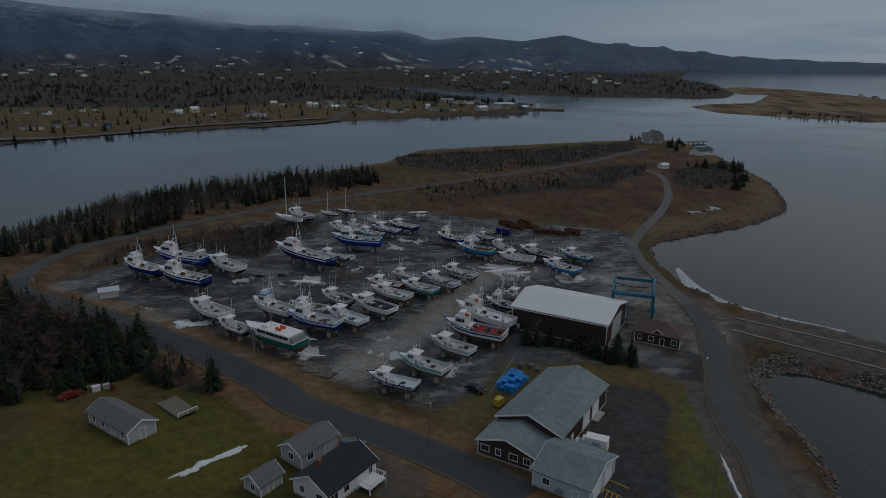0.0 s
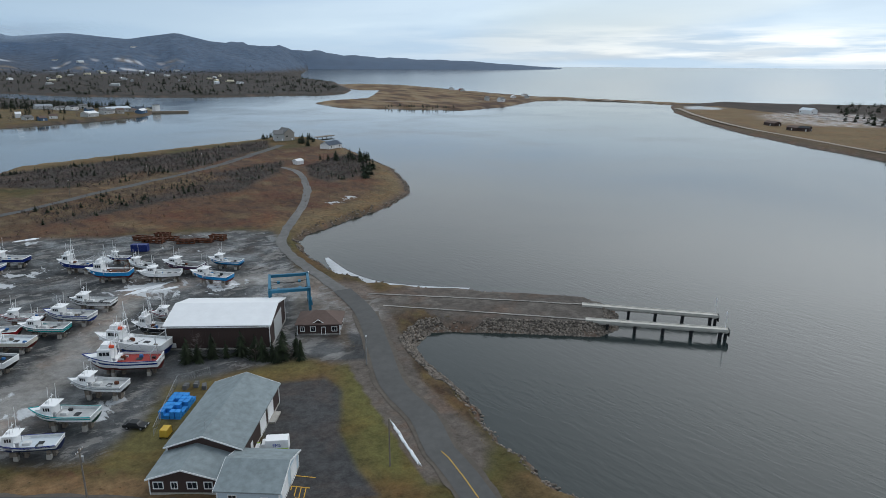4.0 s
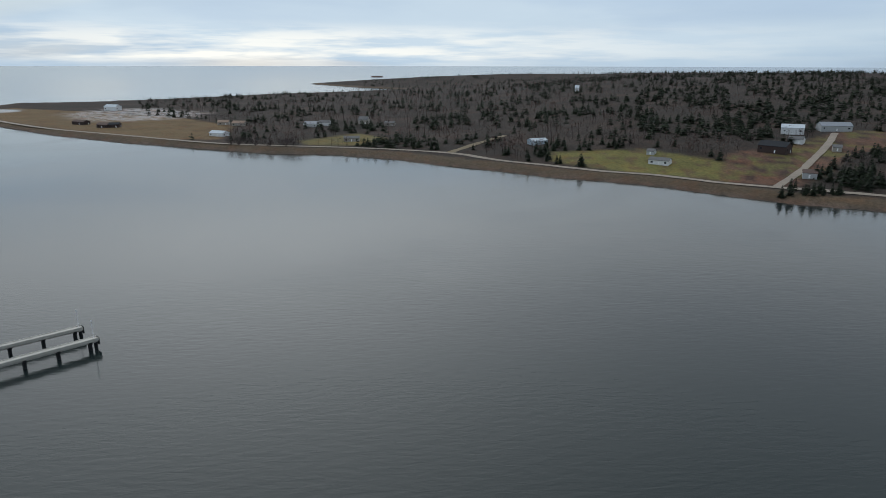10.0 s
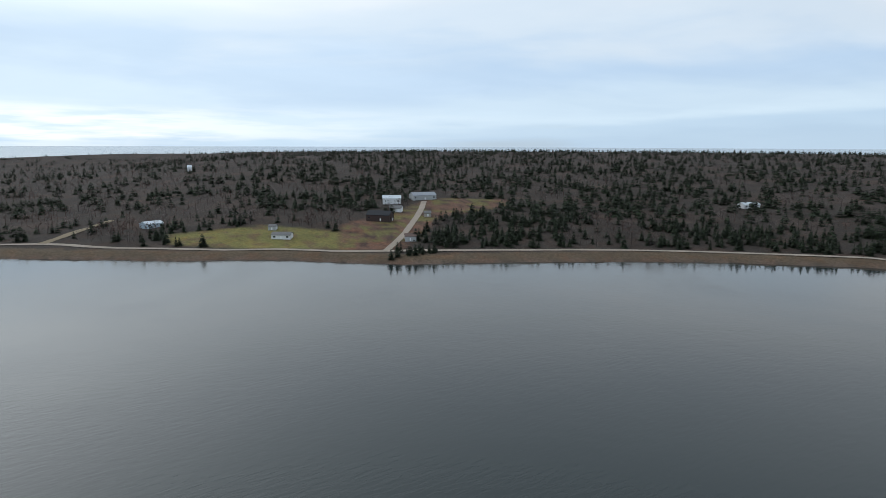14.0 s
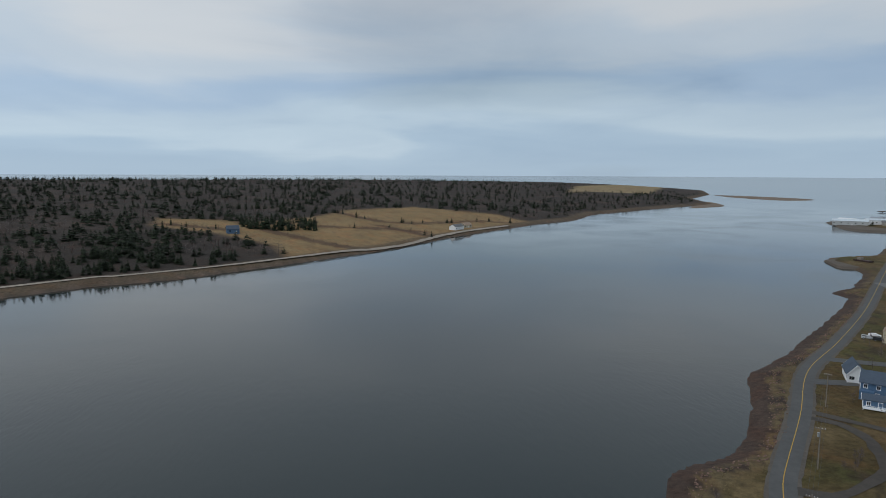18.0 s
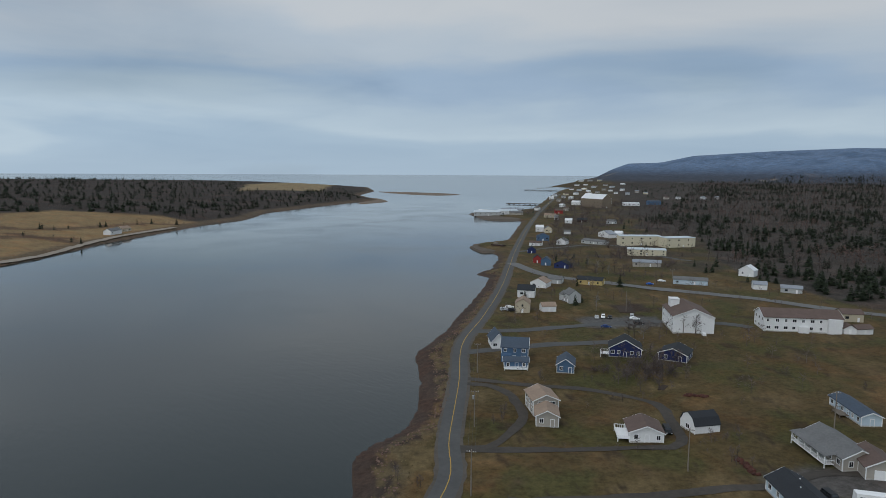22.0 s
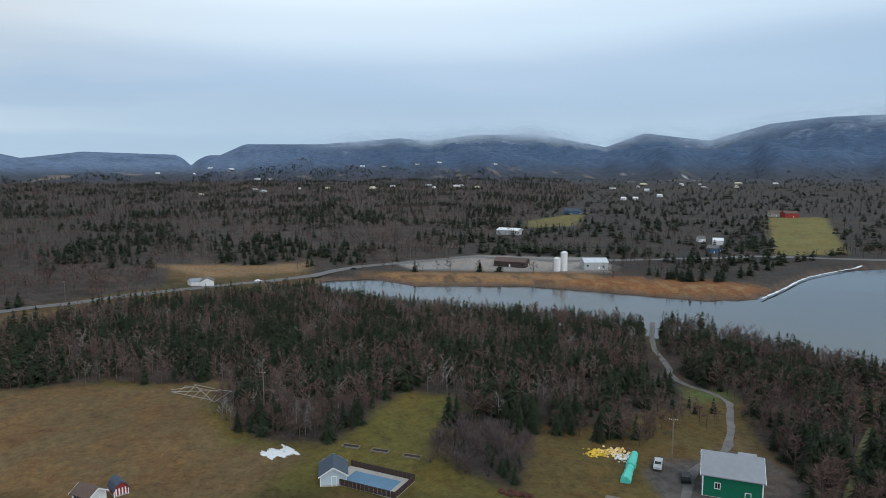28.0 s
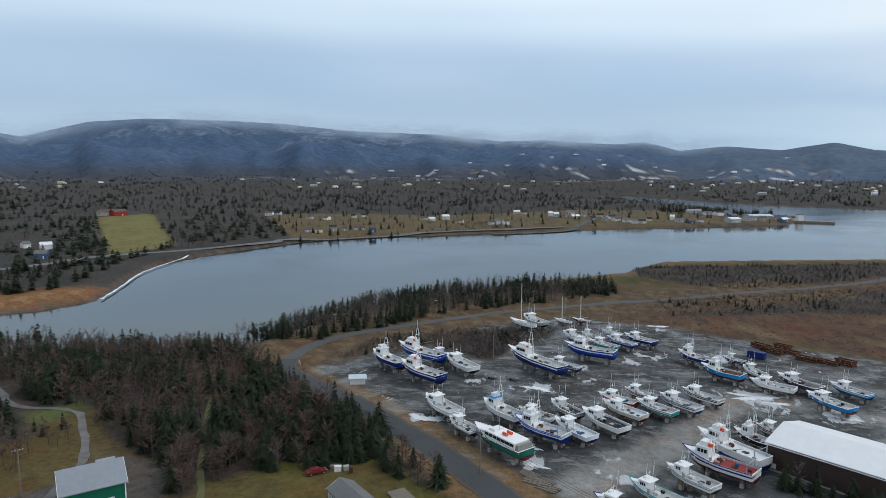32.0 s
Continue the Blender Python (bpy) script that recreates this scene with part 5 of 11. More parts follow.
def plant(zone, step, mix, low, high, detail, label, single=0, **kw):
    """A wood of mixed kinds: mix gives each kind's share; the first ones near the road stand singly."""
    q = clear_of(scatter(zone, step), ("lawn_left", "lawn_mid") + (("lawn_right",) if zone != "wood_road" else ()) + (("alder",) if zone != "alder" else ()), ("track_barn", "road_yard", "road_west", "track_isle"), 3.6)
    q = clear_of(q, (), ("track_cut",), 1.8)
    h = (low + (high - low) * RS.uniform(0, 1, len(q)) ** 1.3) * (1 + 0.2 * waves(q[:, 0], q[:, 1], 40, 41, 3))
    # kinds keep to patches
    field = waves(q[:, 0], q[:, 1], 62, 42, 4) * 0.9 + RS.uniform(-0.35, 0.35, len(q))
    edges = np.cumsum([0] + [s for _, s in mix])
    field = np.clip(np.argsort(np.argsort(field)) / max(1, len(q)), 0, 0.9999)
    near = np.argsort(np.hypot(q[:, 0], q[:, 1]))[:single]
    alone = np.zeros(len(q), bool)
    alone[near] = True
    for (kind, _), a, b in zip(mix, edges, edges[1:]):
        m = (field >= a) & (field < b)
        for k in np.where(m & alone)[0]:
            single_tree(q[k, 0], q[k, 1], h[k], kind)
        far = np.hypot(q[:, 0], q[:, 1]) > 178
        for some, d in ((m & ~alone & ~far, detail), (m & ~alone & far, max(1, detail))):
            stand("woodland", q[some], h[some], kind, d, label, **kw)


def build_woods():
    plant("alder", 2.7, (("alder", 0.88), ("spruce", 0.12)), 3.2, 5.0, 0, "rounded thicket of leafless alder at the wood's edge", 24)
    for zone in ("wood_home", "wood_track", "wood_bend", "wood_garden"):
        q = scatter(zone, 2.4)
        q = q[signed_distance(q[:, 0], q[:, 1], ZONES[zone]) < 4.0]
        q = clear_of(q, ("lawn_left", "lawn_mid", "lawn_right", "alder", "pad_workshop"), ("track_barn", "road_yard", "track_cut"), 3.0)
        q = q[RS.uniform(0, 1, len(q)) < 0.45]
        stand("wood_fringe", q, RS.uniform(1.6, 3.8, len(q)), "alder", 0, "leafless bushes fringing the wood", wide=1.1)
    plant("wood_home", 3.25, (("spruce", 0.50), ("larch", 0.37), ("birch", 0.05), ("bare", 0.09)), 5.5, 10, 0, "dense wood of spruce, larch and bare hardwood", 60)
    plant("wood_track", 3.1, (("spruce", 0.46), ("larch", 0.46), ("bare", 0.08)), 5.5, 10, 0, "dense wood of spruce and brown larch by the road", 50)
    plant("wood_garden", 3.4, (("spruce", 0.4), ("larch", 0.45), ("bare", 0.15)), 4, 8, 0, "young wood of spruce and larch round the track", 12)
    plant("wood_bend", 3.4, (("spruce", 0.35), ("larch", 0.55), ("bare", 0.10)), 4, 8, 0, "young wood of larch and spruce behind the workshop", 12)
    plant("wood_fill", 3.6, (("spruce", 0.4), ("larch", 0.45), ("bare", 0.15)), 3.5, 7, 0, "young trees filling the bend of the track", 6)
    plant("isle_clump", 7.0, (("spruce", 0.75), ("bare", 0.25)), 7, 12, 1, "dark clump of spruce in the island field", 0, wide=1.3)
    plant("wood_road", 3.2, (("spruce", 0.72), ("larch", 0.2), ("bare", 0.08)), 5, 9, 0, "thicket of dark spruce beside the road", 35)
    plant("wood_north", 3.6, (("spruce", 0.5), ("bare", 0.5)), 5, 9, 0, "strip of spruce and bare trees along the inlet", 15)
    plant("bush", 2.6, (("alder", 0.85), ("spruce", 0.15)), 2.0, 4.0, 1, "leafless thicket of alder beside the boatyard", 0, wide=1.6)
    for zone in ("scrub_one", "scrub_two", "scrub_tip"):
        plant(zone, 3.4, (("alder", 0.78), ("spruce", 0.22)), 1.2, 3.2, 1, "low scrub of alder and stunted spruce on the point", 0, wide=1.5)
    # the wide woods of the plain, thinning out of sight with distance
    q = clear_of(scatter("wood_west", 16.5), ("lot_tanks", "marsh", "marsh_pond", "field_hill", "field_blue"), ("road_west",), 12)
    for lo, hi, more, detail in ((0, 650, 3, 1), (650, 1300, 2, 2), (1300, 3300, 1, 2)):
        r = np.hypot(q[:, 0], q[:, 1])
        p = q[(r >= lo) & (r < hi)]
        p = np.vstack([p + RS.uniform(-9, 9, p.shape) for _ in range(more)])
        h = RS.uniform(7, 12, len(p)) * (1 if more > 1 else 1.15)
        field = waves(p[:, 0], p[:, 1], 300, 44, 4) * 1.0 + RS.uniform(-0.25, 0.25, len(p))
        for kind, m in (("spruce", field > 0.12), ("bare", (field <= 0.12) & (field > -0.25)), ("larch", field <= -0.25)):
            stand("woodland", p[m], h[m] * (0.8 if kind == "spruce" else 0.95), kind, detail, "wide mixed woods of the coastal plain", wide=1.35 if detail < 2 else 1.6)
    # the island's woods and the far side of the inlet
    for land, n, far in ((4, 22000, 2300), (2, 14500, 3000), (1, 4500, 3000)):
        if land == 4:
            a, r = np.radians(RS.uniform(-217, -70, n)), 330 + (far - 330) * RS.uniform(0, 1, n) ** 2.1
        elif land == 1:
            a, r = np.radians(RS.uniform(70, 133, n)), 900 + 2100 * RS.uniform(0, 1, n)
        else:
            a, r = np.radians(RS.uniform(-32, 75, n)), 380 + (far - 380) * RS.uniform(0, 1, n) ** 1.5
        p = np.stack([-np.sin(a) * r, np.cos(a) * r], 1)
        z, kind, sd = ground(p[:, 0], p[:, 1])
        p = p[(kind == land) & (sd > {1: 260, 2: 22, 4: 27}[land]) & (z < 95)]
        p = clear_of(p, ("isle_field", "isle_top_field", "isle_lawn", "isle_clearing", "isle_flat", "isle_yards", "field_hill", "field_blue", "lot_tanks", "marsh", "marsh_pond", "village", "wood_west"),
                     ("track_isle", "track_clearing", "track_junction", "road_west"), 9)
        field = waves(p[:, 0], p[:, 1], 210, 45, 4) * 1.1 + RS.uniform(-0.22, 0.22, len(p))
        if land == 4:
            turn = np.degrees(np.arctan2(-p[:, 0], p[:, 1]))
            field = field + 0.28 * smooth(-108, -128, np.where(turn > 90, turn - 360, turn)) - 0.12 * smooth(-110, -90, turn)
        r = np.hypot(p[:, 0], p[:, 1])
        for lo, hi, detail in ((0, 540, 1), (540, 3300, 2)):
            for kind, m in (("spruce", field > -0.04), ("bare", (field <= -0.04) & (field > -0.4)), ("larch", field <= -0.4)):
                m = m & (r >= lo) & (r < hi)
                stand("woodland", p[m], RS.uniform(6, 10, m.sum()) * (0.9 if kind == "spruce" else 1.0), kind, detail, "mixed woods on the far shore", wide=1.55 if detail < 2 else 1.85)


build_woods()


# ---- paints and building stuffs ----
WHITE = mat("white_siding", (0.72, 0.72, 0.72), 0.7, grain=0.10, size=1.5, streak=0.10)
CREAM = mat("cream_siding", (0.60, 0.54, 0.40), 0.75, grain=0.12, size=1.5, streak=0.10)
TAUPE = mat("taupe_siding", (0.36, 0.33, 0.29), 0.75, grain=0.12, size=1.5, streak=0.10)
TAN = mat("tan_siding", (0.46, 0.40, 0.30), 0.75, grain=0.12, size=1.5, streak=0.10)
GREYW = mat("grey_siding", (0.42, 0.43, 0.43), 0.75, grain=0.12, size=1.5, streak=0.10)
ICE = mat("pale_blue_siding", (0.46, 0.55, 0.62), 0.7, grain=0.10, size=1.5, streak=0.08)
BLUEW = mat("slate_blue_siding", (0.07, 0.13, 0.22), 0.7, grain=0.12, size=1.5, streak=0.10)
NAVYW = mat("navy_siding", (0.018, 0.028, 0.10), 0.65, grain=0.12, size=1.5, streak=0.10)
GREENW = mat("green_metal_wall", (0.006, 0.135, 0.075), 0.5, grain=0.12, size=1.2, streak=0.14)
BROWNW = mat("dark_brown_wall", (0.055, 0.036, 0.032), 0.7, grain=0.12, size=1.2, streak=0.12)
REDW = mat("red_siding", (0.28, 0.035, 0.03), 0.7, grain=0.12, size=1.5, streak=0.10)
YELLOWW = mat("yellow_siding", (0.50, 0.38, 0.16), 0.75, grain=0.10, size=1.5, streak=0.08)
STONE = mat("sandstone", (0.20, 0.16, 0.12), 0.9, grain=0.25, size=1.0)
R_BLACK = mat("black_shingles", (0.030, 0.033, 0.038), 0.9, grain=0.35, size=2.5)
R_GREY = mat("grey_shingles", (0.15, 0.15, 0.15), 0.9, grain=0.35, size=2.0)
R_BROWN = mat("brown_shingles", (0.125, 0.088, 0.075), 0.9, grain=0.35, size=2.0)
R_TAN = mat("tan_shingles", (0.30, 0.22, 0.165), 0.9, grain=0.30, size=2.0)
R_SLATE = mat("slate_shingles", (0.065, 0.085, 0.115), 0.9, grain=0.35, size=2.0)
R_METAL = mat("grey_metal_roof", (0.26, 0.28, 0.31), 0.55, grain=0.15, size=0.8, streak=0.2)
R_WHITE = mat("white_metal_roof", (0.74, 0.75, 0.76), 0.6, grain=0.10, size=0.4)
R_STATION = mat("weathered_grey_green_shingles", (0.20, 0.235, 0.245), 0.9, grain=0.45, size=0.8)
R_PALE = mat("pale_flat_roof", (0.55, 0.60, 0.64), 0.8, grain=0.2, size=0.4)
TRIM = mat("white_trim", (0.82, 0.82, 0.82), 0.6, grain=0.08, size=2.0)
GLASS = mat("window_glass", (0.02, 0.025, 0.03), 0.12, grain=0.1, size=1.0, spec=0.6)
CONCRETE = mat("concrete", (0.38, 0.36, 0.33), 0.9, grain=0.35, size=1.2, streak=0.2)
TIMBER = mat("weathered_timber", (0.20, 0.17, 0.14), 0.9, grain=0.35, size=2.0)
BRICK = mat("red_brick", (0.20, 0.085, 0.06), 0.9, grain=0.3, size=4.0)
STEEL = mat("galvanised_steel", (0.42, 0.43, 0.44), 0.45, 0.6, grain=0.2, size=2.0)
BLACKP = mat("black_paint", (0.015, 0.016, 0.018), 0.5, grain=0.15, size=2.0)
RUBBER = mat("tyre_rubber", (0.02, 0.02, 0.02), 0.9)
SNOW = mat("old_snow", (0.70, 0.72, 0.74), 0.8, grain=0.22, size=0.8, bump=0.05)
ORANGE = mat("orange_canister", (0.75, 0.09, 0.03), 0.5, grain=0.1, size=2.0)
RUST = mat("rusty_steel", (0.115, 0.045, 0.025), 0.85, 0.2, grain=0.5, size=1.2)
FAR = {"white": "white", "cream": "cream", "taupe": "taupe", "grey": "grey"}


def gable(mb, L, W, H, R, dx=0.0, dy=0.0, z0=-0.6):
    """A closed gabled body, ridge along x."""
    mb.prism([(dy - W / 2, z0), (dy + W / 2, z0), (dy + W / 2, H), (dy, H + R), (dy - W / 2, H)], dx - L / 2, dx + L / 2)
    return mb


def roof_slab(L, W, H, R, over=0.45, thick=0.22, side=1, dx=0.0):
    """One slope of a gabled roof, with its eave and verge overhang."""
    s = R / (W / 2)
    y0, y1 = 0.0, W / 2 + over
    z0, z1 = H + R + 0.05, H + R + 0.05 - s * y1
    mb = MB().prism([(side * y0, z0), (side * y1, z1), (side * y1, z1 + thick), (side * y0, z0 + thick)][::side], dx - L / 2 - over, dx + L / 2 + over)
    return mb


def opening(name, parent, x, y, z, w, h, face, frame_mat=TRIM, pane_mat=GLASS, label=""):
    """A window or door set on a wall: a proud frame with a recessed pane; face is '+x', '-x', '+y' or '-y'."""
    if frame_mat is None:
        return part(name, MB().box(-w / 2, -0.06, -h / 2, w / 2, 0.015, h / 2), pane_mat, parent, label, place=pose(x, y, z, 0, 0, {"-y": 0, "+x": 90, "+y": 180, "-x": 270}[face]))
    turn = {"-y": 0, "+x": 90, "+y": 180, "-x": 270}[face]
    place = pose(x, y, z, 0, 0, turn)
    t = 0.14
    fr = MB().box(-w / 2 - t, -0.07, -h / 2 - t, w / 2 + t, 0.02, -h / 2).box(-w / 2 - t, -0.07, h / 2, w / 2 + t, 0.02, h / 2 + t)
    fr.box(-w / 2 - t, -0.07, -h / 2, -w / 2, 0.02, h / 2).box(w / 2, -0.07, -h / 2, w / 2 + t, 0.02, h / 2)
    if name == "window" and w > 0.7:
        fr.box(-0.03, -0.05, -h / 2, 0.03, 0.02, h / 2)
    fr = part(name, fr, frame_mat, parent, label, place=place)
    part("pane" if name == "window" else "leaf", MB().box(-w / 2, -0.025, -h / 2, w / 2, 0.015, h / 2), pane_mat, fr)


HOUSES = {}


def house(x, y, rot, L, W, H, R, wall, roof, label, category="house", style="", near=True, rows=1, chimney=False, group="", doors=1, wspace=2.8, z=None, name="house", blank=()):
    """A gabled house, ridge along its own x. style: '' gabled, 'hip', 'flat', 'gambrel'."""
    ob = HOUSES[label] = thing(name, x, y, rot, z, label, category, group)
    body = MB()
    if style == "flat":
        body.box(-L / 2, -W / 2, -0.6, L / 2, W / 2, H)
        part("roof", MB().box(-L / 2 - 0.25, -W / 2 - 0.25, H, L / 2 + 0.25, W / 2 + 0.25, H + 0.35).box(-L / 2 + 0.3, -W / 2 + 0.3, H + 0.354, L / 2 - 0.3, W / 2 - 0.3, H + 0.40), roof, ob)
    elif style == "hip":
        body.box(-L / 2, -W / 2, -0.6, L / 2, W / 2, H)
        o, k = 0.6, min(W, L) / 2
        rb = MB()
        e = [(-L / 2 - o, -W / 2 - o, H), (L / 2 + o, -W / 2 - o, H), (L / 2 + o, W / 2 + o, H), (-L / 2 - o, W / 2 + o, H)]
        rb.add(e + [(px, py, H + 0.2) for px, py, _ in e] + [(-L / 2 + k, 0, H + R), (L / 2 - k, 0, H + R)],
               [(3, 2, 1, 0), (0, 1, 5, 4), (1, 2, 6, 5), (2, 3, 7, 6), (3, 0, 4, 7), (4, 5, 9, 8), (6, 7, 8, 9), (5, 6, 9), (7, 4, 8)])
        part("roof", rb, roof, ob)
    elif style == "gambrel":
        prof = [(-W / 2, -0.4), (W / 2, -0.4), (W / 2, H), (W * 0.33, H + R * 0.65), (0, H + R), (-W * 0.33, H + R * 0.65), (-W / 2, H)]
        body.prism(prof, -L / 2, L / 2)
        up = [(W / 2 + 0.2, H - 0.1), (W * 0.34, H + R * 0.67), (0, H + R + 0.06), (-W * 0.34, H + R * 0.67), (-W / 2 - 0.2, H - 0.1)]
        part("roof", MB().prism(up + [(py * 1.02, pz + 0.16) for py, pz in up[::-1]], -L / 2 - 0.25, L / 2 + 0.25), roof, ob)
    else:
        gable(body, L, W, H, R)
        for side in (1, -1):
            part("roof", roof_slab(L, W, H, R, 0.45 if near else 0.3, side=side), roof, ob)
        if near:
            s = R / (W / 2)
            for sx in (-1, 1):
                fb = MB()
                for side in (1, -1):
                    y1 = W / 2 + 0.47
                    fb.prism([(0, H + R - 0.02), (side * y1, H + R - 0.02 - s * y1), (side * y1, H + R + 0.26 - s * y1), (0, H + R + 0.26)][::side], sx * (L / 2 + 0.45), sx * (L / 2 + 0.53))
                part("fascia", fb, TRIM, ob, "white fascia board")
    part("wall", body, wall, ob)
    if near:
        part("foundation", MB().box(-L / 2 - 0.05, -W / 2 - 0.05, -0.7, L / 2 + 0.05, W / 2 + 0.05, 0.3), CONCRETE, ob)
        post = MB().box(-0.09, -0.09, 0, 0.09, 0.09, H).mesh("corner_board", TRIM)
        for sx in (-1, 1):
            for sy in (-1, 1):
                part("corner_board", post, None, ob, place=pose(sx * L / 2, sy * W / 2, 0))
    storey = H / rows
    rr = random.Random(int(abs(x * 7 + y * 13)))
    for k in range(rows):
        zc = k * storey + storey * 0.56
        for face, span, off in (("-y", L, W / 2), ("+x", W, L / 2), ("-x", W, L / 2), ("+y", L, W / 2))[:4 if near else 2]:
            if wspace > span + 8 or face in blank:
                continue
            count = max(1, int(span / wspace)) if near else max(1, int(span / 4.2))
            for i in range(count):
                p = (i + 0.5) / count * span - span / 2 + rr.uniform(-0.2, 0.2)
                wx, wy = (p, off if face[0] == "+" else -off) if face[1] == "y" else (off if face[0] == "+" else -off, p)
                if k == 0 and i == count // 2 and doors and face in ("-y", "+x"):
                    opening("door", ob, wx, wy, 1.05, 0.95, 2.05, face, frame_mat=TRIM if near else None, pane_mat=wall if near else TRIM)
                elif near or i % 2 == 0:
                    opening("window", ob, wx, wy, zc, rr.choice((0.9, 1.2, 1.5)), 1.15, face, TRIM if near else None)
    if chimney:
        part("chimney", MB().box(-L / 4 - 0.35, 0.5, H, -L / 4 + 0.35, 1.2, H + R + 0.9).box(-L / 4 - 0.42, 0.43, H + R + 0.9, -L / 4 + 0.42, 1.27, H + R + 1.05), BRICK, ob)
    return ob


def deck(parent, x0, y0, x1, y1, z=0.8, rail=True, material=TIMBER):
    part("deck", MB().box(x0, y0, z - 0.15, x1, y1, z).box(x0, y0, -0.5, x0 + 0.15, y0 + 0.15, z).box(x1 - 0.15, y0, -0.5, x1, y0 + 0.15, z).box(x0, y1 - 0.15, -0.5, x0 + 0.15, y1, z), material, parent)
    if rail:
        mb = MB()
        for a, b in (((x0, y0), (x1, y0)), ((x1, y0), (x1, y1)), ((x0, y0), (x0, y1))):
            mb.bar((*a, z + 0.95), (*b, z + 0.95), 0.1)
            n = max(2, int(math.dist(a, b) / 0.5))
            for i in range(n + 1):
                t = i / n
                mb.bar((a[0] + (b[0] - a[0]) * t, a[1] + (b[1] - a[1]) * t, z), (a[0] + (b[0] - a[0]) * t, a[1] + (b[1] - a[1]) * t, z + 0.95), 0.06)
        part("railing", mb, material, parent)


# ---- vehicles ----
def car(x, y, rot, paint, label, kind="suv", z=None):
    """A parked car, nose along its own x."""
    ob = thing("car", x, y, rot, z, label, "car", "parked cars")
    prof = {"suv": [(-2.3, 0.45), (2.3, 0.45), (2.35, 0.85), (1.25, 1.05), (0.75, 1.65), (-2.1, 1.7), (-2.35, 1.0)],
            "sedan": [(-2.3, 0.4), (2.3, 0.4), (2.3, 0.75), (1.1, 0.92), (0.5, 1.4), (-1.1, 1.42), (-1.7, 0.98), (-2.35, 0.9)],
            "pickup": [(-2.7, 0.5), (2.6, 0.5), (2.65, 1.0), (1.4, 1.15), (0.9, 1.8), (-0.6, 1.82), (-0.75, 1.15), (-2.7, 1.15)]}[kind]
    w = 0.92
    k = len(prof)
    v = [(px, s * w * (0.82 if pz > 1.2 else 1.0), pz) for s in (-1, 1) for px, pz in prof]
    part("body", MB().add(v, [tuple(range(k)), tuple(range(2 * k - 1, k - 1, -1))] + [((i + 1) % k, i, k + i, k + (i + 1) % k) for i in range(k)]), paint, ob)
    top = max(p[1] for p in prof)
    front, back = (0.9, -2.0) if kind == "suv" else ((0.75, -1.3) if kind == "sedan" else (1.05, -0.62))
    part("window", MB().box(back, -0.83, top - 0.55, front - 0.3, 0.83, top - 0.12), GLASS, ob)
    part("windscreen", MB().add([(front + 0.28, -0.7, top - 0.58), (front + 0.28, 0.7, top - 0.58), (front - 0.07, 0.66, top - 0.08), (front - 0.07, -0.66, top - 0.08)], [(0, 1, 2, 3)]), GLASS, ob)
    for wx in (-1.4, 1.45):
        for wy in (-0.86, 0.86):
            wheel = part("wheel", MB().prism([(0.36 * math.cos(i * 0.5236), 0.36 * math.sin(i * 0.5236)) for i in range(12)], -0.12, 0.12), RUBBER, ob, place=pose(wx, wy, 0.36, 0, 0, 90))
            part("rim", MB().prism([(0.2 * math.cos(i * 0.7854), 0.2 * math.sin(i * 0.7854)) for i in range(8)], -0.135, 0.135), STEEL, wheel)
    for wy in (-0.6, 0.6):
        part("headlight", MB().box(prof[2][0] - 0.08, wy - 0.18, 0.66, prof[2][0] + 0.02, wy + 0.18, 0.82), TRIM, ob)
    return ob


def pole(x, y, h=10.0, arms=1, box=False, rot=0.0, label="grey wooden utility pole with a crossarm", lamp=False):
    ob = thing("utility_pole" if not lamp else "street_lamp", x, y, rot, None, label, "utility pole" if not lamp else "street lamp", "poles along the roads")
    part("post", MB().tube(0, 0, -0.5, h, 0.17, 0.11, 8), TIMBER if not lamp else STEEL, ob)
    for k in range(arms):
        part("crossarm", MB().box(-1.1, -0.06, h - 0.6 - k * 0.9, 1.1, 0.06, h - 0.45 - k * 0.9), TIMBER, ob)
        ins = MB()
        for px in (-0.95, -0.4, 0.4, 0.95):
            ins.tube(px, 0, h - 0.45 - k * 0.9, h - 0.25 - k * 0.9, 0.05, 0.04, 6)
        part("insulators", ins, TRIM, ob)
    if box:
        part("transformer", MB().tube(0.35, 0, h - 2.6, h - 1.6, 0.28, 0.28, 10), STEEL, ob, "grey transformer can")
    if lamp:
        part("lamp_head", MB().box(-0.1, -0.15, h - 0.05, 1.1, 0.15, h + 0.15), STEEL, ob)
    return ob


def wires(a, b, sag=0.8, n=3, spread=0.8):
    """Cables hanging between two pole tops."""
    a, b = Vector(a), Vector(b)
    d = (b - a).cross(Vector((0, 0, 1))).normalized()
    ob = new("overhead_cable")
    tagged(ob, "thin black overhead cables strung between utility poles", "cable", "overhead cables")
    for k in range(n):
        o = d * ((k - (n - 1) / 2) * spread)
        part("wire", MB().sweep([a.lerp(b, i / 8) + o - Vector((0, 0, sag * 4 * (i / 8) * (1 - i / 8))) for i in range(9)], 0.035, 0.035), BLACKP, ob)


# ---- boats hauled out for the winter ----
PAINTS = {}


def paint(name, colour):
    return mat("paint_" + name, colour, 0.5, grain=0.14, size=1.2, streak=0.16, spec=0.2)


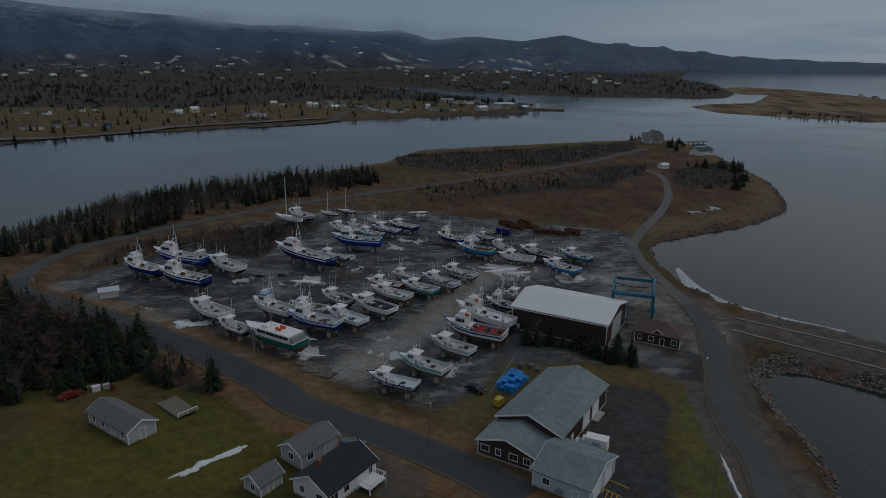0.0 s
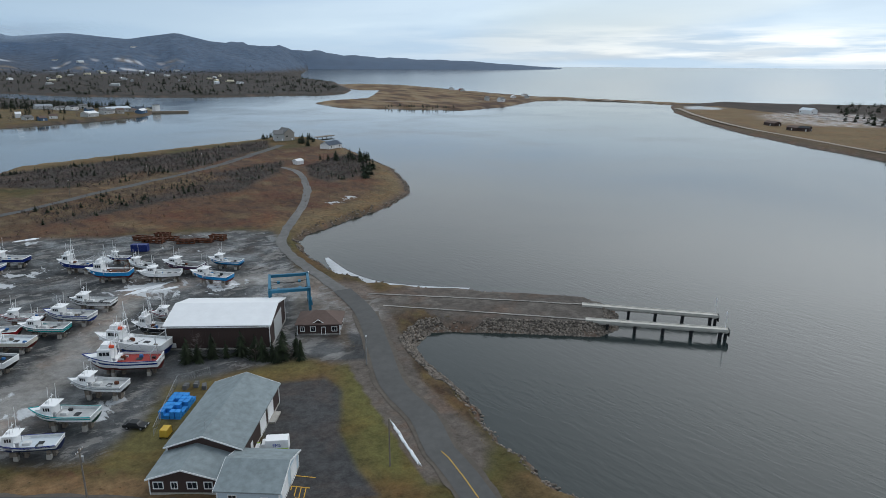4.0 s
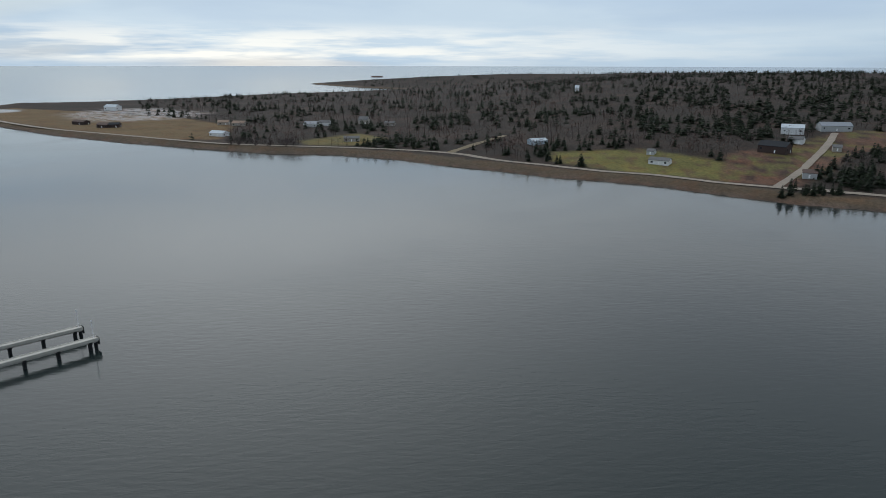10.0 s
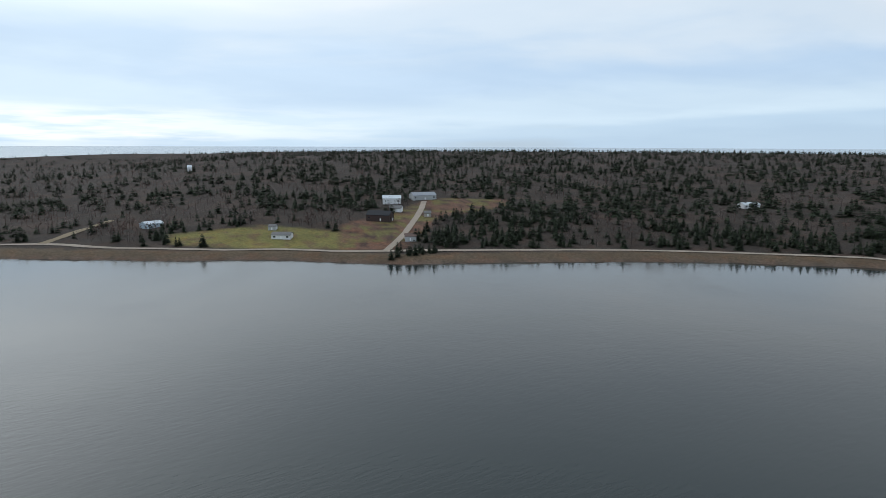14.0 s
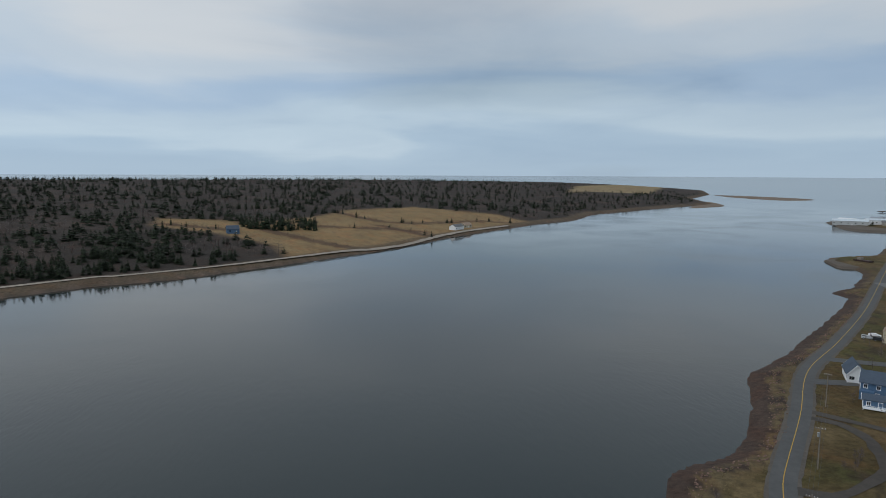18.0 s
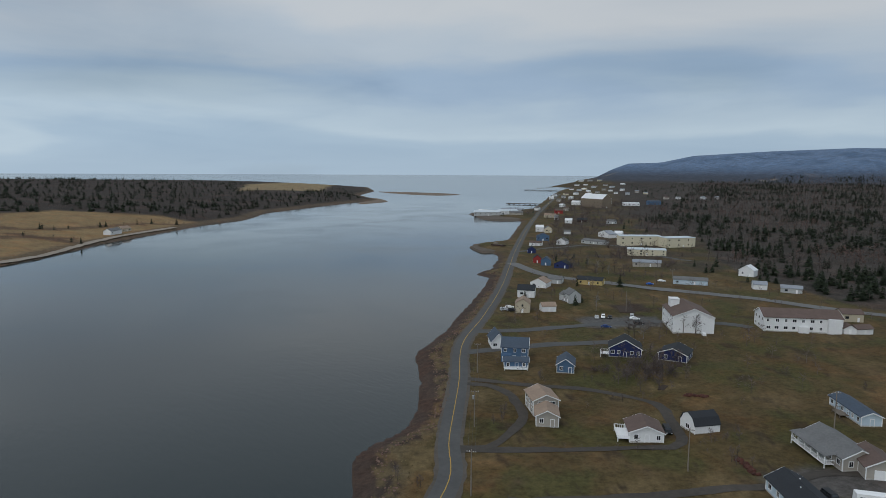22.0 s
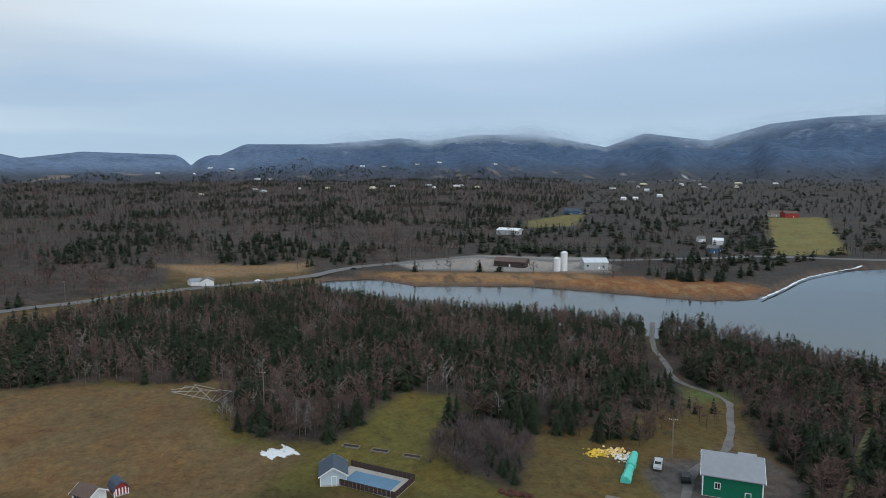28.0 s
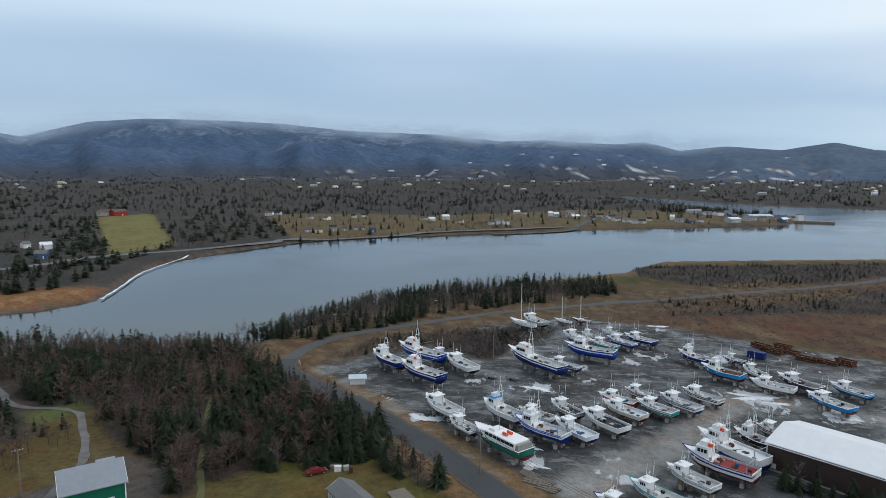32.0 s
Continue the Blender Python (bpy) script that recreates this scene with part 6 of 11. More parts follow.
HULLS = {"white": (0.80, 0.81, 0.81), "navy": (0.010, 0.028, 0.17), "blue": (0.010, 0.06, 0.42), "sky": (0.02, 0.25, 0.55), "teal": (0.01, 0.28, 0.29), "green": (0.01, 0.15, 0.11),
         "red": (0.30, 0.02, 0.025), "black": (0.015, 0.017, 0.02), "cream": (0.60, 0.57, 0.50), "grey": (0.33, 0.35, 0.36), "purple": (0.07, 0.04, 0.08), "maroon": (0.16, 0.02, 0.03),
         "pale_blue": (0.35, 0.55, 0.66)}
BOTTOMS = {"red": (0.22, 0.03, 0.025), "navy": (0.012, 0.03, 0.14), "black": (0.02, 0.02, 0.022), "green": (0.02, 0.10, 0.07), "blue": (0.012, 0.055, 0.34)}


def boat(x, y, rot, L, hull="white", bottom="red", style="lobster", deck_mat=None, roof="white", stripe=None, label="", lift=1.25, raft=False, rig=1, z=None, wl=0.42):
    """A fishing boat on blocks, bow along its own x; the origin is under the keel's middle."""
    g = level(x, y) if z is None else z
    rr = random.Random(int(abs(x * 31 + y * 17)))
    ob = thing("fishing_boat" if style != "sail" else "sailing_boat", x, y, rot, g + lift, label, "boat", "boats hauled out in the yard")
    B = min(5.6, 0.33 * L + 0.5) if style != "sail" else 0.27 * L
    D = {"lobster": 0.15 * L + 0.45, "trawler": 0.17 * L + 0.75, "tour": 0.16 * L + 0.5, "sail": 0.17 * L}[style]
    D = min(D, 4.0)
    n = 17
    st = []
    for i in range(n):
        s = i / (n - 1)
        full = 1 - max(0, (s - 0.45) / 0.55) ** 2.5
        b = B / 2 * (0.95 + 0.05 * min(1, s / 0.3)) * full
        if style == "sail":
            b = B / 2 * math.sin(math.pi * (0.16 + 0.84 * s)) ** 0.8
        top = D * (0.74 + 0.04 * (1 - s) ** 2 + 0.74 * max(0, s - 0.34) ** 1.8)
        keel = 0.02 + D * 0.62 * max(0, (s - 0.70) / 0.30) ** 2.0
        px = -L / 2 + L * s * 0.97
        chine = keel + (D * 0.74 - keel * 0.4) * wl
        rake = L * 0.045 * max(0, (s - 0.6) / 0.4) ** 1.5
        st.append((px, b, top, keel, min(chine, top - 0.3), rake))

    def side(lv, p, grow=0.0):
        px, b, top, keel, chine, rake = p
        if lv == "keel":
            return (px - rake * 0.6, 0.0, keel)
        if lv == "bilge":
            return (px - rake * 0.5, b * 0.62, keel + (chine - keel) * 0.40)
        flare = 0.80 + 0.20 * lv ** 0.8 if px > 0 else 0.93 + 0.07 * lv
        return (px + rake * lv, b * flare + (grow if b > 0.05 else 0), chine + (top - chine) * lv)

    def sheet(levels, grow=0.0):
        v, f = [side(lv, p, grow) for p in st for lv in levels], []
        w = len(levels)
        m = len(v)
        v += [(a, -c, d) for a, c, d in v]
        for i in range(n - 1):
            for j in range(w - 1):
                a = i * w + j
                f += [(a, a + w, a + w + 1, a + 1), (m + a + 1, m + a + w + 1, m + a + w, m + a)]
        f += [(j, j + 1, m + j + 1, m + j) for j in range(w - 1)]
        return MB().add(v, f)

    hm, bm_ = paint(hull, HULLS[hull]), paint("bottom_" + bottom, BOTTOMS[bottom])
    part("hull", sheet([0.0, 0.35, 0.7, 1.0]), hm, ob, shade=True)
    part("bottom", sheet(["keel", "bilge", 0.0], 0.0), bm_, ob, shade=True)
    part("boot_top", sheet([0.0, 0.07], 0.012), BLACKP if bottom != "black" else TRIM, ob, "thin painted waterline band")
    part("keel", MB().box(-L * 0.46, -0.1, -0.12, L * 0.22, 0.1, 0.4), bm_, ob)
    for s in (1, -1):
        line = [(p[0] + p[5], s * p[1], p[2]) for p in st]
        part("rub_rail", MB().sweep(line, 0.16, 0.13), TRIM if hull != "white" or not stripe else paint(stripe, HULLS[stripe]), ob)
    part("transom_rail", MB().box(st[0][0] - 0.06, -st[0][1], st[0][2] - 0.06, st[0][0] + 0.1, st[0][1], st[0][2] + 0.065), TRIM, ob)
    if stripe:
        part("stripe", sheet([0.48, 0.70], 0.02), paint(stripe, HULLS[stripe]), ob, shade=True)
    # deck sunk below the rail aft, flush forward
    dm = deck_mat or mat("deck_grey", (0.42, 0.43, 0.43), 0.8, grain=0.45, size=1.0)
    aft, fore = MB(), MB()
    split = 10 if style != "trawler" else 9
    for k, mb, drop in ((range(split + 1), aft, 0.62), (range(split, n), fore, 0.06)):
        rows = [st[i] for i in k]
        v = []
        for px, b, top, keel, chine, rake in rows:
            zd = top - drop if drop < 0.5 else st[0][2] - drop + 0.012 * (px + L / 2)
            v += [(px + rake * 0.9, -b * 0.965, zd), (px + rake * 0.9, b * 0.965, zd)]
        mb.add(v, [(2 * i, 2 * i + 2, 2 * i + 3, 2 * i + 1) for i in range(len(rows) - 1)])
    part("deck", aft, dm, ob)
    part("foredeck", fore, TRIM if hull != "cream" else CREAM, ob)
    za = st[0][2] - 0.62
    zt = st[split][2]
    inner = mat("bulwark_white", (0.60, 0.61, 0.61), 0.8, grain=0.3, size=1.0)
    for s in (1, -1):
        part("bulwark", MB().sweep([(p[0] + p[5] * 0.9, s * (p[1] * 0.96 - 0.02), (za + p[2]) / 2 + 0.05) for p in st[:split + 1]], 0.03, st[0][2] - za), inner, ob)
    part("bulkhead", MB().box(st[split][0] - 0.05, -st[split][1] * 0.96, za - 0.1, st[split][0] + 0.03, st[split][1] * 0.96, zt), TRIM, ob)
    cabin_paint = paint("cabin_" + roof, HULLS[roof]) if roof != "white" else TRIM

    def house_box(name, x0, x1, hw, z0, z1, front=0.35, inset=0.05):
        v = [(x0, -hw, z0), (x1, -hw, z0), (x1, hw, z0), (x0, hw, z0), (x0, -hw + inset, z1), (x1 - front, -hw + inset, z1), (x1 - front, hw - inset, z1), (x0, hw - inset, z1)]
        return part(name, MB().add(v, [(3, 2, 1, 0), (4, 5, 6, 7), (0, 1, 5, 4), (1, 2, 6, 5), (2, 3, 7, 6), (3, 0, 4, 7)]), TRIM, ob)

    def glazing(x0, x1, hw, z0, z1, front, k, low=0.42, high=0.84):
        """Side windows and a raked windscreen let into a deckhouse."""
        h = z1 - z0
        for s in (-1, 1):
            for i in range(k):
                a = x0 + 0.3 + i * (x1 - front - x0 - 0.5) / k
                b = a + (x1 - front - x0 - 0.5) / k - 0.16
                part("window", MB().box(a, s * hw - 0.05, z0 + h * low, b, s * hw + 0.03, z0 + h * high), GLASS, ob)
        for i in range(3):
            y0, y1 = -hw * 0.86 + i * hw * 0.58, -hw * 0.86 + i * hw * 0.58 + hw * 0.5
            xa, xb = x1 - front * low + 0.03, x1 - front * high + 0.03
            part("windscreen", MB().add([(xa, y0, z0 + h * low), (xa, y1, z0 + h * low), (xb, y1, z0 + h * high), (xb, y0, z0 + h * high)], [(0, 1, 2, 3)]), GLASS, ob)

    if style == "sail":
        house_box("coachroof", -L * 0.12, L * 0.22, B * 0.22, zt * 0.9, zt + 0.5)
        part("mast", MB().tube(L * 0.05, 0, zt * 0.8, zt + L * 1.15, 0.13, 0.09, 8), TRIM, ob)
        part("boom", MB().bar((L * 0.05, 0, zt + 1.3), (-L * 0.35, 0, zt + 1.2), 0.16, sides=6), STEEL, ob)
        part("spreader", MB().bar((L * 0.05, -0.7, zt + L * 0.62), (L * 0.05, 0.7, zt + L * 0.62), 0.06), STEEL, ob)
        for e in ((L * 0.48, 0, zt), (-L * 0.47, 0, zt), (L * 0.03, B * 0.45, zt), (L * 0.03, -B * 0.45, zt)):
            part("stay", MB().bar((L * 0.05, 0, zt + L * 1.12), e, 0.03, sides=3), STEEL, ob)
    elif style == "tour":
        c0, c1, hw = -L * 0.42, L * 0.20, B * 0.44
        house_box("saloon", c0, c1, hw, zt - 0.6, zt + 1.35, 0.5)
        glazing(c0, c1, hw, zt - 0.6, zt + 1.35, 0.5, 7, 0.5, 0.85)
        house_box("trunk_cabin", c1 - 0.2, c1 + L * 0.14, hw * 0.7, zt - 0.2, zt + 0.7, 0.5)
        house_box("wheelhouse", c1 - 3.4, c1 - 1.2, hw * 0.6, zt + 1.35, zt + 1.95, 0.3)
        part("awning", MB().box(c0 - 1.0, -hw * 0.9, zt - 0.6, c0 - 0.02, hw * 0.9, zt + 1.1, 0.1), mat("tarp", (0.30, 0.29, 0.27), 0.8), ob, "grey canvas stern awning")
        part("mast", MB().bar((c1 - 3.4, 0, zt + 1.6), (c1 - 3.4, 0, zt + 5.6), 0.12, sides=6).bar((c1 - 3.4, -0.7, zt + 4), (c1 - 3.4, 0.7, zt + 4), 0.06), STEEL, ob)
    else:
        big = style == "trawler"
        c0, c1 = L * 0.10, L * (0.30 if big else 0.29)
        hw, hh = B * 0.33, (2.5 if big else 1.75)
        house_box("trunk_cabin", c1 - 0.5, min(c1 + L * 0.13, L * 0.42), hw * 0.72, zt - 0.1, zt + 0.75, 0.7, 0.15)
        house_box("wheelhouse", c0, c1, hw, zt - 0.7, zt + hh, 0.55)
        glazing(c0, c1, hw, zt - 0.7, zt + hh, 0.55, 3, 0.60, 0.86)
        part("cabin_roof", MB().box(c0 - (0.9 if not big else 0.3), -hw * 1.02, zt + hh, c1 - 0.42, hw * 1.02, zt + hh + 0.13, 0.05), cabin_paint, ob)
        zr = zt + hh + 0.13
        if big:
            house_box("flying_bridge", c0 + 0.5, c1 - 0.9, hw * 0.66, zr, zr + 1.0, 0.25)
            m0 = c0 - 0.9
            tall = 5.5 + 0.22 * L
            for s in (-1, 1):
                part("mast_leg", MB().bar((m0 + 0.3, s * hw * 0.9, zt - 0.6), (m0, s * 0.3, zt + tall * 0.72), 0.2, sides=6), TRIM, ob)
            part("crosstree", MB().bar((m0 + 0.1, -1.2, zt + tall * 0.5), (m0 + 0.1, 1.2, zt + tall * 0.5), 0.13), TRIM, ob)
            part("topmast", MB().bar((m0, 0, zt + tall * 0.7), (m0, 0, zt + tall), 0.13, sides=6), TRIM, ob)
            part("boom", MB().bar((m0, 0, zt + 1.6), (-L * 0.32, 0, zt + 4.2), 0.15, sides=6), STEEL, ob)
            for e in ((L * 0.47, 0, st[-1][2]), (-L * 0.47, B * 0.4, st[0][2]), (-L * 0.47, -B * 0.4, st[0][2]), (-L * 0.32, 0, zt + 4.2)):
                part("stay", MB().bar((m0, 0, zt + tall * 0.9), e, 0.035, sides=3), STEEL, ob)
            part("winch", MB().prism([(0.5 * math.cos(i * 0.628), za + 0.5 + 0.5 * math.sin(i * 0.628)) for i in range(10)], -L * 0.04, -L * 0.04 + 0.9), RUST, ob)
            part("gallows", MB().bar((-L * 0.42, -B * 0.4, za), (-L * 0.42, -B * 0.4, za + 2.3), 0.15).bar((-L * 0.42, B * 0.4, za), (-L * 0.42, B * 0.4, za + 2.3), 0.15).bar((-L * 0.42, -B * 0.4, za + 2.3), (-L * 0.42, B * 0.4, za + 2.3), 0.15), STEEL if hull != "sky" else RUST, ob)
        for py, h in ((hw * 0.8, rr.uniform(3.2, 5.5)), (-hw * 0.8, rr.uniform(2.5, 4.5))):
            part("antenna", MB().bar((c0 + 0.4, py, zr), (c0 + 0.15, py, zr + h), 0.06, sides=4), TRIM, ob)
        if rig:
            part("mast", MB().bar((c0 + 0.5, 0, zr), (c0 + 0.35, 0, zr + 2.0), 0.13, sides=6).bar((c0 + 0.4, -0.6, zr + 1.4), (c0 + 0.4, 0.6, zr + 1.4), 0.08), TRIM, ob)
            part("radar", MB().tube(c0 + 1.3, 0, zr, zr + 0.32, 0.30, 0.26, 10), TRIM, ob, "white radar dome")
            part("lamp_bar", MB().box(c1 - 1.0, -0.5, zr, c1 - 0.85, 0.5, zr + 0.16), STEEL, ob)
        part("exhaust", MB().bar((c0 - 0.25, -hw * 0.7, za), (c0 - 0.25, -hw * 0.7, zr + 0.7), 0.14, sides=6), STEEL, ob)
        part("hauler", MB().box(c0 - 0.9, B * 0.30, za, c0 - 0.4, B * 0.38, za + 1.3).bar((c0 - 0.6, B * 0.34, za + 1.2), (c0 - 0.6, B * 0.52, za + 1.7), 0.1), STEEL, ob)
        part("engine_box", MB().box(c0 - 2.2, -0.55, za, c0 - 0.9, 0.55, za + 0.55, 0.06), inner, ob)
        part("hatch", MB().box(-L * 0.26, -0.6, za, -L * 0.18, 0.6, za + 0.16), BLACKP if dm is not BLACKP else STEEL, ob)
        for k in range(rr.choice((1, 2, 3))):
            cx, cy = -L * rr.uniform(0.02, 0.42), B * rr.uniform(-0.34, 0.34)
            cm = rr.choice((TIMBER, RUST, STEEL, paint("bin_blue", (0.03, 0.12, 0.30)), TIMBER, BLACKP))
            part("deck_box", MB().box(cx - 0.4, cy - 0.3, za, cx + 0.4, cy + 0.3, za + rr.uniform(0.3, 0.7), 0.04), cm, ob)
    if raft:
        for s in ((-1, 1) if style == "tour" else (1,)):
            zr2 = zt + (1.37 if style == "tour" else 2.65 if style == "trawler" else 1.9)
            px = -L * 0.15 if style == "tour" else L * 0.11
            part("life_raft", MB().prism([(s * 0.75 + 0.36 * math.cos(i * 0.628), zr2 + 0.36 + 0.36 * math.sin(i * 0.628)) for i in range(10)], px - 0.75, px + 0.75), ORANGE, ob, "orange life raft canister")
    # blocks and props under the hull
    cradle = thing("boat_cradle", x, y, rot, g - 0.05, "stack of concrete blocks and timber props under a boat", "boat stand", "cradles in the yard")
    for px in (-L * 0.36, L * 0.10):
        for s in (-1, 1):
            top_b = lift + 0.10 + D * 0.20
            part("block", MB().box(px - 0.4, s * B * 0.29 - 0.4, 0, px + 0.4, s * B * 0.29 + 0.4, top_b * 0.55, 0.02), CONCRETE, cradle)
            part("prop", MB().box(px - 0.28, s * B * 0.29 - 0.3, top_b * 0.55, px + 0.28, s * B * 0.29 + 0.3, top_b, 0.03), TIMBER, cradle)
    for px in (-L * 0.4, 0.0, L * 0.2):
        part("keel_block", MB().box(px - 0.3, -0.5, 0, px + 0.3, 0.5, lift - 0.07), TIMBER, cradle)
    return ob

# ---- the boatyard: boats ----
boat(-20.0, 150.5, 140, 18.2, label='long green-hulled boat with white upper works and orange rafts', hull='green', bottom='red', style='tour', raft=True)
boat(-30.7, 158.1, 138, 10.8, label='small white boat with a navy bottom', wl=0.66, hull='white', bottom='navy')
boat(-39.4, 172.0, 138, 15.2, label='white lobster boat with a grey working deck', hull='white', bottom='black')
boat(-22.1, 169.6, 141, 14.2, label='white longliner with a blue wheelhouse roof', hull='white', bottom='blue', style='trawler', roof='sky')
boat(-11.0, 159.6, 150, 15.6, label='tall white boat with a deep blue bottom', wl=0.66, hull='white', bottom='blue', stripe='blue', style='trawler', lift=1.6)
boat(-13.0, 171.1, 152, 10.8, label='white boat with a cluttered deck', hull='white', bottom='red')
boat(-5.4, 177.3, 134, 11.6, label='grey boat with a dark open deck', hull='grey', bottom='black', deck_mat=BLACKP)
boat(-2.8, 163.0, 136, 13.2, label='white open boat with a pale deck', hull='white', bottom='blue', deck_mat=R_PALE)
boat(4.6, 170.9, 135, 15.0, label='big white lobster boat with a dark deck', hull='white', bottom='black', deck_mat=BLACKP)
boat(10.2, 180.5, 140, 13.5, label='cream lobster boat with a pale deck', hull='cream', bottom='red', deck_mat=R_PALE)
boat(8.9, 189.9, 152, 11.7, label='dark red boat with a white cabin', hull='red', bottom='black')
boat(15.8, 196.6, 148, 10.8, label='white boat with a maroon bottom', hull='white', bottom='red', stripe='maroon')
boat(19.2, 185.5, 142, 12.4, label='teal lobster boat with a grey deck', hull='teal', bottom='black', stripe='white')
boat(26.0, 191.0, 136, 13.7, label='white and blue boat with a black band', hull='white', bottom='blue', stripe='navy')
boat(33.3, 199.4, 140, 13.1, label='white boat with black sheer bands', hull='white', bottom='black', stripe='black')
boat(34.2, 161.2, 133, 18.4, label='large white trawler with snow on its deck', hull='white', bottom='blue', style='trawler', deck_mat=R_WHITE, raft=True)
boat(29.9, 152.1, 146, 16.9, label='white and navy trawler with a red deck and orange raft', hull='white', bottom='red', style='trawler', stripe='navy', deck_mat=REDW, raft=True)
boat(22.6, 143.1, 137, 12.3, label='white lobster boat on tall props', hull='white', bottom='black', stripe='grey', lift=1.7)
boat(14.6, 133.8, 141, 12.7, label='white lobster boat with a teal bottom band', hull='white', bottom='green', stripe='teal', lift=1.5)
boat(7.3, 127.2, 149, 11.9, label='white lobster boat with a navy lower hull', wl=0.66, hull='white', bottom='navy', stripe='navy', deck_mat=R_PALE)
boat(41.4, 168.6, 136, 11.3, label='black-hulled dragger beside the hall', hull='black', bottom='black', style='trawler')
boat(47.8, 175.9, 140, 10.9, label='white boat with a maroon band', hull='white', bottom='red', stripe='maroon')
boat(37.1, 240.9, 133, 12.8, label='navy dragger with a white wheelhouse', hull='navy', bottom='black', style='trawler')
boat(43.5, 223.3, 144, 14.1, label='bright blue boat piled with rusty gear', hull='sky', bottom='red', style='trawler', deck_mat=RUST)
boat(51.2, 243.4, 140, 7.8, label='small dark blue boat among rusty scrap', hull='navy', bottom='red')
boat(56.7, 214.8, 151, 13.4, label='broad white boat with dark windows', hull='white', bottom='black')
boat(65.6, 219.9, 127, 14.9, label='purple boat under grey tarpaulins', hull='purple', bottom='red', deck_mat=R_GREY)
boat(69.2, 203.4, 127, 14.3, label='bright blue boat with a white cabin', hull='sky', bottom='red')
boat(79.1, 216.4, 131, 12.3, label="pale blue lobster boat at the yard's end", hull='sky', bottom='navy', stripe='white')
boat(54.7, 229.8, 115, 10.5, label='white boat with bare masts', hull='white', bottom='red')
boat(0.9, 234.5, 160, 18.9, label='royal blue trawler with white bands', hull='blue', bottom='blue', style='trawler', stripe='white', lift=1.7)
boat(6.1, 247.6, 144, 11.9, label='teal boat with a white cabin', hull='teal', bottom='black')
boat(1.0, 262.1, 141, 8.3, label='white boat with a low cabin', hull='white', bottom='red')
boat(-4.8, 257.0, 134, 13.3, label='white boat with a grey deck', hull='white', bottom='blue')
boat(9.8, 268.5, 148, 8.6, label='small white boat at the back of the yard', hull='white', bottom='black')
boat(12.4, 253.5, 140, 13.2, label='white boat with a blue lower hull', wl=0.66, hull='white', bottom='blue', stripe='blue')
boat(20.0, 260.2, 140, 13.8, label='navy lobster boat with a white cabin', hull='navy', bottom='black')
boat(-17.3, 217.4, 137, 26.8, label='navy and white trawler with a tall white mast', hull='navy', bottom='navy', style='trawler', stripe='white', raft=True, lift=1.5)
boat(-7.5, 217.9, 149, 12.2, label='white boat with a navy lower hull', wl=0.66, hull='white', bottom='navy', stripe='navy')
boat(-27.5, 277.7, 142, 14.7, label='white sailing boat with a tall bare mast', hull='white', bottom='black', style='sail', rig=0)
boat(-23.0, 282.5, 129, 15.7, label='grey workboat with a bare deck', hull='grey', bottom='black')
boat(-10.7, 287.6, 146, 9.1, label='small white sailing boat with its mast up', hull='white', bottom='red', style='sail', rig=0)
boat(-2.7, 290.4, 152, 9.1, label='dark red sailing boat with its mast up', hull='maroon', bottom='red', style='sail', rig=0)
boat(-42.4, 213.8, 134, 16.9, label='white lobster boat beside the thicket', hull='white', bottom='black')
boat(-50.9, 223.3, 137, 10.9, label='pale blue lobster boat with a white cabin', hull='sky', bottom='navy')
boat(-58.7, 221.8, 150, 21.8, label='bright blue trawler with a tall white wheelhouse', hull='blue', bottom='blue', style='trawler', stripe='white', raft=True, lift=1.6)
boat(-68.2, 213.0, 143, 17.1, label='navy dragger with grey upper works', hull='navy', bottom='black', style='trawler')
boat(-52.6, 199.7, 147, 19.2, label='navy and white boat with banded sides', hull='navy', bottom='navy', stripe='white', lift=1.6, raft=True, style='trawler')

# ---- the boatyard: buildings ----
house(57.5, 158.6, -37, 25.4, 19.0, 6.3, 2.2, BROWNW, R_WHITE, 'large dark brown metal boat hall with a white roof', category='hall', name='boat_hall', doors=0, wspace=60.0)
house(78.5, 147.7, -37, 11.1, 8.5, 2.9, 2.4, BROWNW, R_BROWN, 'small brown office with a hipped roof and white trim', category='office', name='yard_office', style='hip', wspace=2.4)
house(36.5, 93.0, -42, 10.1, 11.5, 3.2, 1.9, ICE, R_STATION, 'pale blue wing of the ambulance station with white bay doors', category='station', name='station_wing', wspace=5.0)
house(29.5, 103.4, -129, 12.0, 11.1, 3.0, 1.7, BROWNW, R_STATION, 'dark brown wing of the station with white windows', category='station', name='station_wing', wspace=2.7, doors=0)

# ---- houses near the road ----
house(-44.2, 116.1, -42, 13.0, 5.4, 2.5, 1.3, GREYW, R_GREY, 'light grey mobile home with a half-black roof', category='house')
house(-8.9, 104.8, 45, 8.3, 5.3, 2.6, 1.4, GREYW, R_GREY, 'long pale grey garage with a shingled roof', category='garage', name='garage')
house(-4.1, 95.7, 48, 11.5, 7.6, 2.8, 2.0, WHITE, R_BLACK, 'white bungalow with a black roof and brick chimney', chimney=True)
house(-16.0, 96.5, 48, 4.5, 3.9, 2.1, 1.3, GREYW, R_GREY, 'small weathered garden shed', category='shed', name='shed', wspace=9)
house(-72.9, 195.3, 21, 4.7, 4.0, 2.2, 0.6, WHITE, R_PALE, "small white hut at the yard's edge", category='shed', name='hut', wspace=9)

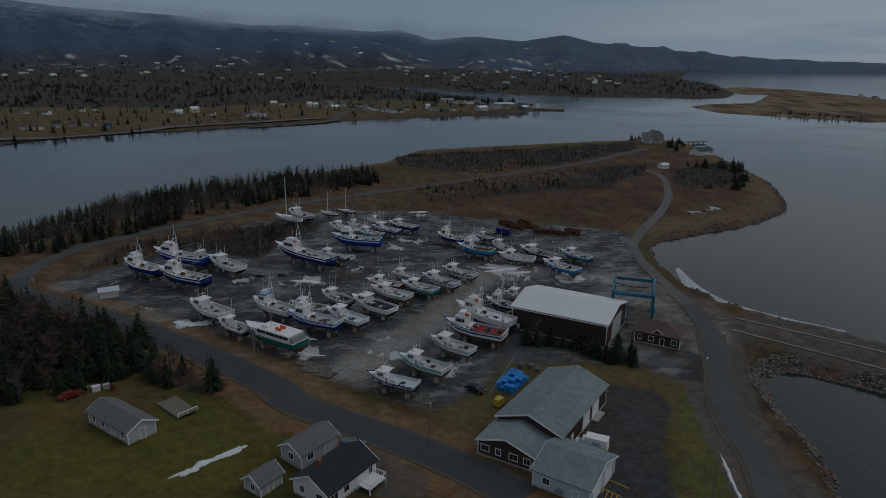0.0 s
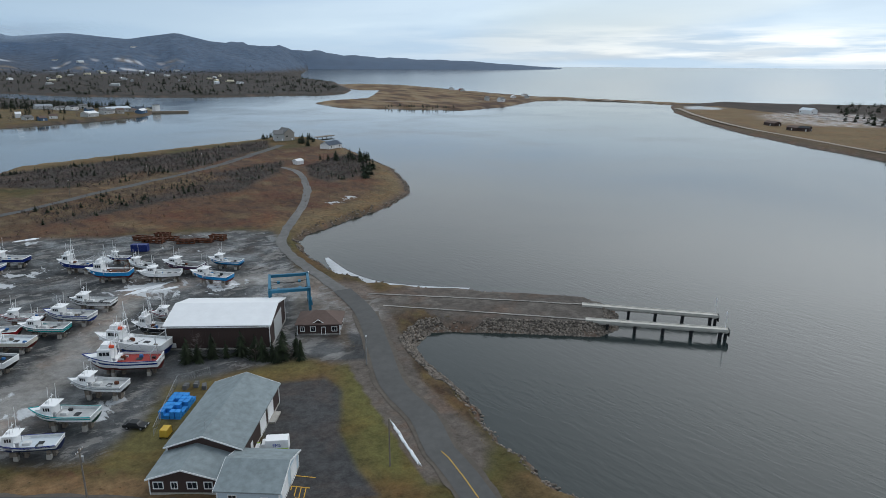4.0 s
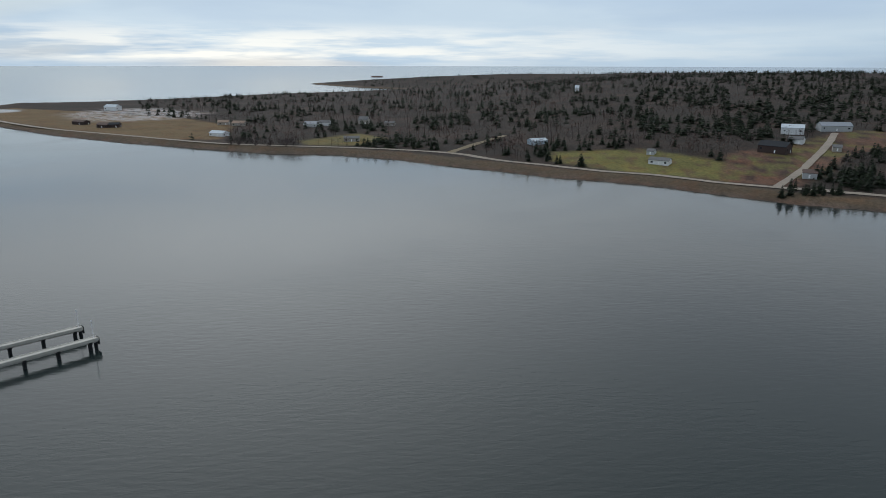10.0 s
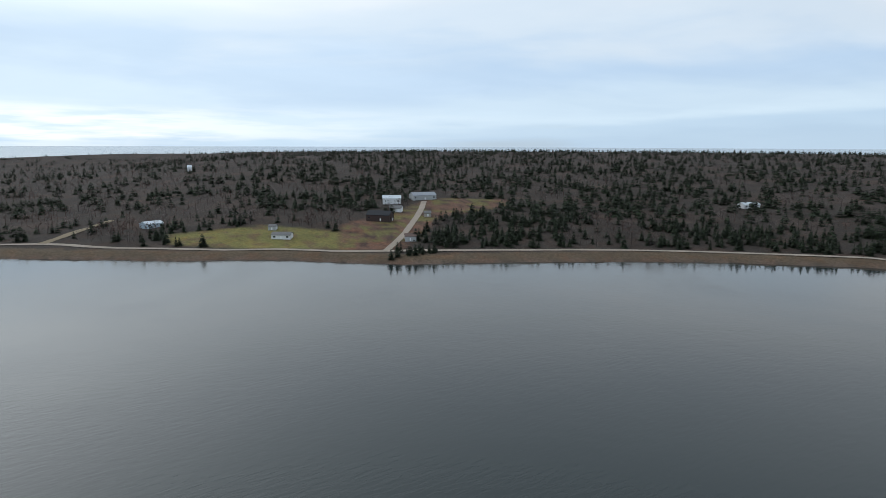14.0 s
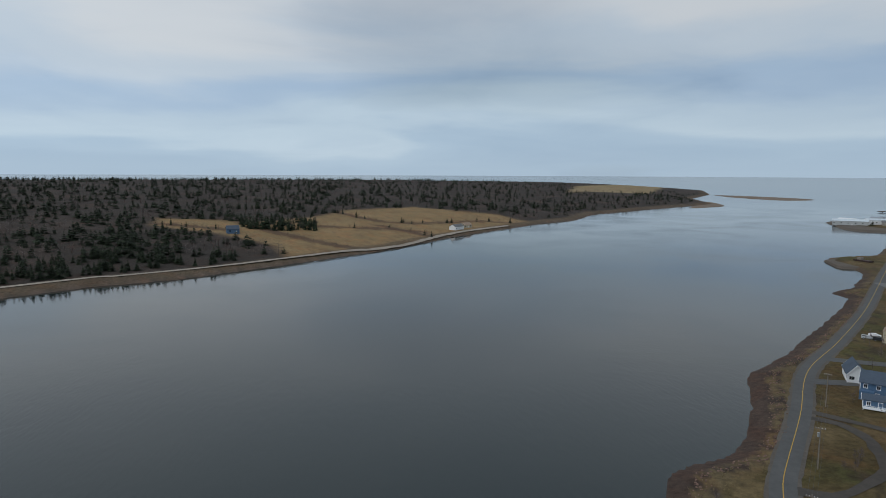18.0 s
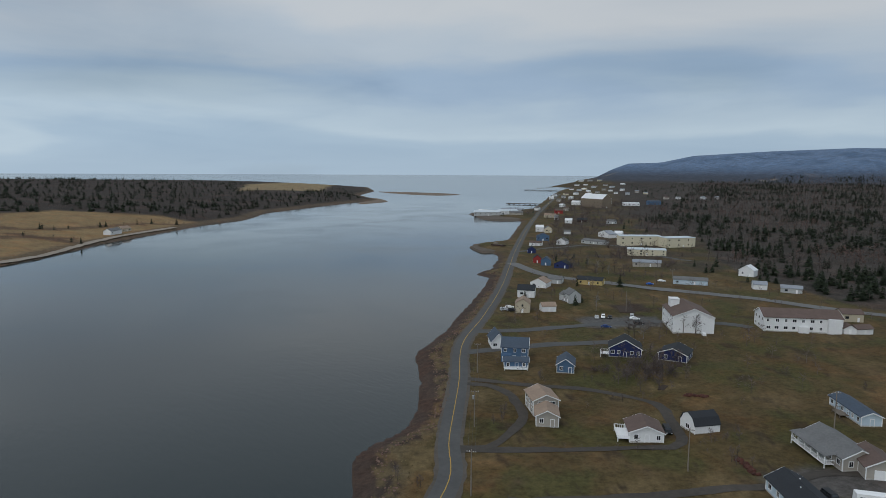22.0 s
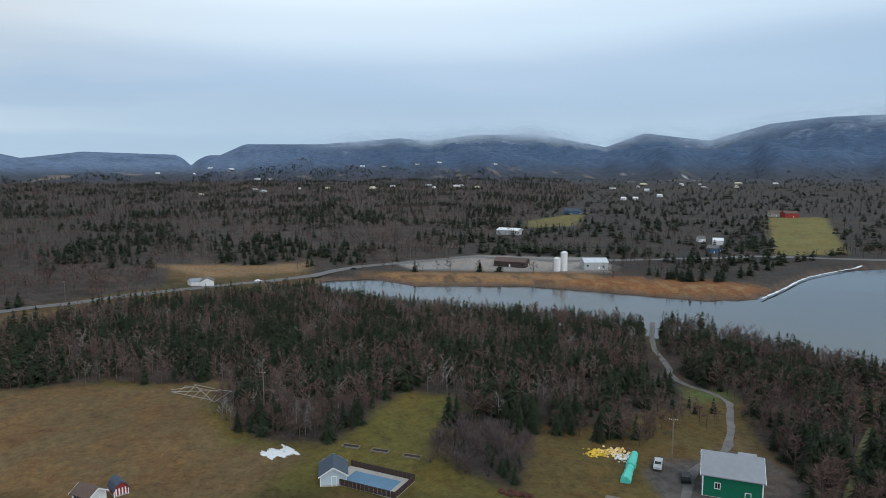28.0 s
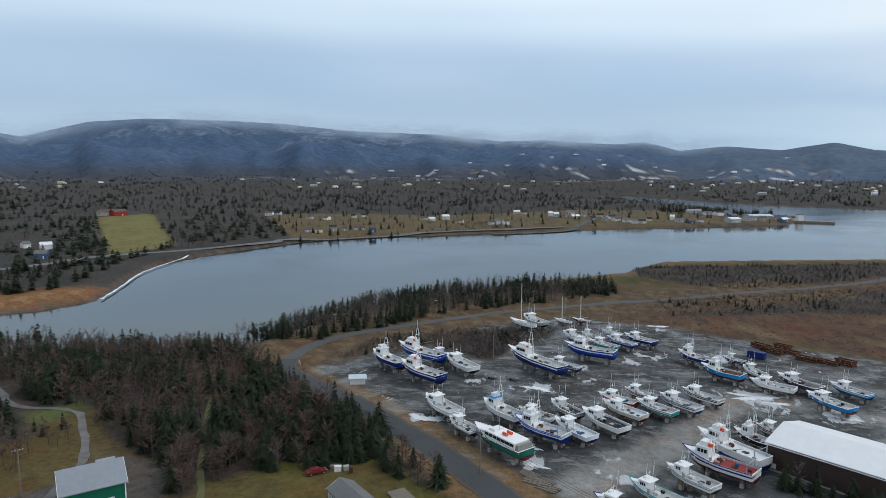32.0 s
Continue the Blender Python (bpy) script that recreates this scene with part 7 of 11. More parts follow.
# ---- the town ----
house(-171.3, -191.9, 57, 11.0, 5.2, 3.2, 3.0, WHITE, R_SLATE, 'white house with a dark slate roof', wspace=2.5)
house(-165.3, -174.6, 134, 9.7, 9.0, 5.2, 2.6, BLUEW, R_SLATE, 'two-storey slate blue house with a porch', rows=2)
house(-157.5, -165.9, 139, 8.5, 4.5, 2.6, 1.0, BLUEW, R_SLATE, 'slate blue front extension with a white railing', name='house_porch', category='porch')
house(-168.6, -152.2, 41, 9.0, 5.8, 3.0, 2.0, BLUEW, R_SLATE, 'small slate blue house with a low roof')
house(-128.8, -122.8, 47, 7.5, 6.1, 3.0, 1.5, TAUPE, R_TAN, 'taupe front part of a split house with a tan roof')
house(-134.5, -130.4, 60, 9.2, 7.4, 4.5, 1.6, TAUPE, R_TAN, 'taupe two-storey house with a tan shingled roof', rows=2)
house(-141.9, -100.2, 46, 8.6, 8.5, 2.7, 1.7, WHITE, R_BROWN, 'white cottage with a brown roof and a white deck')
house(-157.3, -93.5, 156, 7.4, 6.5, 2.3, 2.8, WHITE, R_BLACK, 'white barn with a black gambrel roof', style='gambrel', category='barn', name='barn', wspace=5)
house(-200.6, -151.6, 39, 9.5, 11.6, 3.4, 3.2, NAVYW, R_BLACK, 'navy blue house with white window trim', wspace=2.3)
house(-209.9, -136.0, 22, 10.0, 9.9, 2.7, 2.0, NAVYW, R_BLACK, 'navy blue garage house with a white door', wspace=4)
house(-199.4, -71.8, 48, 17.0, 5.3, 2.7, 1.1, ICE, R_SLATE, 'long pale blue mobile home with a slate roof')
house(-199.4, -56.6, 126, 4.1, 3.6, 1.4, 1.8, ICE, R_BLACK, 'small blue garden shed with a black gambrel roof', style='gambrel', category='shed', name='shed', wspace=9)
house(-164.4, -54.4, 40, 10.0, 6.8, 2.9, 1.8, TAUPE, R_BROWN, 'taupe garage wing with a white garage door', category='garage', name='garage', wspace=6)
house(-167.2, -62.9, 53, 16.4, 8.2, 3.0, 2.0, TAUPE, R_GREY, 'long taupe ranch house with a white porch')
house(-136.2, -57.7, 52, 13.5, 7.7, 2.9, 2.0, ICE, R_BLACK, 'pale blue house with a black shingle roof')
house(-134.0, -26.9, 24, 11.0, 5.5, 2.9, 2.1, TAUPE, R_TAN, 'grey-taupe house with a mottled brown roof and a brick chimney', chimney=True)
house(-131.7, -22.7, 56, 5.0, 3.8, 2.6, 1.6, TAUPE, R_TAN, 'front bay of the taupe house', name='house_bay', category='house', wspace=2.0)
house(-145.6, -18.0, 42, 5.0, 3.8, 2.1, 1.1, WHITE, R_BROWN, 'small white shed with a pink-brown roof', category='shed', name='shed', wspace=2.5)
house(-135.2, 30.5, -13, 6.5, 5.5, 2.4, 1.7, ICE, R_SLATE, 'pale blue pool house with a slate roof', category='pool house', name='pool_house', wspace=3)
house(-98.6, 108.1, 46, 11.4, 10.5, 4.9, 2.9, GREENW, R_METAL, 'green metal workshop with a grey metal roof', category='workshop', name='workshop', wspace=5.5)
house(-256.6, -161.3, 45, 24.0, 16.6, 7.2, 3.4, WHITE, R_BROWN, 'tall white three-storey building with a brown roof', blank=('+x',), category='apartment house', name='apartment_house', rows=3, wspace=3.6)
house(-290.2, -129.5, 134, 31.2, 13.0, 6.2, 2.6, WHITE, R_BROWN, 'long white two-storey building with a brown roof', category='apartment house', name='apartment_house', rows=2, wspace=3.4)
house(-299.0, -112.8, 43, 5.0, 5.0, 2.4, 1.6, WHITE, R_BROWN, 'small white shed beside the long building', category='shed', name='shed', near=False)
house(-303.6, -109.6, 153, 7.7, 5.0, 2.4, 1.3, WHITE, R_BROWN, 'small white garage beside the long building', category='garage', name='garage', near=False)
house(-326.1, -122.9, 133, 9.0, 8.0, 3.6, 1.6, TAN, R_BROWN, 'beige store building with a low roof', near=False)
house(-314.7, -265.6, 117, 16.1, 9.0, 3.0, 1.6, YELLOWW, R_BLACK, 'yellow bungalow with a black roof', near=False, group='houses of the town')
house(-359.0, -224.8, 122, 19.7, 8.0, 2.8, 1.4, ICE, R_GREY, 'grey-blue bungalow beside the highway', near=False, group='houses of the town')
house(-457.7, -328.2, 129, 30.4, 14.0, 4.8, 0.6, CREAM, R_PALE, 'cream school wing with a pale flat roof', near=False, group='houses of the town', style='flat', rows=2, name='school_wing', category='school')
house(-512.6, -376.3, 143, 38.0, 14.0, 8.5, 0.6, CREAM, R_PALE, 'long cream school block with a pale flat roof', near=False, group='houses of the town', style='flat', rows=2, name='school_block', category='school')
house(-527.9, -346.3, 157, 29.0, 14.0, 8.5, 0.6, CREAM, R_PALE, 'cream school end block with a pale flat roof', near=False, group='houses of the town', style='flat', rows=2, name='school_block', category='school')
house(-402.8, -288.1, 128, 19.7, 8.0, 3.0, 1.5, TAUPE, R_METAL, 'low grey building with a metal roof', near=False, group='houses of the town')
house(-284.6, -279.2, 27, 10.0, 10.2, 3.2, 2.6, WHITE, R_TAN, 'white house with a pale tan roof', near=False, group='houses of the town')
house(-254.3, -260.3, 131, 9.5, 8.0, 4.2, 2.4, WHITE, R_BLACK, 'white house with a black roof and dormers', near=False, group='houses of the town')
house(-225.6, -233.3, 43, 9.0, 7.1, 4.8, 2.2, TAN, R_TAN, 'tan two-storey house with a tan roof', near=False, group='houses of the town', rows=2)
house(-236.6, -226.7, 149, 7.1, 6.0, 2.7, 1.5, WHITE, R_TAN, 'white double garage with a tan roof', near=False, group='houses of the town', name='garage', category='garage')
house(-263.0, -234.3, 63, 9.0, 6.6, 4.4, 2.5, GREYW, R_GREY, 'grey gabled house with a grey roof', near=False, group='houses of the town')
house(-264.5, -237.9, 87, 7.5, 7.0, 3.4, 1.6, GREYW, R_GREY, 'grey side wing of a gabled house', near=False, group='houses of the town')
house(-300.8, -282.0, 118, 8.6, 7.0, 2.8, 1.6, GREYW, R_GREY, 'small grey bungalow with a shingled roof', near=False, group='houses of the town')
house(-358.8, -356.3, 47, 8.0, 6.2, 3.6, 2.6, REDW, R_BLACK, 'dark red house with white trim', near=False, group='houses of the town')
house(-355.4, -343.5, 40, 8.0, 7.3, 3.6, 2.6, BLUEW, R_SLATE, 'slate blue house with white trim', near=False, group='houses of the town')
house(-353.0, -323.8, 19, 8.0, 10.9, 2.8, 2.6, NAVYW, R_BLACK, 'navy house with a white front', near=False, group='houses of the town')
house(-399.0, -403.3, 47, 8.0, 6.9, 3.2, 2.6, NAVYW, R_BLACK, 'navy cottage by the shore road', near=False, group='houses of the town')
house(-441.5, -440.4, 124, 12.1, 7.0, 2.8, 1.4, WHITE, R_BROWN, 'white bungalow with a red-brown roof', near=False, group='houses of the town')
house(-467.4, -430.6, 20, 8.0, 9.6, 3.4, 2.6, WHITE, R_GREY, 'white gabled house with a grey roof', near=False, group='houses of the town')
house(-480.7, -470.0, 46, 9.0, 12.8, 4.8, 2.6, BLUEW, R_SLATE, 'blue-grey two-storey house with a slate roof', near=False, group='houses of the town')
house(-550.6, -530.2, 52, 9.0, 8.7, 5.0, 2.5, CREAM, R_GREY, 'pale yellow two-storey house with a grey roof', near=False, group='houses of the town')
house(-552.7, -546.0, 139, 8.8, 9.0, 5.0, 2.5, WHITE, R_WHITE, 'white house with a snowy roof', near=False, group='houses of the town')
house(-552.7, -502.2, 133, 7.7, 8.0, 3.0, 1.4, WHITE, R_GREY, 'small white house on the slope', near=False, group='houses of the town')
house(-493.6, -412.7, 93, 25.9, 9.0, 3.0, 1.4, GREYW, R_GREY, 'long grey bungalow with a shingled roof', near=False, group='houses of the town')
house(-552.7, -445.7, -23, 9.0, 24.7, 4.0, 3.0, WHITE, R_METAL, 'white house with a metal roof', near=False, group='houses of the town')
house(-567.1, -442.3, 118, 8.1, 9.0, 3.4, 2.4, WHITE, R_WHITE, 'white house by the wood', near=False, group='houses of the town')
house(-1009.0, -844.8, 78, 67.2, 22.0, 17.0, 9.0, STONE, R_WHITE, 'tall sandstone church with a pale roof', near=False, group='houses of the town', name='church', category='church')
house(-1129.0, -916.4, 115, 20.5, 12.0, 7.0, 2.0, WHITE, R_WHITE, 'white hall beside the church', near=False, group='houses of the town')
house(-697.3, -811.3, 102, 28.9, 14.0, 6.0, 2.0, GREYW, R_WHITE, 'white-roofed fish shed on the wharf', near=False, group='houses of the town')
house(-731.8, -798.1, 156, 32.6, 14.0, 6.0, 2.0, WHITE, R_PALE, 'long white fish plant on the wharf', near=False, group='houses of the town')
house(-1109.4, -837.9, 141, 32.8, 14.0, 5.0, 2.0, WHITE, R_WHITE, 'long white store building', near=False, group='houses of the town')
house(-1186.7, -838.3, 136, 27.3, 16.0, 7.0, 2.0, BLUEW, R_SLATE, 'blue warehouse far along the shore', near=False, group='houses of the town')
house(-1058.6, -938.7, 114, 17.9, 12.0, 7.0, 2.0, WHITE, R_WHITE, 'white house near the church', near=False, group='houses of the town')
house(-736.2, -705.3, 121, 17.2, 10.0, 4.0, 2.0, TAN, R_TAN, 'tan house near the wharf', near=False, group='houses of the town')
house(-669.9, -607.2, 137, 9.4, 9.0, 4.0, 2.4, WHITE, R_WHITE, 'white house among bare trees', near=False, group='houses of the town')
house(-698.4, -607.7, 122, 12.9, 9.0, 3.4, 2.0, BROWNW, R_BLACK, 'dark house among bare trees', near=False, group='houses of the town')
house(-702.4, -560.1, 111, 11.3, 9.0, 3.4, 2.0, GREYW, R_GREY, 'grey house on the rise', near=False, group='houses of the town')
house(-805.7, -752.7, 141, 13.4, 10.0, 5.0, 2.4, REDW, R_BROWN, 'red-roofed building near the wharf', near=False, group='houses of the town')
house(-415.2, -218.5, 11, 8.0, 9.4, 4.0, 3.0, WHITE, R_WHITE, 'white house beside the wood', near=False, group='houses of the town')
house(-373.6, -189.4, 126, 7.4, 7.0, 2.8, 1.5, WHITE, R_METAL, 'small white bungalow beside the highway', near=False, group='houses of the town')
house(-378.6, -173.4, 116, 10.9, 7.0, 2.8, 1.2, GREYW, R_METAL, 'long grey bungalow beside the highway', near=False, group='houses of the town')
house(-1250.8, -1195.2, 142, 10.6, 10.0, 4.5, 2.2, WHITE, R_WHITE, 'white house far along the harbour shore', near=False, group='houses of the harbour')
house(-1409.0, -1333.5, 150, 12.2, 10.0, 4.5, 2.2, WHITE, R_METAL, 'white house far along the harbour shore', near=False, group='houses of the harbour')
house(-1164.2, -1088.0, 127, 9.7, 10.0, 4.5, 2.2, TAUPE, R_GREY, 'taupe house far along the harbour shore', near=False, group='houses of the harbour')
house(-1329.4, -1225.7, 129, 10.9, 10.0, 4.5, 2.2, GREYW, R_GREY, 'grey house far along the harbour shore', near=False, group='houses of the harbour')
house(-1506.7, -1379.0, 164, 14.5, 10.0, 4.5, 2.2, CREAM, R_BROWN, 'cream house far along the harbour shore', near=False, group='houses of the harbour')
house(-1283.9, -1157.7, 115, 10.9, 10.0, 4.5, 2.2, GREYW, R_WHITE, 'grey house far along the harbour shore', near=False, group='houses of the harbour')
house(-1554.8, -1381.6, 99, 14.9, 10.0, 4.5, 2.2, WHITE, R_METAL, 'white house far along the harbour shore', near=False, group='houses of the harbour')
house(-1852.1, -1629.8, 100, 17.4, 10.0, 4.5, 2.2, GREYW, R_METAL, 'grey house far along the harbour shore', near=False, group='houses of the harbour')
house(-1979.1, -1716.4, 83, 23.4, 10.0, 4.5, 2.2, CREAM, R_WHITE, 'cream house far along the harbour shore', near=False, group='houses of the harbour')
house(-1751.5, -1500.9, 120, 14.1, 10.0, 4.5, 2.2, WHITE, R_WHITE, 'white house far along the harbour shore', near=False, group='houses of the harbour')
house(-2129.3, -1798.3, 104, 18.6, 10.0, 4.5, 2.2, GREYW, R_METAL, 'grey house far along the harbour shore', near=False, group='houses of the harbour')
house(-1665.4, -1389.2, 132, 13.0, 10.0, 4.5, 2.2, TAUPE, R_GREY, 'taupe house far along the harbour shore', near=False, group='houses of the harbour')
house(-1882.4, -1541.1, 137, 14.7, 10.0, 4.5, 2.2, TAUPE, R_GREY, 'taupe house far along the harbour shore', near=False, group='houses of the harbour')
house(-1796.7, -1442.4, 133, 13.8, 10.0, 4.5, 2.2, WHITE, R_GREY, 'white house far along the harbour shore', near=False, group='houses of the harbour')
house(-1621.7, -1281.1, 130, 12.3, 10.0, 4.5, 2.2, WHITE, R_GREY, 'white house far along the harbour shore', near=False, group='houses of the harbour')
house(-1825.8, -1416.2, 117, 14.0, 10.0, 4.5, 2.2, WHITE, R_METAL, 'white house far along the harbour shore', near=False, group='houses of the harbour')
house(-1568.2, -1197.0, 138, 11.9, 10.0, 4.5, 2.2, GREYW, R_METAL, 'grey house far along the harbour shore', near=False, group='houses of the harbour')
house(-1718.4, -1276.5, 129, 12.7, 10.0, 4.5, 2.2, TAUPE, R_METAL, 'taupe house far along the harbour shore', near=False, group='houses of the harbour')
house(-1653.9, -1197.3, 138, 12.3, 10.0, 4.5, 2.2, CREAM, R_METAL, 'cream house far along the harbour shore', near=False, group='houses of the harbour')
house(-1966.3, -1770.9, 135, 16.0, 10.0, 4.5, 2.2, WHITE, R_BROWN, 'white house far along the harbour shore', near=False, group='houses of the harbour')
house(-2330.2, -2066.2, 101, 21.7, 10.0, 4.5, 2.2, WHITE, R_GREY, 'white house far along the harbour shore', near=False, group='houses of the harbour')
house(-2463.7, -2156.7, 79, 32.0, 10.0, 4.5, 2.2, WHITE, R_METAL, 'white house far along the harbour shore', near=False, group='houses of the harbour')
house(-2345.2, -2026.8, 108, 20.2, 10.0, 4.5, 2.2, WHITE, R_BROWN, 'white house far along the harbour shore', near=False, group='houses of the harbour')
house(-2446.3, -2087.7, 165, 23.4, 10.0, 4.5, 2.2, TAUPE, R_METAL, 'taupe house far along the harbour shore', near=False, group='houses of the harbour')
house(-2209.3, -1859.4, 163, 20.5, 10.0, 4.5, 2.2, TAUPE, R_BROWN, 'taupe house far along the harbour shore', near=False, group='houses of the harbour')
house(-2448.1, -2031.6, 162, 22.4, 10.0, 4.5, 2.2, CREAM, R_METAL, 'cream house far along the harbour shore', near=False, group='houses of the harbour')
house(-2238.0, -1824.8, 156, 19.3, 10.0, 4.5, 2.2, GREYW, R_BROWN, 'grey house far along the harbour shore', near=False, group='houses of the harbour')
house(-2104.5, -1682.6, -178, 26.9, 10.0, 4.5, 2.2, GREYW, R_METAL, 'grey house far along the harbour shore', near=False, group='houses of the harbour')
house(-2299.7, -1782.4, 97, 20.1, 10.0, 4.5, 2.2, GREYW, R_WHITE, 'grey house far along the harbour shore', near=False, group='houses of the harbour')
house(-855.1, -851.3, 114, 7.8, 10.0, 4.5, 2.2, WHITE, R_GREY, 'white house far along the harbour shore', near=False, group='houses of the harbour')
house(-975.2, -901.9, 101, 9.4, 10.0, 4.5, 2.2, WHITE, R_WHITE, 'white house far along the harbour shore', near=False, group='houses of the harbour')
house(-877.8, -801.5, 114, 7.6, 10.0, 4.5, 2.2, TAUPE, R_BROWN, 'taupe house far along the harbour shore', near=False, group='houses of the harbour')
house(-710.5, -668.0, 138, 5.9, 10.0, 4.5, 2.2, GREYW, R_GREY, 'grey house far along the harbour shore', near=False, group='houses of the harbour')
house(-1532.9, -1308.3, 116, 12.5, 10.0, 4.5, 2.2, TAUPE, R_WHITE, 'taupe house far along the harbour shore', near=False, group='houses of the harbour')
house(-1442.6, -982.4, 153, 11.6, 10.0, 4.5, 2.2, TAUPE, R_BROWN, 'taupe house far along the harbour shore', near=False, group='houses of the harbour')
house(-1465.7, -962.4, 147, 11.1, 10.0, 4.5, 2.2, WHITE, R_GREY, 'white house far along the harbour shore', near=False, group='houses of the harbour')
house(-1513.6, -924.2, 149, 11.5, 10.0, 4.5, 2.2, WHITE, R_METAL, 'white house far along the harbour shore', near=False, group='houses of the harbour')
house(-1538.1, -901.4, 111, 10.2, 10.0, 4.5, 2.2, TAUPE, R_METAL, 'taupe house far along the harbour shore', near=False, group='houses of the harbour')

# ---- across the water ----
house(432.9, -183.4, -129, 13.6, 8.0, 2.8, 1.6, WHITE, R_GREY, 'white bungalow on a lawn by the shore', near=False, group='houses across the water')
house(532.3, -119.9, -72, 14.2, 9.0, 3.0, 1.6, ICE, R_PALE, 'pale house among the spruce', near=False, group='houses across the water')
house(441.1, -269.2, -145, 19.5, 10.0, 4.6, 3.0, BROWNW, R_BLACK, 'dark brown house with long verandas', near=False, group='houses across the water')
house(504.7, -320.7, -121, 16.4, 12.0, 5.0, 2.4, WHITE, R_PALE, 'long white house with a pale roof', near=False, group='houses across the water')
house(506.9, -356.9, -104, 23.2, 12.0, 4.0, 2.6, GREYW, R_METAL, 'long grey house with a blue-grey roof', near=False, group='houses across the water')
house(464.4, -299.4, -135, 10.2, 8.0, 3.0, 2.0, WHITE, R_GREY, 'white house beside the drive', near=False, group='houses across the water')
house(369.6, -249.8, -121, 7.7, 8.0, 3.0, 1.6, GREYW, R_BROWN, 'grey cottage by the shore track', near=False, group='houses across the water')
house(433.5, -309.9, -121, 5.5, 7.0, 2.6, 1.5, TAUPE, R_GREY, 'small taupe shed in the clearing', near=False, group='houses across the water')
house(297.3, -561.7, -107, 17.6, 9.0, 3.0, 1.6, WHITE, R_PALE, 'white bungalow in the wood', near=False, group='houses across the water')
house(462.9, -189.0, -130, 5.3, 6.0, 2.4, 1.4, GREYW, R_GREY, 'grey shed on the lawn', near=False, group='houses across the water')
house(726.7, 1.1, -95, 11.1, 9.0, 3.0, 1.8, TAUPE, R_GREY, 'low house among bare trees', near=False, group='houses across the water')
house(651.4, 165.8, -119, 17.1, 9.0, 3.0, 2.0, WHITE, R_PALE, 'white house on the shore lawn', near=False, group='houses across the water')
house(726.3, 85.8, -103, 15.1, 10.0, 3.4, 2.0, WHITE, R_METAL, 'white house in the wood', near=False, group='houses across the water')
house(740.4, 72.8, -93, 11.5, 10.0, 3.4, 2.0, WHITE, R_GREY, 'pale house in the wood', near=False, group='houses across the water')
house(753.5, 30.4, -102, 10.5, 11.0, 5.0, 3.0, TAUPE, R_GREY, 'tall grey house in the wood', near=False, group='houses across the water')
house(598.6, 35.7, -89, 13.8, 9.0, 3.0, 1.6, TAUPE, R_GREY, 'low grey house on a lawn', near=False, group='houses across the water')
house(785.4, 353.0, -120, 19.3, 9.0, 3.2, 1.8, BROWNW, R_BROWN, 'brown cottage on the flat', near=False, group='houses across the water')
house(747.3, 311.3, -112, 14.4, 9.0, 3.2, 1.8, BROWNW, R_BROWN, 'dark brown cottage on the flat', near=False, group='houses across the water')
house(744.5, 299.6, -87, 10.7, 9.0, 3.2, 1.8, BROWNW, R_BLACK, 'black-roofed cottage on the flat', near=False, group='houses across the water')
house(757.3, 186.7, -87, 11.9, 10.0, 3.0, 2.0, TAUPE, R_TAN, "tan cottage at the wood's edge", near=False, group='houses across the water')
house(748.2, 167.2, -105, 14.5, 10.0, 3.0, 2.0, TAUPE, R_TAN, "taupe cottage at the wood's edge", near=False, group='houses across the water')
house(997.0, 400.8, -112, 20.8, 12.0, 5.0, 3.0, WHITE, R_PALE, 'white house on the sand bar', near=False, group='houses across the water')
house(3231.9, 62.1, -77, 52.1, 24.0, 9.0, 6.0, REDW, R_BROWN, 'red barn-like house on the headland', near=False, group='houses across the water')
house(964.2, -272.8, -107, 5.8, 12.0, 5.0, 3.0, WHITE, R_PALE, 'white house far in the wood', near=False, group='houses across the water')
house(-135.0, -773.1, -132, 19.3, 9.0, 4.0, 2.6, WHITE, R_GREY, 'white farmhouse by the shore', near=False, group='houses across the water')
house(-150.9, -799.8, -142, 13.9, 9.0, 3.4, 2.4, TAN, R_TAN, 'tan barn by the shore', near=False, group='houses across the water')
house(105.8, -649.6, -164, 11.4, 10.0, 4.0, 3.0, BLUEW, R_SLATE, 'blue-grey farmhouse in the fields', near=False, group='houses across the water')
house(-601.4, 328.0, 36, 24.4, 14.0, 4.5, 2.0, GREYW, R_WHITE, 'long building with a white roof in the wood', near=False, group='houses across the water')
house(-820.5, 553.8, 33, 24.1, 14.0, 5.0, 3.0, BLUEW, R_SLATE, 'blue house above a field', near=False, group='houses across the water')
house(-417.7, 229.7, 45, 23.6, 12.0, 3.8, 2.2, BROWNW, R_BROWN, 'low store with a brown roof beside the highway', near=False, group='houses across the water')
house(-382.6, 276.9, 68, 16.8, 14.0, 5.0, 2.4, GREYW, R_PALE, 'workshop with a pale blue roof', near=False, group='houses across the water')
house(-417.4, 423.9, 25, 9.1, 9.0, 4.0, 2.4, BLUEW, R_GREY, 'blue-grey house beside the highway', near=False, group='houses across the water')
house(-458.1, 469.5, 50, 8.9, 10.0, 4.0, 2.0, WHITE, R_WHITE, 'white garage beside the highway', near=False, group='houses across the water')
house(-479.6, 470.0, 62, 5.9, 9.0, 3.4, 2.0, WHITE, R_GREY, 'small white house behind the highway', near=False, group='houses across the water')
house(-672.3, 793.2, 47, 17.1, 14.0, 5.0, 3.0, TAUPE, R_BROWN, 'house on top of the field', near=False, group='houses across the water')
house(-654.1, 800.1, 70, 19.6, 14.0, 6.0, 3.0, REDW, R_BROWN, 'red house on top of the field', near=False, group='houses across the water')
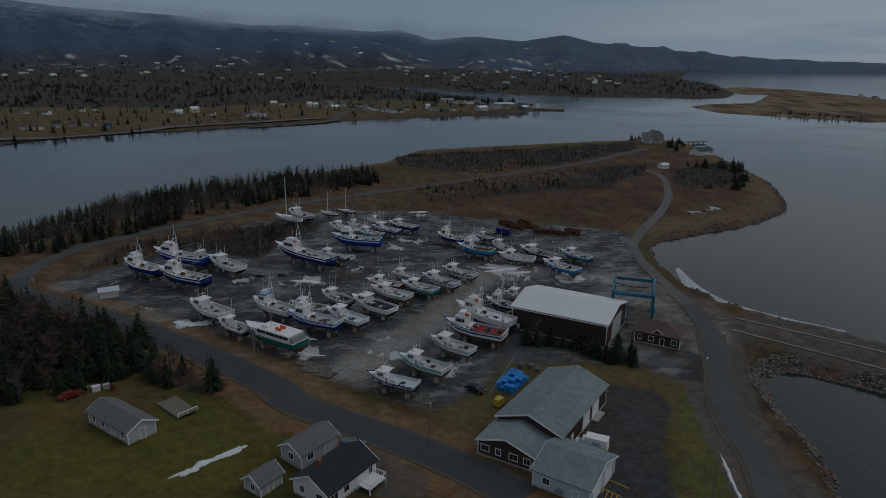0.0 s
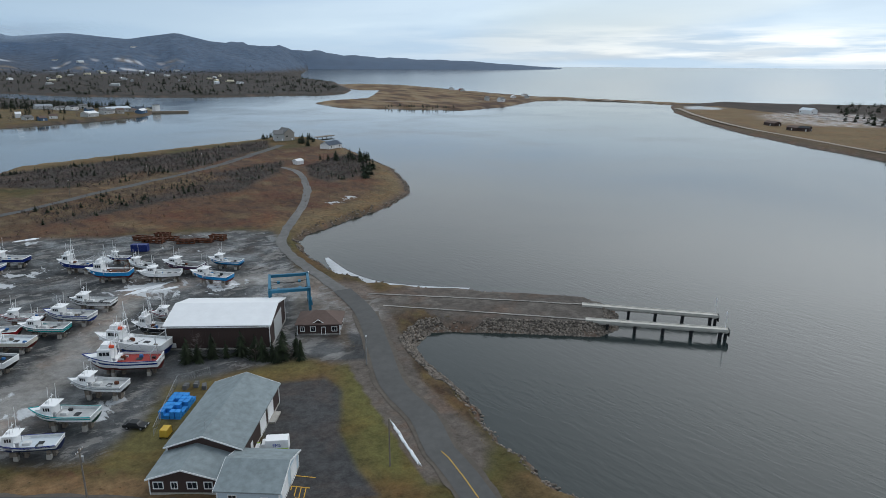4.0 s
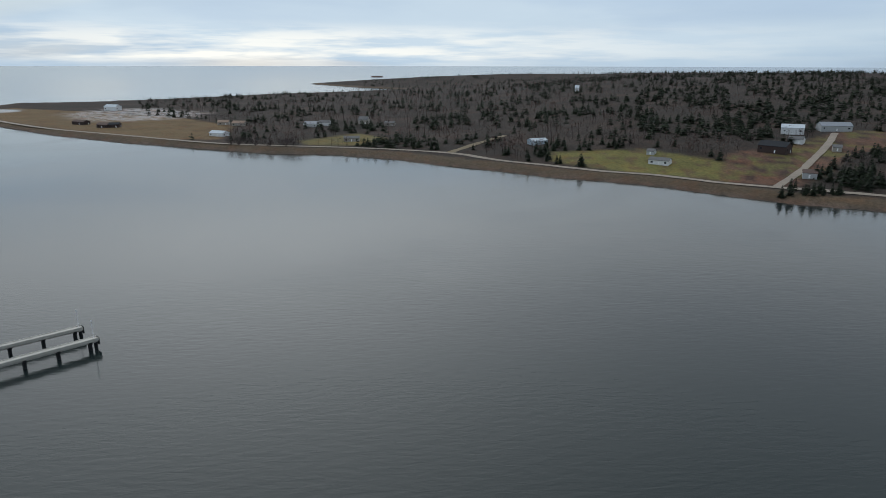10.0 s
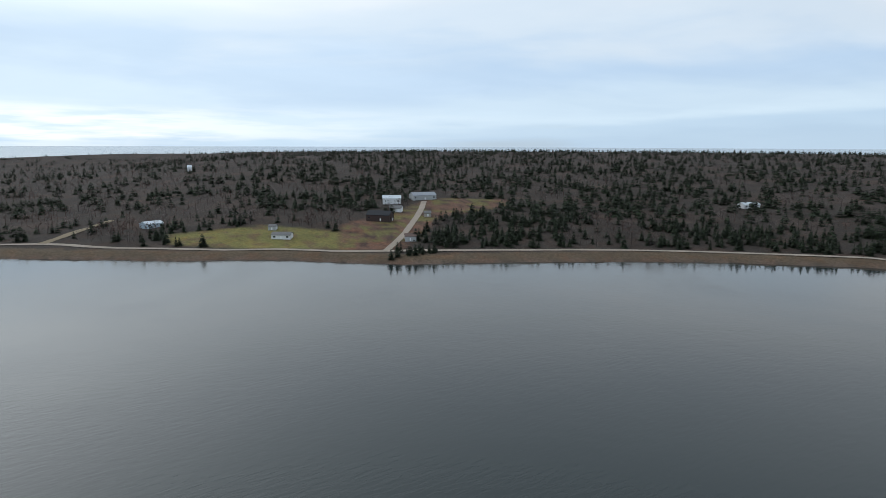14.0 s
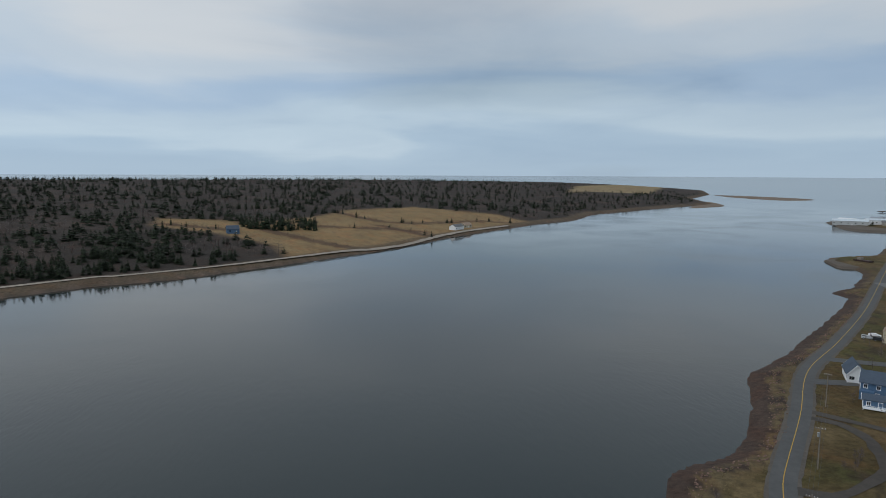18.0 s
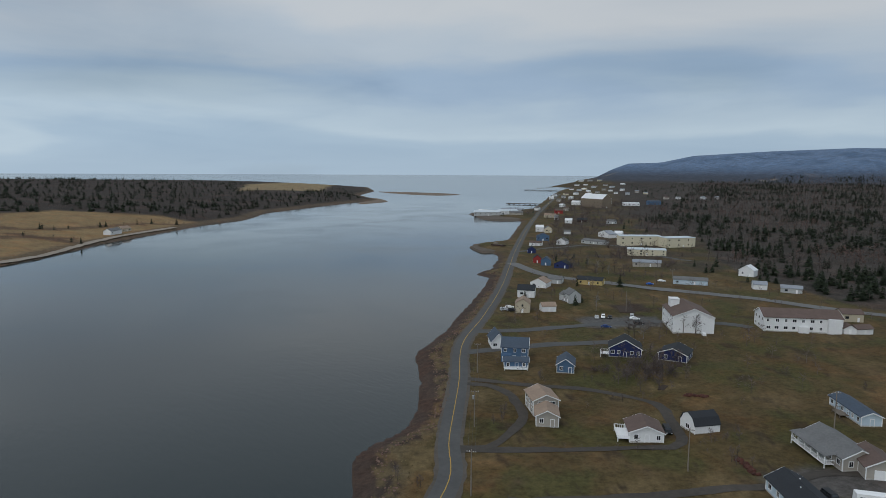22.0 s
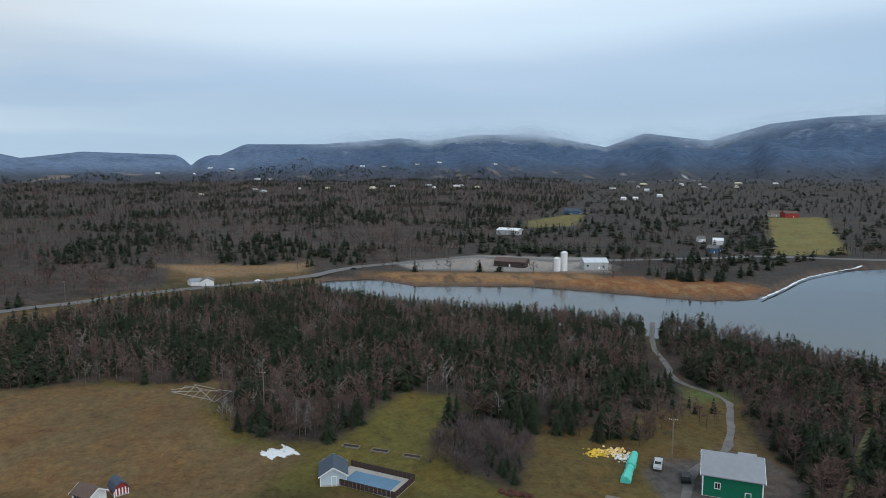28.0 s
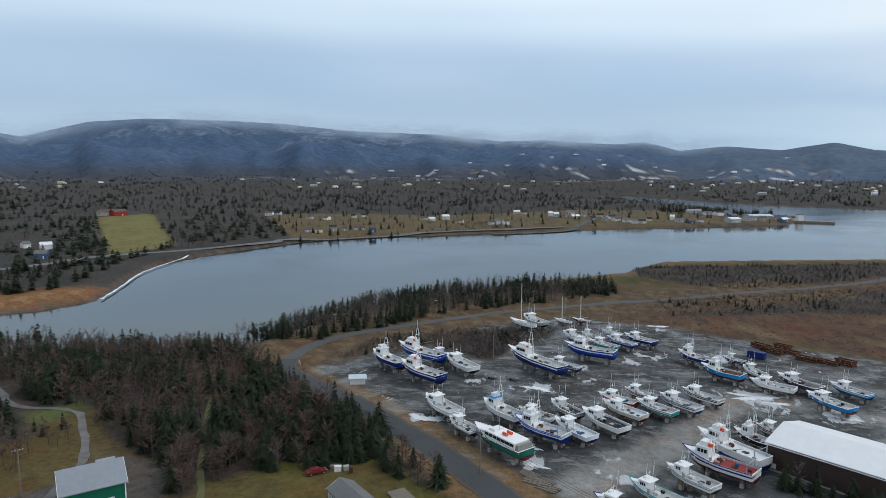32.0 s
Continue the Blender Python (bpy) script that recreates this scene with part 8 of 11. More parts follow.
house(-426.7, 12.2, 102, 6.9, 8.0, 2.6, 1.4, WHITE, R_METAL, 'white hut beside the highway', near=False, group='houses across the water')
house(-422.5, 19.2, -4, 8.0, 7.7, 3.0, 2.0, WHITE, R_GREY, 'white cottage beside the highway', near=False, group='houses across the water')
house(266.4, 564.3, -18, 8.5, 14.0, 6.0, 3.0, GREYW, R_GREY, 'large grey house on the point', near=False, group='houses across the water')
house(273.2, 563.5, -89, 14.0, 10.2, 7.0, 4.0, TAUPE, R_GREY, 'tall gabled house on the point', near=False, group='houses across the water')
house(212.4, 421.1, 13, 5.8, 5.0, 2.6, 1.0, WHITE, R_WHITE, 'white camper cabin on the point', near=False, group='houses across the water')
house(869.6, 892.1, 1, 10.3, 12.0, 5.0, 3.0, WHITE, R_GREY, 'white house on the sand bar', near=False, group='houses across the water')
house(877.6, 939.0, -23, 6.0, 12.0, 5.0, 3.0, GREYW, R_GREY, 'grey house on the sand bar', near=False, group='houses across the water')
house(-458.6, 873.7, 9, 10.7, 9.0, 3.2, 2.2, WHITE, R_BROWN, 'white village house beyond the inlet', near=False, group='houses of the village')
house(-452.9, 886.8, 1, 12.0, 9.0, 3.0, 2.2, GREYW, R_BLACK, 'grey village house beyond the inlet', near=False, group='houses of the village')
house(-378.3, 836.9, 40, 9.0, 9.0, 3.0, 2.2, GREYW, R_BROWN, 'grey village house beyond the inlet', near=False, group='houses of the village')
house(-350.8, 831.1, -13, 7.5, 9.0, 3.0, 2.2, WHITE, R_BROWN, 'white village house beyond the inlet', near=False, group='houses of the village')
house(-310.1, 680.9, 20, 7.3, 9.0, 3.2, 2.2, GREYW, R_BROWN, 'grey village house beyond the inlet', near=False, group='houses of the village')
house(-299.0, 683.6, 35, 8.7, 9.0, 3.2, 2.2, CREAM, R_BROWN, 'cream village house beyond the inlet', near=False, group='houses of the village')
house(-288.8, 701.4, 28, 7.6, 9.0, 4.8, 2.2, TAUPE, R_BLACK, 'taupe village house beyond the inlet', near=False, group='houses of the village')
house(-278.0, 711.6, 16, 6.9, 9.0, 3.2, 2.2, TAUPE, R_BROWN, 'taupe village house beyond the inlet', near=False, group='houses of the village')
house(-266.9, 719.7, 12, 7.3, 9.0, 3.2, 2.2, GREYW, R_BROWN, 'grey village house beyond the inlet', near=False, group='houses of the village')
house(-259.3, 721.0, 24, 5.3, 9.0, 3.0, 2.2, TAUPE, R_BROWN, 'taupe village house beyond the inlet', near=False, group='houses of the village')
house(-241.4, 703.5, 22, 6.9, 9.0, 4.8, 2.2, BLUEW, R_BROWN, 'blue-grey village house beyond the inlet', near=False, group='houses of the village')
house(-327.5, 872.6, 10, 6.5, 9.0, 3.2, 2.2, CREAM, R_BLACK, 'cream village house beyond the inlet', near=False, group='houses of the village')
house(-317.1, 887.5, 24, 7.9, 9.0, 3.0, 2.2, CREAM, R_BLACK, 'cream village house beyond the inlet', near=False, group='houses of the village')
house(-220.7, 862.6, -6, 10.7, 9.0, 3.0, 2.2, CREAM, R_BROWN, 'cream village house beyond the inlet', near=False, group='houses of the village')
house(-207.1, 850.4, 10, 7.5, 9.0, 3.0, 2.2, WHITE, R_WHITE, 'white village house beyond the inlet', near=False, group='houses of the village')
house(-194.9, 874.6, 33, 10.0, 9.0, 4.8, 2.2, CREAM, R_WHITE, 'cream village house beyond the inlet', near=False, group='houses of the village')
house(-167.6, 838.7, -1, 9.1, 9.0, 3.0, 2.2, CREAM, R_BROWN, 'cream village house beyond the inlet', near=False, group='houses of the village')
house(-124.1, 829.8, 13, 9.0, 9.0, 3.2, 2.2, WHITE, R_BROWN, 'white village house beyond the inlet', near=False, group='houses of the village')
house(-116.7, 831.4, 37, 6.8, 9.0, 4.8, 2.2, WHITE, R_GREY, 'white village house beyond the inlet', near=False, group='houses of the village')
house(-105.2, 827.9, 25, 7.5, 9.0, 4.8, 2.2, WHITE, R_BROWN, 'white village house beyond the inlet', near=False, group='houses of the village')
house(-111.2, 1007.2, 12, 9.2, 9.0, 3.2, 2.2, CREAM, R_WHITE, 'cream village house beyond the inlet', near=False, group='houses of the village')
house(-99.9, 1001.8, 19, 8.6, 9.0, 3.2, 2.2, CREAM, R_BLACK, 'cream village house beyond the inlet', near=False, group='houses of the village')
house(-57.7, 978.5, 10, 6.7, 9.0, 4.8, 2.2, WHITE, R_WHITE, 'white village house beyond the inlet', near=False, group='houses of the village')
house(-48.7, 962.6, 11, 6.7, 9.0, 4.8, 2.2, GREYW, R_WHITE, 'grey village house beyond the inlet', near=False, group='houses of the village')
house(-37.1, 967.6, 15, 9.4, 9.0, 4.8, 2.2, TAUPE, R_BROWN, 'taupe village house beyond the inlet', near=False, group='houses of the village')
house(-30.1, 1009.9, 13, 11.0, 9.0, 4.8, 2.2, CREAM, R_GREY, 'cream village house beyond the inlet', near=False, group='houses of the village')
house(-22.1, 952.3, 37, 13.0, 9.0, 3.0, 2.2, TAUPE, R_WHITE, 'taupe village house beyond the inlet', near=False, group='houses of the village')
house(-8.9, 984.4, 12, 7.5, 9.0, 4.8, 2.2, GREYW, R_GREY, 'grey village house beyond the inlet', near=False, group='houses of the village')
house(3.1, 930.7, 13, 6.5, 9.0, 3.0, 2.2, TAUPE, R_BLACK, 'taupe village house beyond the inlet', near=False, group='houses of the village')
house(14.1, 981.4, -2, 10.3, 9.0, 3.0, 2.2, CREAM, R_BLACK, 'cream village house beyond the inlet', near=False, group='houses of the village')
house(19.6, 919.8, 14, 7.0, 9.0, 3.0, 2.2, TAUPE, R_GREY, 'taupe village house beyond the inlet', near=False, group='houses of the village')
house(28.5, 955.3, 41, 12.5, 9.0, 3.2, 2.2, WHITE, R_BLACK, 'white village house beyond the inlet', near=False, group='houses of the village')
house(35.4, 923.8, 36, 11.1, 9.0, 3.2, 2.2, WHITE, R_BROWN, 'white village house beyond the inlet', near=False, group='houses of the village')
house(47.4, 911.1, 14, 9.7, 9.0, 3.2, 2.2, WHITE, R_GREY, 'white village house beyond the inlet', near=False, group='houses of the village')
house(57.1, 898.2, 21, 8.7, 9.0, 3.0, 2.2, WHITE, R_GREY, 'white village house beyond the inlet', near=False, group='houses of the village')
house(66.4, 900.6, 23, 9.6, 9.0, 3.0, 2.2, CREAM, R_BLACK, 'cream village house beyond the inlet', near=False, group='houses of the village')
house(78.7, 932.8, 8, 6.6, 9.0, 3.2, 2.2, CREAM, R_BLACK, 'cream village house beyond the inlet', near=False, group='houses of the village')
house(112.2, 962.2, -3, 6.2, 9.0, 4.8, 2.2, WHITE, R_WHITE, 'white village house beyond the inlet', near=False, group='houses of the village')
house(117.1, 928.6, 26, 10.0, 9.0, 3.2, 2.2, GREYW, R_GREY, 'grey village house beyond the inlet', near=False, group='houses of the village')
house(130.3, 916.3, 19, 8.2, 9.0, 3.0, 2.2, BLUEW, R_BROWN, 'blue-grey village house beyond the inlet', near=False, group='houses of the village')
house(145.8, 937.5, -5, 8.7, 9.0, 3.2, 2.2, WHITE, R_BROWN, 'white village house beyond the inlet', near=False, group='houses of the village')
house(176.1, 1069.1, 22, 12.9, 9.0, 3.2, 2.2, WHITE, R_GREY, 'white village house beyond the inlet', near=False, group='houses of the village')
house(190.1, 1062.5, 40, 15.0, 9.0, 4.8, 2.2, WHITE, R_BLACK, 'white village house beyond the inlet', near=False, group='houses of the village')
house(208.4, 1084.6, 8, 10.5, 9.0, 4.8, 2.2, GREYW, R_GREY, 'grey village house beyond the inlet', near=False, group='houses of the village')
house(199.7, 1003.4, 19, 9.3, 9.0, 4.8, 2.2, BLUEW, R_GREY, 'blue-grey village house beyond the inlet', near=False, group='houses of the village')
house(223.2, 1033.4, -9, 9.0, 9.0, 3.2, 2.2, WHITE, R_GREY, 'white village house beyond the inlet', near=False, group='houses of the village')
house(224.2, 993.4, 11, 10.3, 9.0, 3.2, 2.2, WHITE, R_GREY, 'white village house beyond the inlet', near=False, group='houses of the village')
house(232.1, 978.0, 5, 9.4, 9.0, 4.8, 2.2, TAUPE, R_BROWN, 'taupe village house beyond the inlet', near=False, group='houses of the village')
house(253.4, 1023.9, 16, 7.2, 9.0, 3.0, 2.2, TAUPE, R_WHITE, 'taupe village house beyond the inlet', near=False, group='houses of the village')
house(257.1, 997.7, 28, 12.6, 9.0, 3.0, 2.2, TAUPE, R_BROWN, 'taupe village house beyond the inlet', near=False, group='houses of the village')
house(260.5, 981.2, 49, 16.9, 9.0, 3.2, 2.2, BLUEW, R_WHITE, 'blue-grey village house beyond the inlet', near=False, group='houses of the village')
house(294.5, 1055.4, 40, 17.6, 9.0, 3.2, 2.2, CREAM, R_BLACK, 'cream village house beyond the inlet', near=False, group='houses of the village')
house(-845.5, 2480.3, 3, 18.5, 11.0, 4.2, 2.6, WHITE, R_GREY, 'white farmhouse far out on the plain', near=False, group='houses of the plain')
house(-919.7, 2956.2, -32, 32.9, 11.0, 4.2, 2.6, WHITE, R_WHITE, 'white farmhouse far out on the plain', near=False, group='houses of the plain')
house(-764.9, 2868.1, 15, 20.4, 11.0, 4.2, 2.6, WHITE, R_PALE, 'white farmhouse far out on the plain', near=False, group='houses of the plain')
house(-680.2, 2873.4, 61, 30.6, 11.0, 4.2, 2.6, WHITE, R_GREY, 'white farmhouse far out on the plain', near=False, group='houses of the plain')
house(-494.4, 2689.4, -13, 20.5, 11.0, 4.2, 2.6, WHITE, R_WHITE, 'white farmhouse far out on the plain', near=False, group='houses of the plain')
house(-451.3, 2714.6, -11, 20.1, 11.0, 4.2, 2.6, WHITE, R_PALE, 'white farmhouse far out on the plain', near=False, group='houses of the plain')
house(-390.8, 3117.5, 52, 30.5, 11.0, 4.2, 2.6, WHITE, R_GREY, 'white farmhouse far out on the plain', near=False, group='houses of the plain')
house(-73.6, 3132.4, 42, 27.3, 11.0, 4.2, 2.6, WHITE, R_GREY, 'white farmhouse far out on the plain', near=False, group='houses of the plain')
house(32.0, 3258.0, 29, 24.5, 11.0, 4.2, 2.6, WHITE, R_GREY, 'white farmhouse far out on the plain', near=False, group='houses of the plain')
house(140.6, 3393.9, 58, 44.8, 11.0, 4.2, 2.6, WHITE, R_GREY, 'white farmhouse far out on the plain', near=False, group='houses of the plain')
house(233.5, 3351.5, -71, 55.7, 11.0, 4.2, 2.6, WHITE, R_GREY, 'white farmhouse far out on the plain', near=False, group='houses of the plain')
house(589.5, 2688.7, 35, 22.9, 11.0, 4.2, 2.6, WHITE, R_GREY, 'white farmhouse far out on the plain', near=False, group='houses of the plain')
house(638.1, 2707.3, 29, 20.9, 11.0, 4.2, 2.6, WHITE, R_PALE, 'white farmhouse far out on the plain', near=False, group='houses of the plain')
house(727.9, 2671.6, -9, 15.0, 11.0, 4.2, 2.6, WHITE, R_WHITE, 'white farmhouse far out on the plain', near=False, group='houses of the plain')
house(693.6, 2264.8, 29, 17.7, 11.0, 4.2, 2.6, WHITE, R_GREY, 'white farmhouse far out on the plain', near=False, group='houses of the plain')
house(-3322.0, -46.0, 124, 20.4, 11.0, 4.2, 2.6, WHITE, R_PALE, 'white farmhouse far out on the plain', near=False, group='houses of the plain')
house(-3552.3, 113.6, 139, 30.8, 11.0, 4.2, 2.6, WHITE, R_WHITE, 'white farmhouse far out on the plain', near=False, group='houses of the plain')
house(-3439.4, 193.4, 31, 33.7, 11.0, 4.2, 2.6, WHITE, R_WHITE, 'white farmhouse far out on the plain', near=False, group='houses of the plain')
house(-3276.2, 277.8, 16, 51.9, 11.0, 4.2, 2.6, WHITE, R_WHITE, 'white farmhouse far out on the plain', near=False, group='houses of the plain')
house(-2967.4, 360.0, 26, 32.4, 11.0, 4.2, 2.6, WHITE, R_PALE, 'white farmhouse far out on the plain', near=False, group='houses of the plain')
house(-2937.8, 412.5, 110, 20.0, 11.0, 4.2, 2.6, WHITE, R_GREY, 'white farmhouse far out on the plain', near=False, group='houses of the plain')
house(-3048.5, 858.7, 56, 21.7, 11.0, 4.2, 2.6, WHITE, R_PALE, 'white farmhouse far out on the plain', near=False, group='houses of the plain')
house(-3049.4, 969.7, 42, 24.6, 11.0, 4.2, 2.6, WHITE, R_GREY, 'white farmhouse far out on the plain', near=False, group='houses of the plain')
house(-3006.3, 1122.6, 54, 22.4, 11.0, 4.2, 2.6, WHITE, R_GREY, 'white farmhouse far out on the plain', near=False, group='houses of the plain')
house(-2920.3, 1203.4, 60, 21.6, 11.0, 4.2, 2.6, WHITE, R_PALE, 'white farmhouse far out on the plain', near=False, group='houses of the plain')
house(-2741.3, 1410.6, 84, 22.8, 11.0, 4.2, 2.6, WHITE, R_GREY, 'white farmhouse far out on the plain', near=False, group='houses of the plain')
house(-1633.1, 1242.0, 88, 17.0, 11.0, 4.2, 2.6, WHITE, R_GREY, 'white farmhouse far out on the plain', near=False, group='houses of the plain')
house(-1141.7, 897.9, 41, 10.0, 11.0, 4.2, 2.6, WHITE, R_WHITE, 'white farmhouse far out on the plain', near=False, group='houses of the plain')
house(-1123.0, 914.2, 40, 9.9, 11.0, 4.2, 2.6, WHITE, R_WHITE, 'white farmhouse far out on the plain', near=False, group='houses of the plain')
house(-1459.4, 1226.0, 51, 12.7, 11.0, 4.2, 2.6, WHITE, R_PALE, 'white farmhouse far out on the plain', near=False, group='houses of the plain')
house(-1217.2, 1061.1, 32, 11.2, 11.0, 4.2, 2.6, WHITE, R_WHITE, 'white farmhouse far out on the plain', near=False, group='houses of the plain')
house(-613.4, 3346.3, 55, 22.7, 11.0, 4.2, 2.6, WHITE, R_WHITE, 'white farmhouse far out on the plain', near=False, group='houses of the plain')
house(-531.9, 3378.3, 9, 16.8, 11.0, 4.2, 2.6, WHITE, R_GREY, 'white farmhouse far out on the plain', near=False, group='houses of the plain')
house(-342.9, 3307.3, -48, 29.4, 11.0, 4.2, 2.6, WHITE, R_GREY, 'white farmhouse far out on the plain', near=False, group='houses of the plain')
house(-185.4, 3126.6, 13, 17.3, 11.0, 4.2, 2.6, WHITE, R_PALE, 'white farmhouse far out on the plain', near=False, group='houses of the plain')
house(54.1, 3178.5, 38, 23.8, 11.0, 4.2, 2.6, WHITE, R_WHITE, 'white farmhouse far out on the plain', near=False, group='houses of the plain')
house(284.0, 3204.5, -66, 40.6, 11.0, 4.2, 2.6, WHITE, R_GREY, 'white farmhouse far out on the plain', near=False, group='houses of the plain')
house(541.9, 3234.6, -44, 25.2, 11.0, 4.2, 2.6, WHITE, R_GREY, 'white farmhouse far out on the plain', near=False, group='houses of the plain')
house(581.5, 2957.7, 45, 35.1, 11.0, 4.2, 2.6, WHITE, R_PALE, 'white farmhouse far out on the plain', near=False, group='houses of the plain')
house(881.8, 3315.4, 39, 38.5, 11.0, 4.2, 2.6, WHITE, R_GREY, 'white farmhouse far out on the plain', near=False, group='houses of the plain')
house(876.0, 2734.1, 13, 22.3, 11.0, 4.2, 2.6, WHITE, R_GREY, 'white farmhouse far out on the plain', near=False, group='houses of the plain')
house(686.8, 1819.9, -9, 13.3, 11.0, 4.2, 2.6, WHITE, R_PALE, 'white farmhouse far out on the plain', near=False, group='houses of the plain')
house(761.0, 1837.6, 20, 18.2, 11.0, 4.2, 2.6, WHITE, R_GREY, 'white farmhouse far out on the plain', near=False, group='houses of the plain')

# ---- cars ----
car(-241.7, -199.6, 40, paint('silver', (0.45, 0.46, 0.47)), 'silver car in the car park', 'sedan')
car(-244.4, -197.9, 39, paint('white', HULLS['white']), 'white car in the car park', 'suv')
car(-245.9, -195.2, 39, BLACKP, 'black car in the car park', 'sedan')
car(-255.1, -189.5, 37, paint('silver', (0.45, 0.46, 0.47)), 'silver car in the car park', 'suv')
car(-252.1, -185.6, 134, paint('white', HULLS['white']), 'white car parked beside the houses', 'sedan')
car(-245.9, -178.6, 134, BLACKP, 'black car parked beside the houses', 'suv')
car(-228.8, -183.5, 130, paint('dark_blue', (0.02, 0.05, 0.16)), 'dark blue car parked beside the houses', 'sedan')
car(-218.8, -239.5, 138, paint('silver', (0.45, 0.46, 0.47)), 'silver car parked beside the houses', 'suv')
car(-225.4, -242.9, 141, paint('white', HULLS['white']), 'white car parked beside the houses', 'sedan')
car(-220.9, -235.5, 135, BLACKP, 'black car parked beside the houses', 'suv')
car(-337.4, -238.5, 125, paint('bright_blue', (0.02, 0.10, 0.40)), 'bright blue car on the highway', 'sedan')
car(-353.4, -241.3, 133, paint('white', HULLS['white']), 'white car beside the highway', 'sedan')
car(-148.7, -97.7, 47, BLACKP, 'black car beside the white cottage', 'suv')
car(-143.3, -54.6, 58, BLACKP, 'black car in the drive of the pale blue house', 'suv')
car(-1.3, 105.9, -6, paint('steel_blue', (0.10, 0.14, 0.18)), 'blue-grey car parked beside the road', 'suv')
car(-113.2, 101.2, -44, paint('silver', (0.45, 0.46, 0.47)), 'silver pickup outside the workshop', 'pickup')
car(-105.6, 102.4, 136, BLACKP, 'black car outside the workshop', 'suv')
car(-448.6, 119.2, 86, BLACKP, 'black car on the highway', 'sedan')
car(-427.0, 50.0, 123, paint('white', HULLS['white']), 'white car on the highway', 'sedan')
car(25.4, 125.6, -44, BLACKP, 'small black utility cart on the grass', 'sedan')


# ---- the boatyard and the landing ----
def build_hall_details():
    hall = [o for o in bpy.data.objects if o.name == "boat_hall"][0]
    L, W, H = 25.4, 19.0, 6.3
    part("sliding_door", MB().box(L / 2, -4.5, 0, L / 2 + 0.12, 4.5, 5.6), GREYW, hall, "tall grey sliding door")
    for px in (-L / 2, L / 2):
        part("downpipe", MB().box(px - 0.08, -W / 2 - 0.14, 0, px + 0.08, -W / 2, H), TRIM, hall)
    for i in range(8):
        part("wall_panel", MB().box(-L / 2 + 0.25 + i * 3.12, -W / 2 - 0.05, 0.2, -L / 2 + 0.3 + i * 3.12, -W / 2, H - 0.1), BROWNW, hall)
    part("vent", MB().box(-L / 2 + 0.9, -W / 2 - 0.25, 0.6, -L / 2 + 2.2, -W / 2, 1.7), TRIM, hall)
    part("gutter", MB().box(-L / 2 - 0.4, -W / 2 - 0.62, H - 0.35, L / 2 + 0.4, -W / 2 - 0.46, H - 0.18), TRIM, hall)
    office = [o for o in bpy.data.objects if o.name == "yard_office"][0]
    part("dormer", MB().prism([(-1.6, 3.0), (1.6, 3.0), (0, 4.1)], -0.4, 0.4), BROWNW, office, place=pose(0, -3.9, 0, 0, 0, 90))
    for s in (1, -1):
        part("dormer_verge", MB().bar((0, -4.35, 4.25), (s * 1.9, -4.35, 2.95), 0.14), TRIM, office)


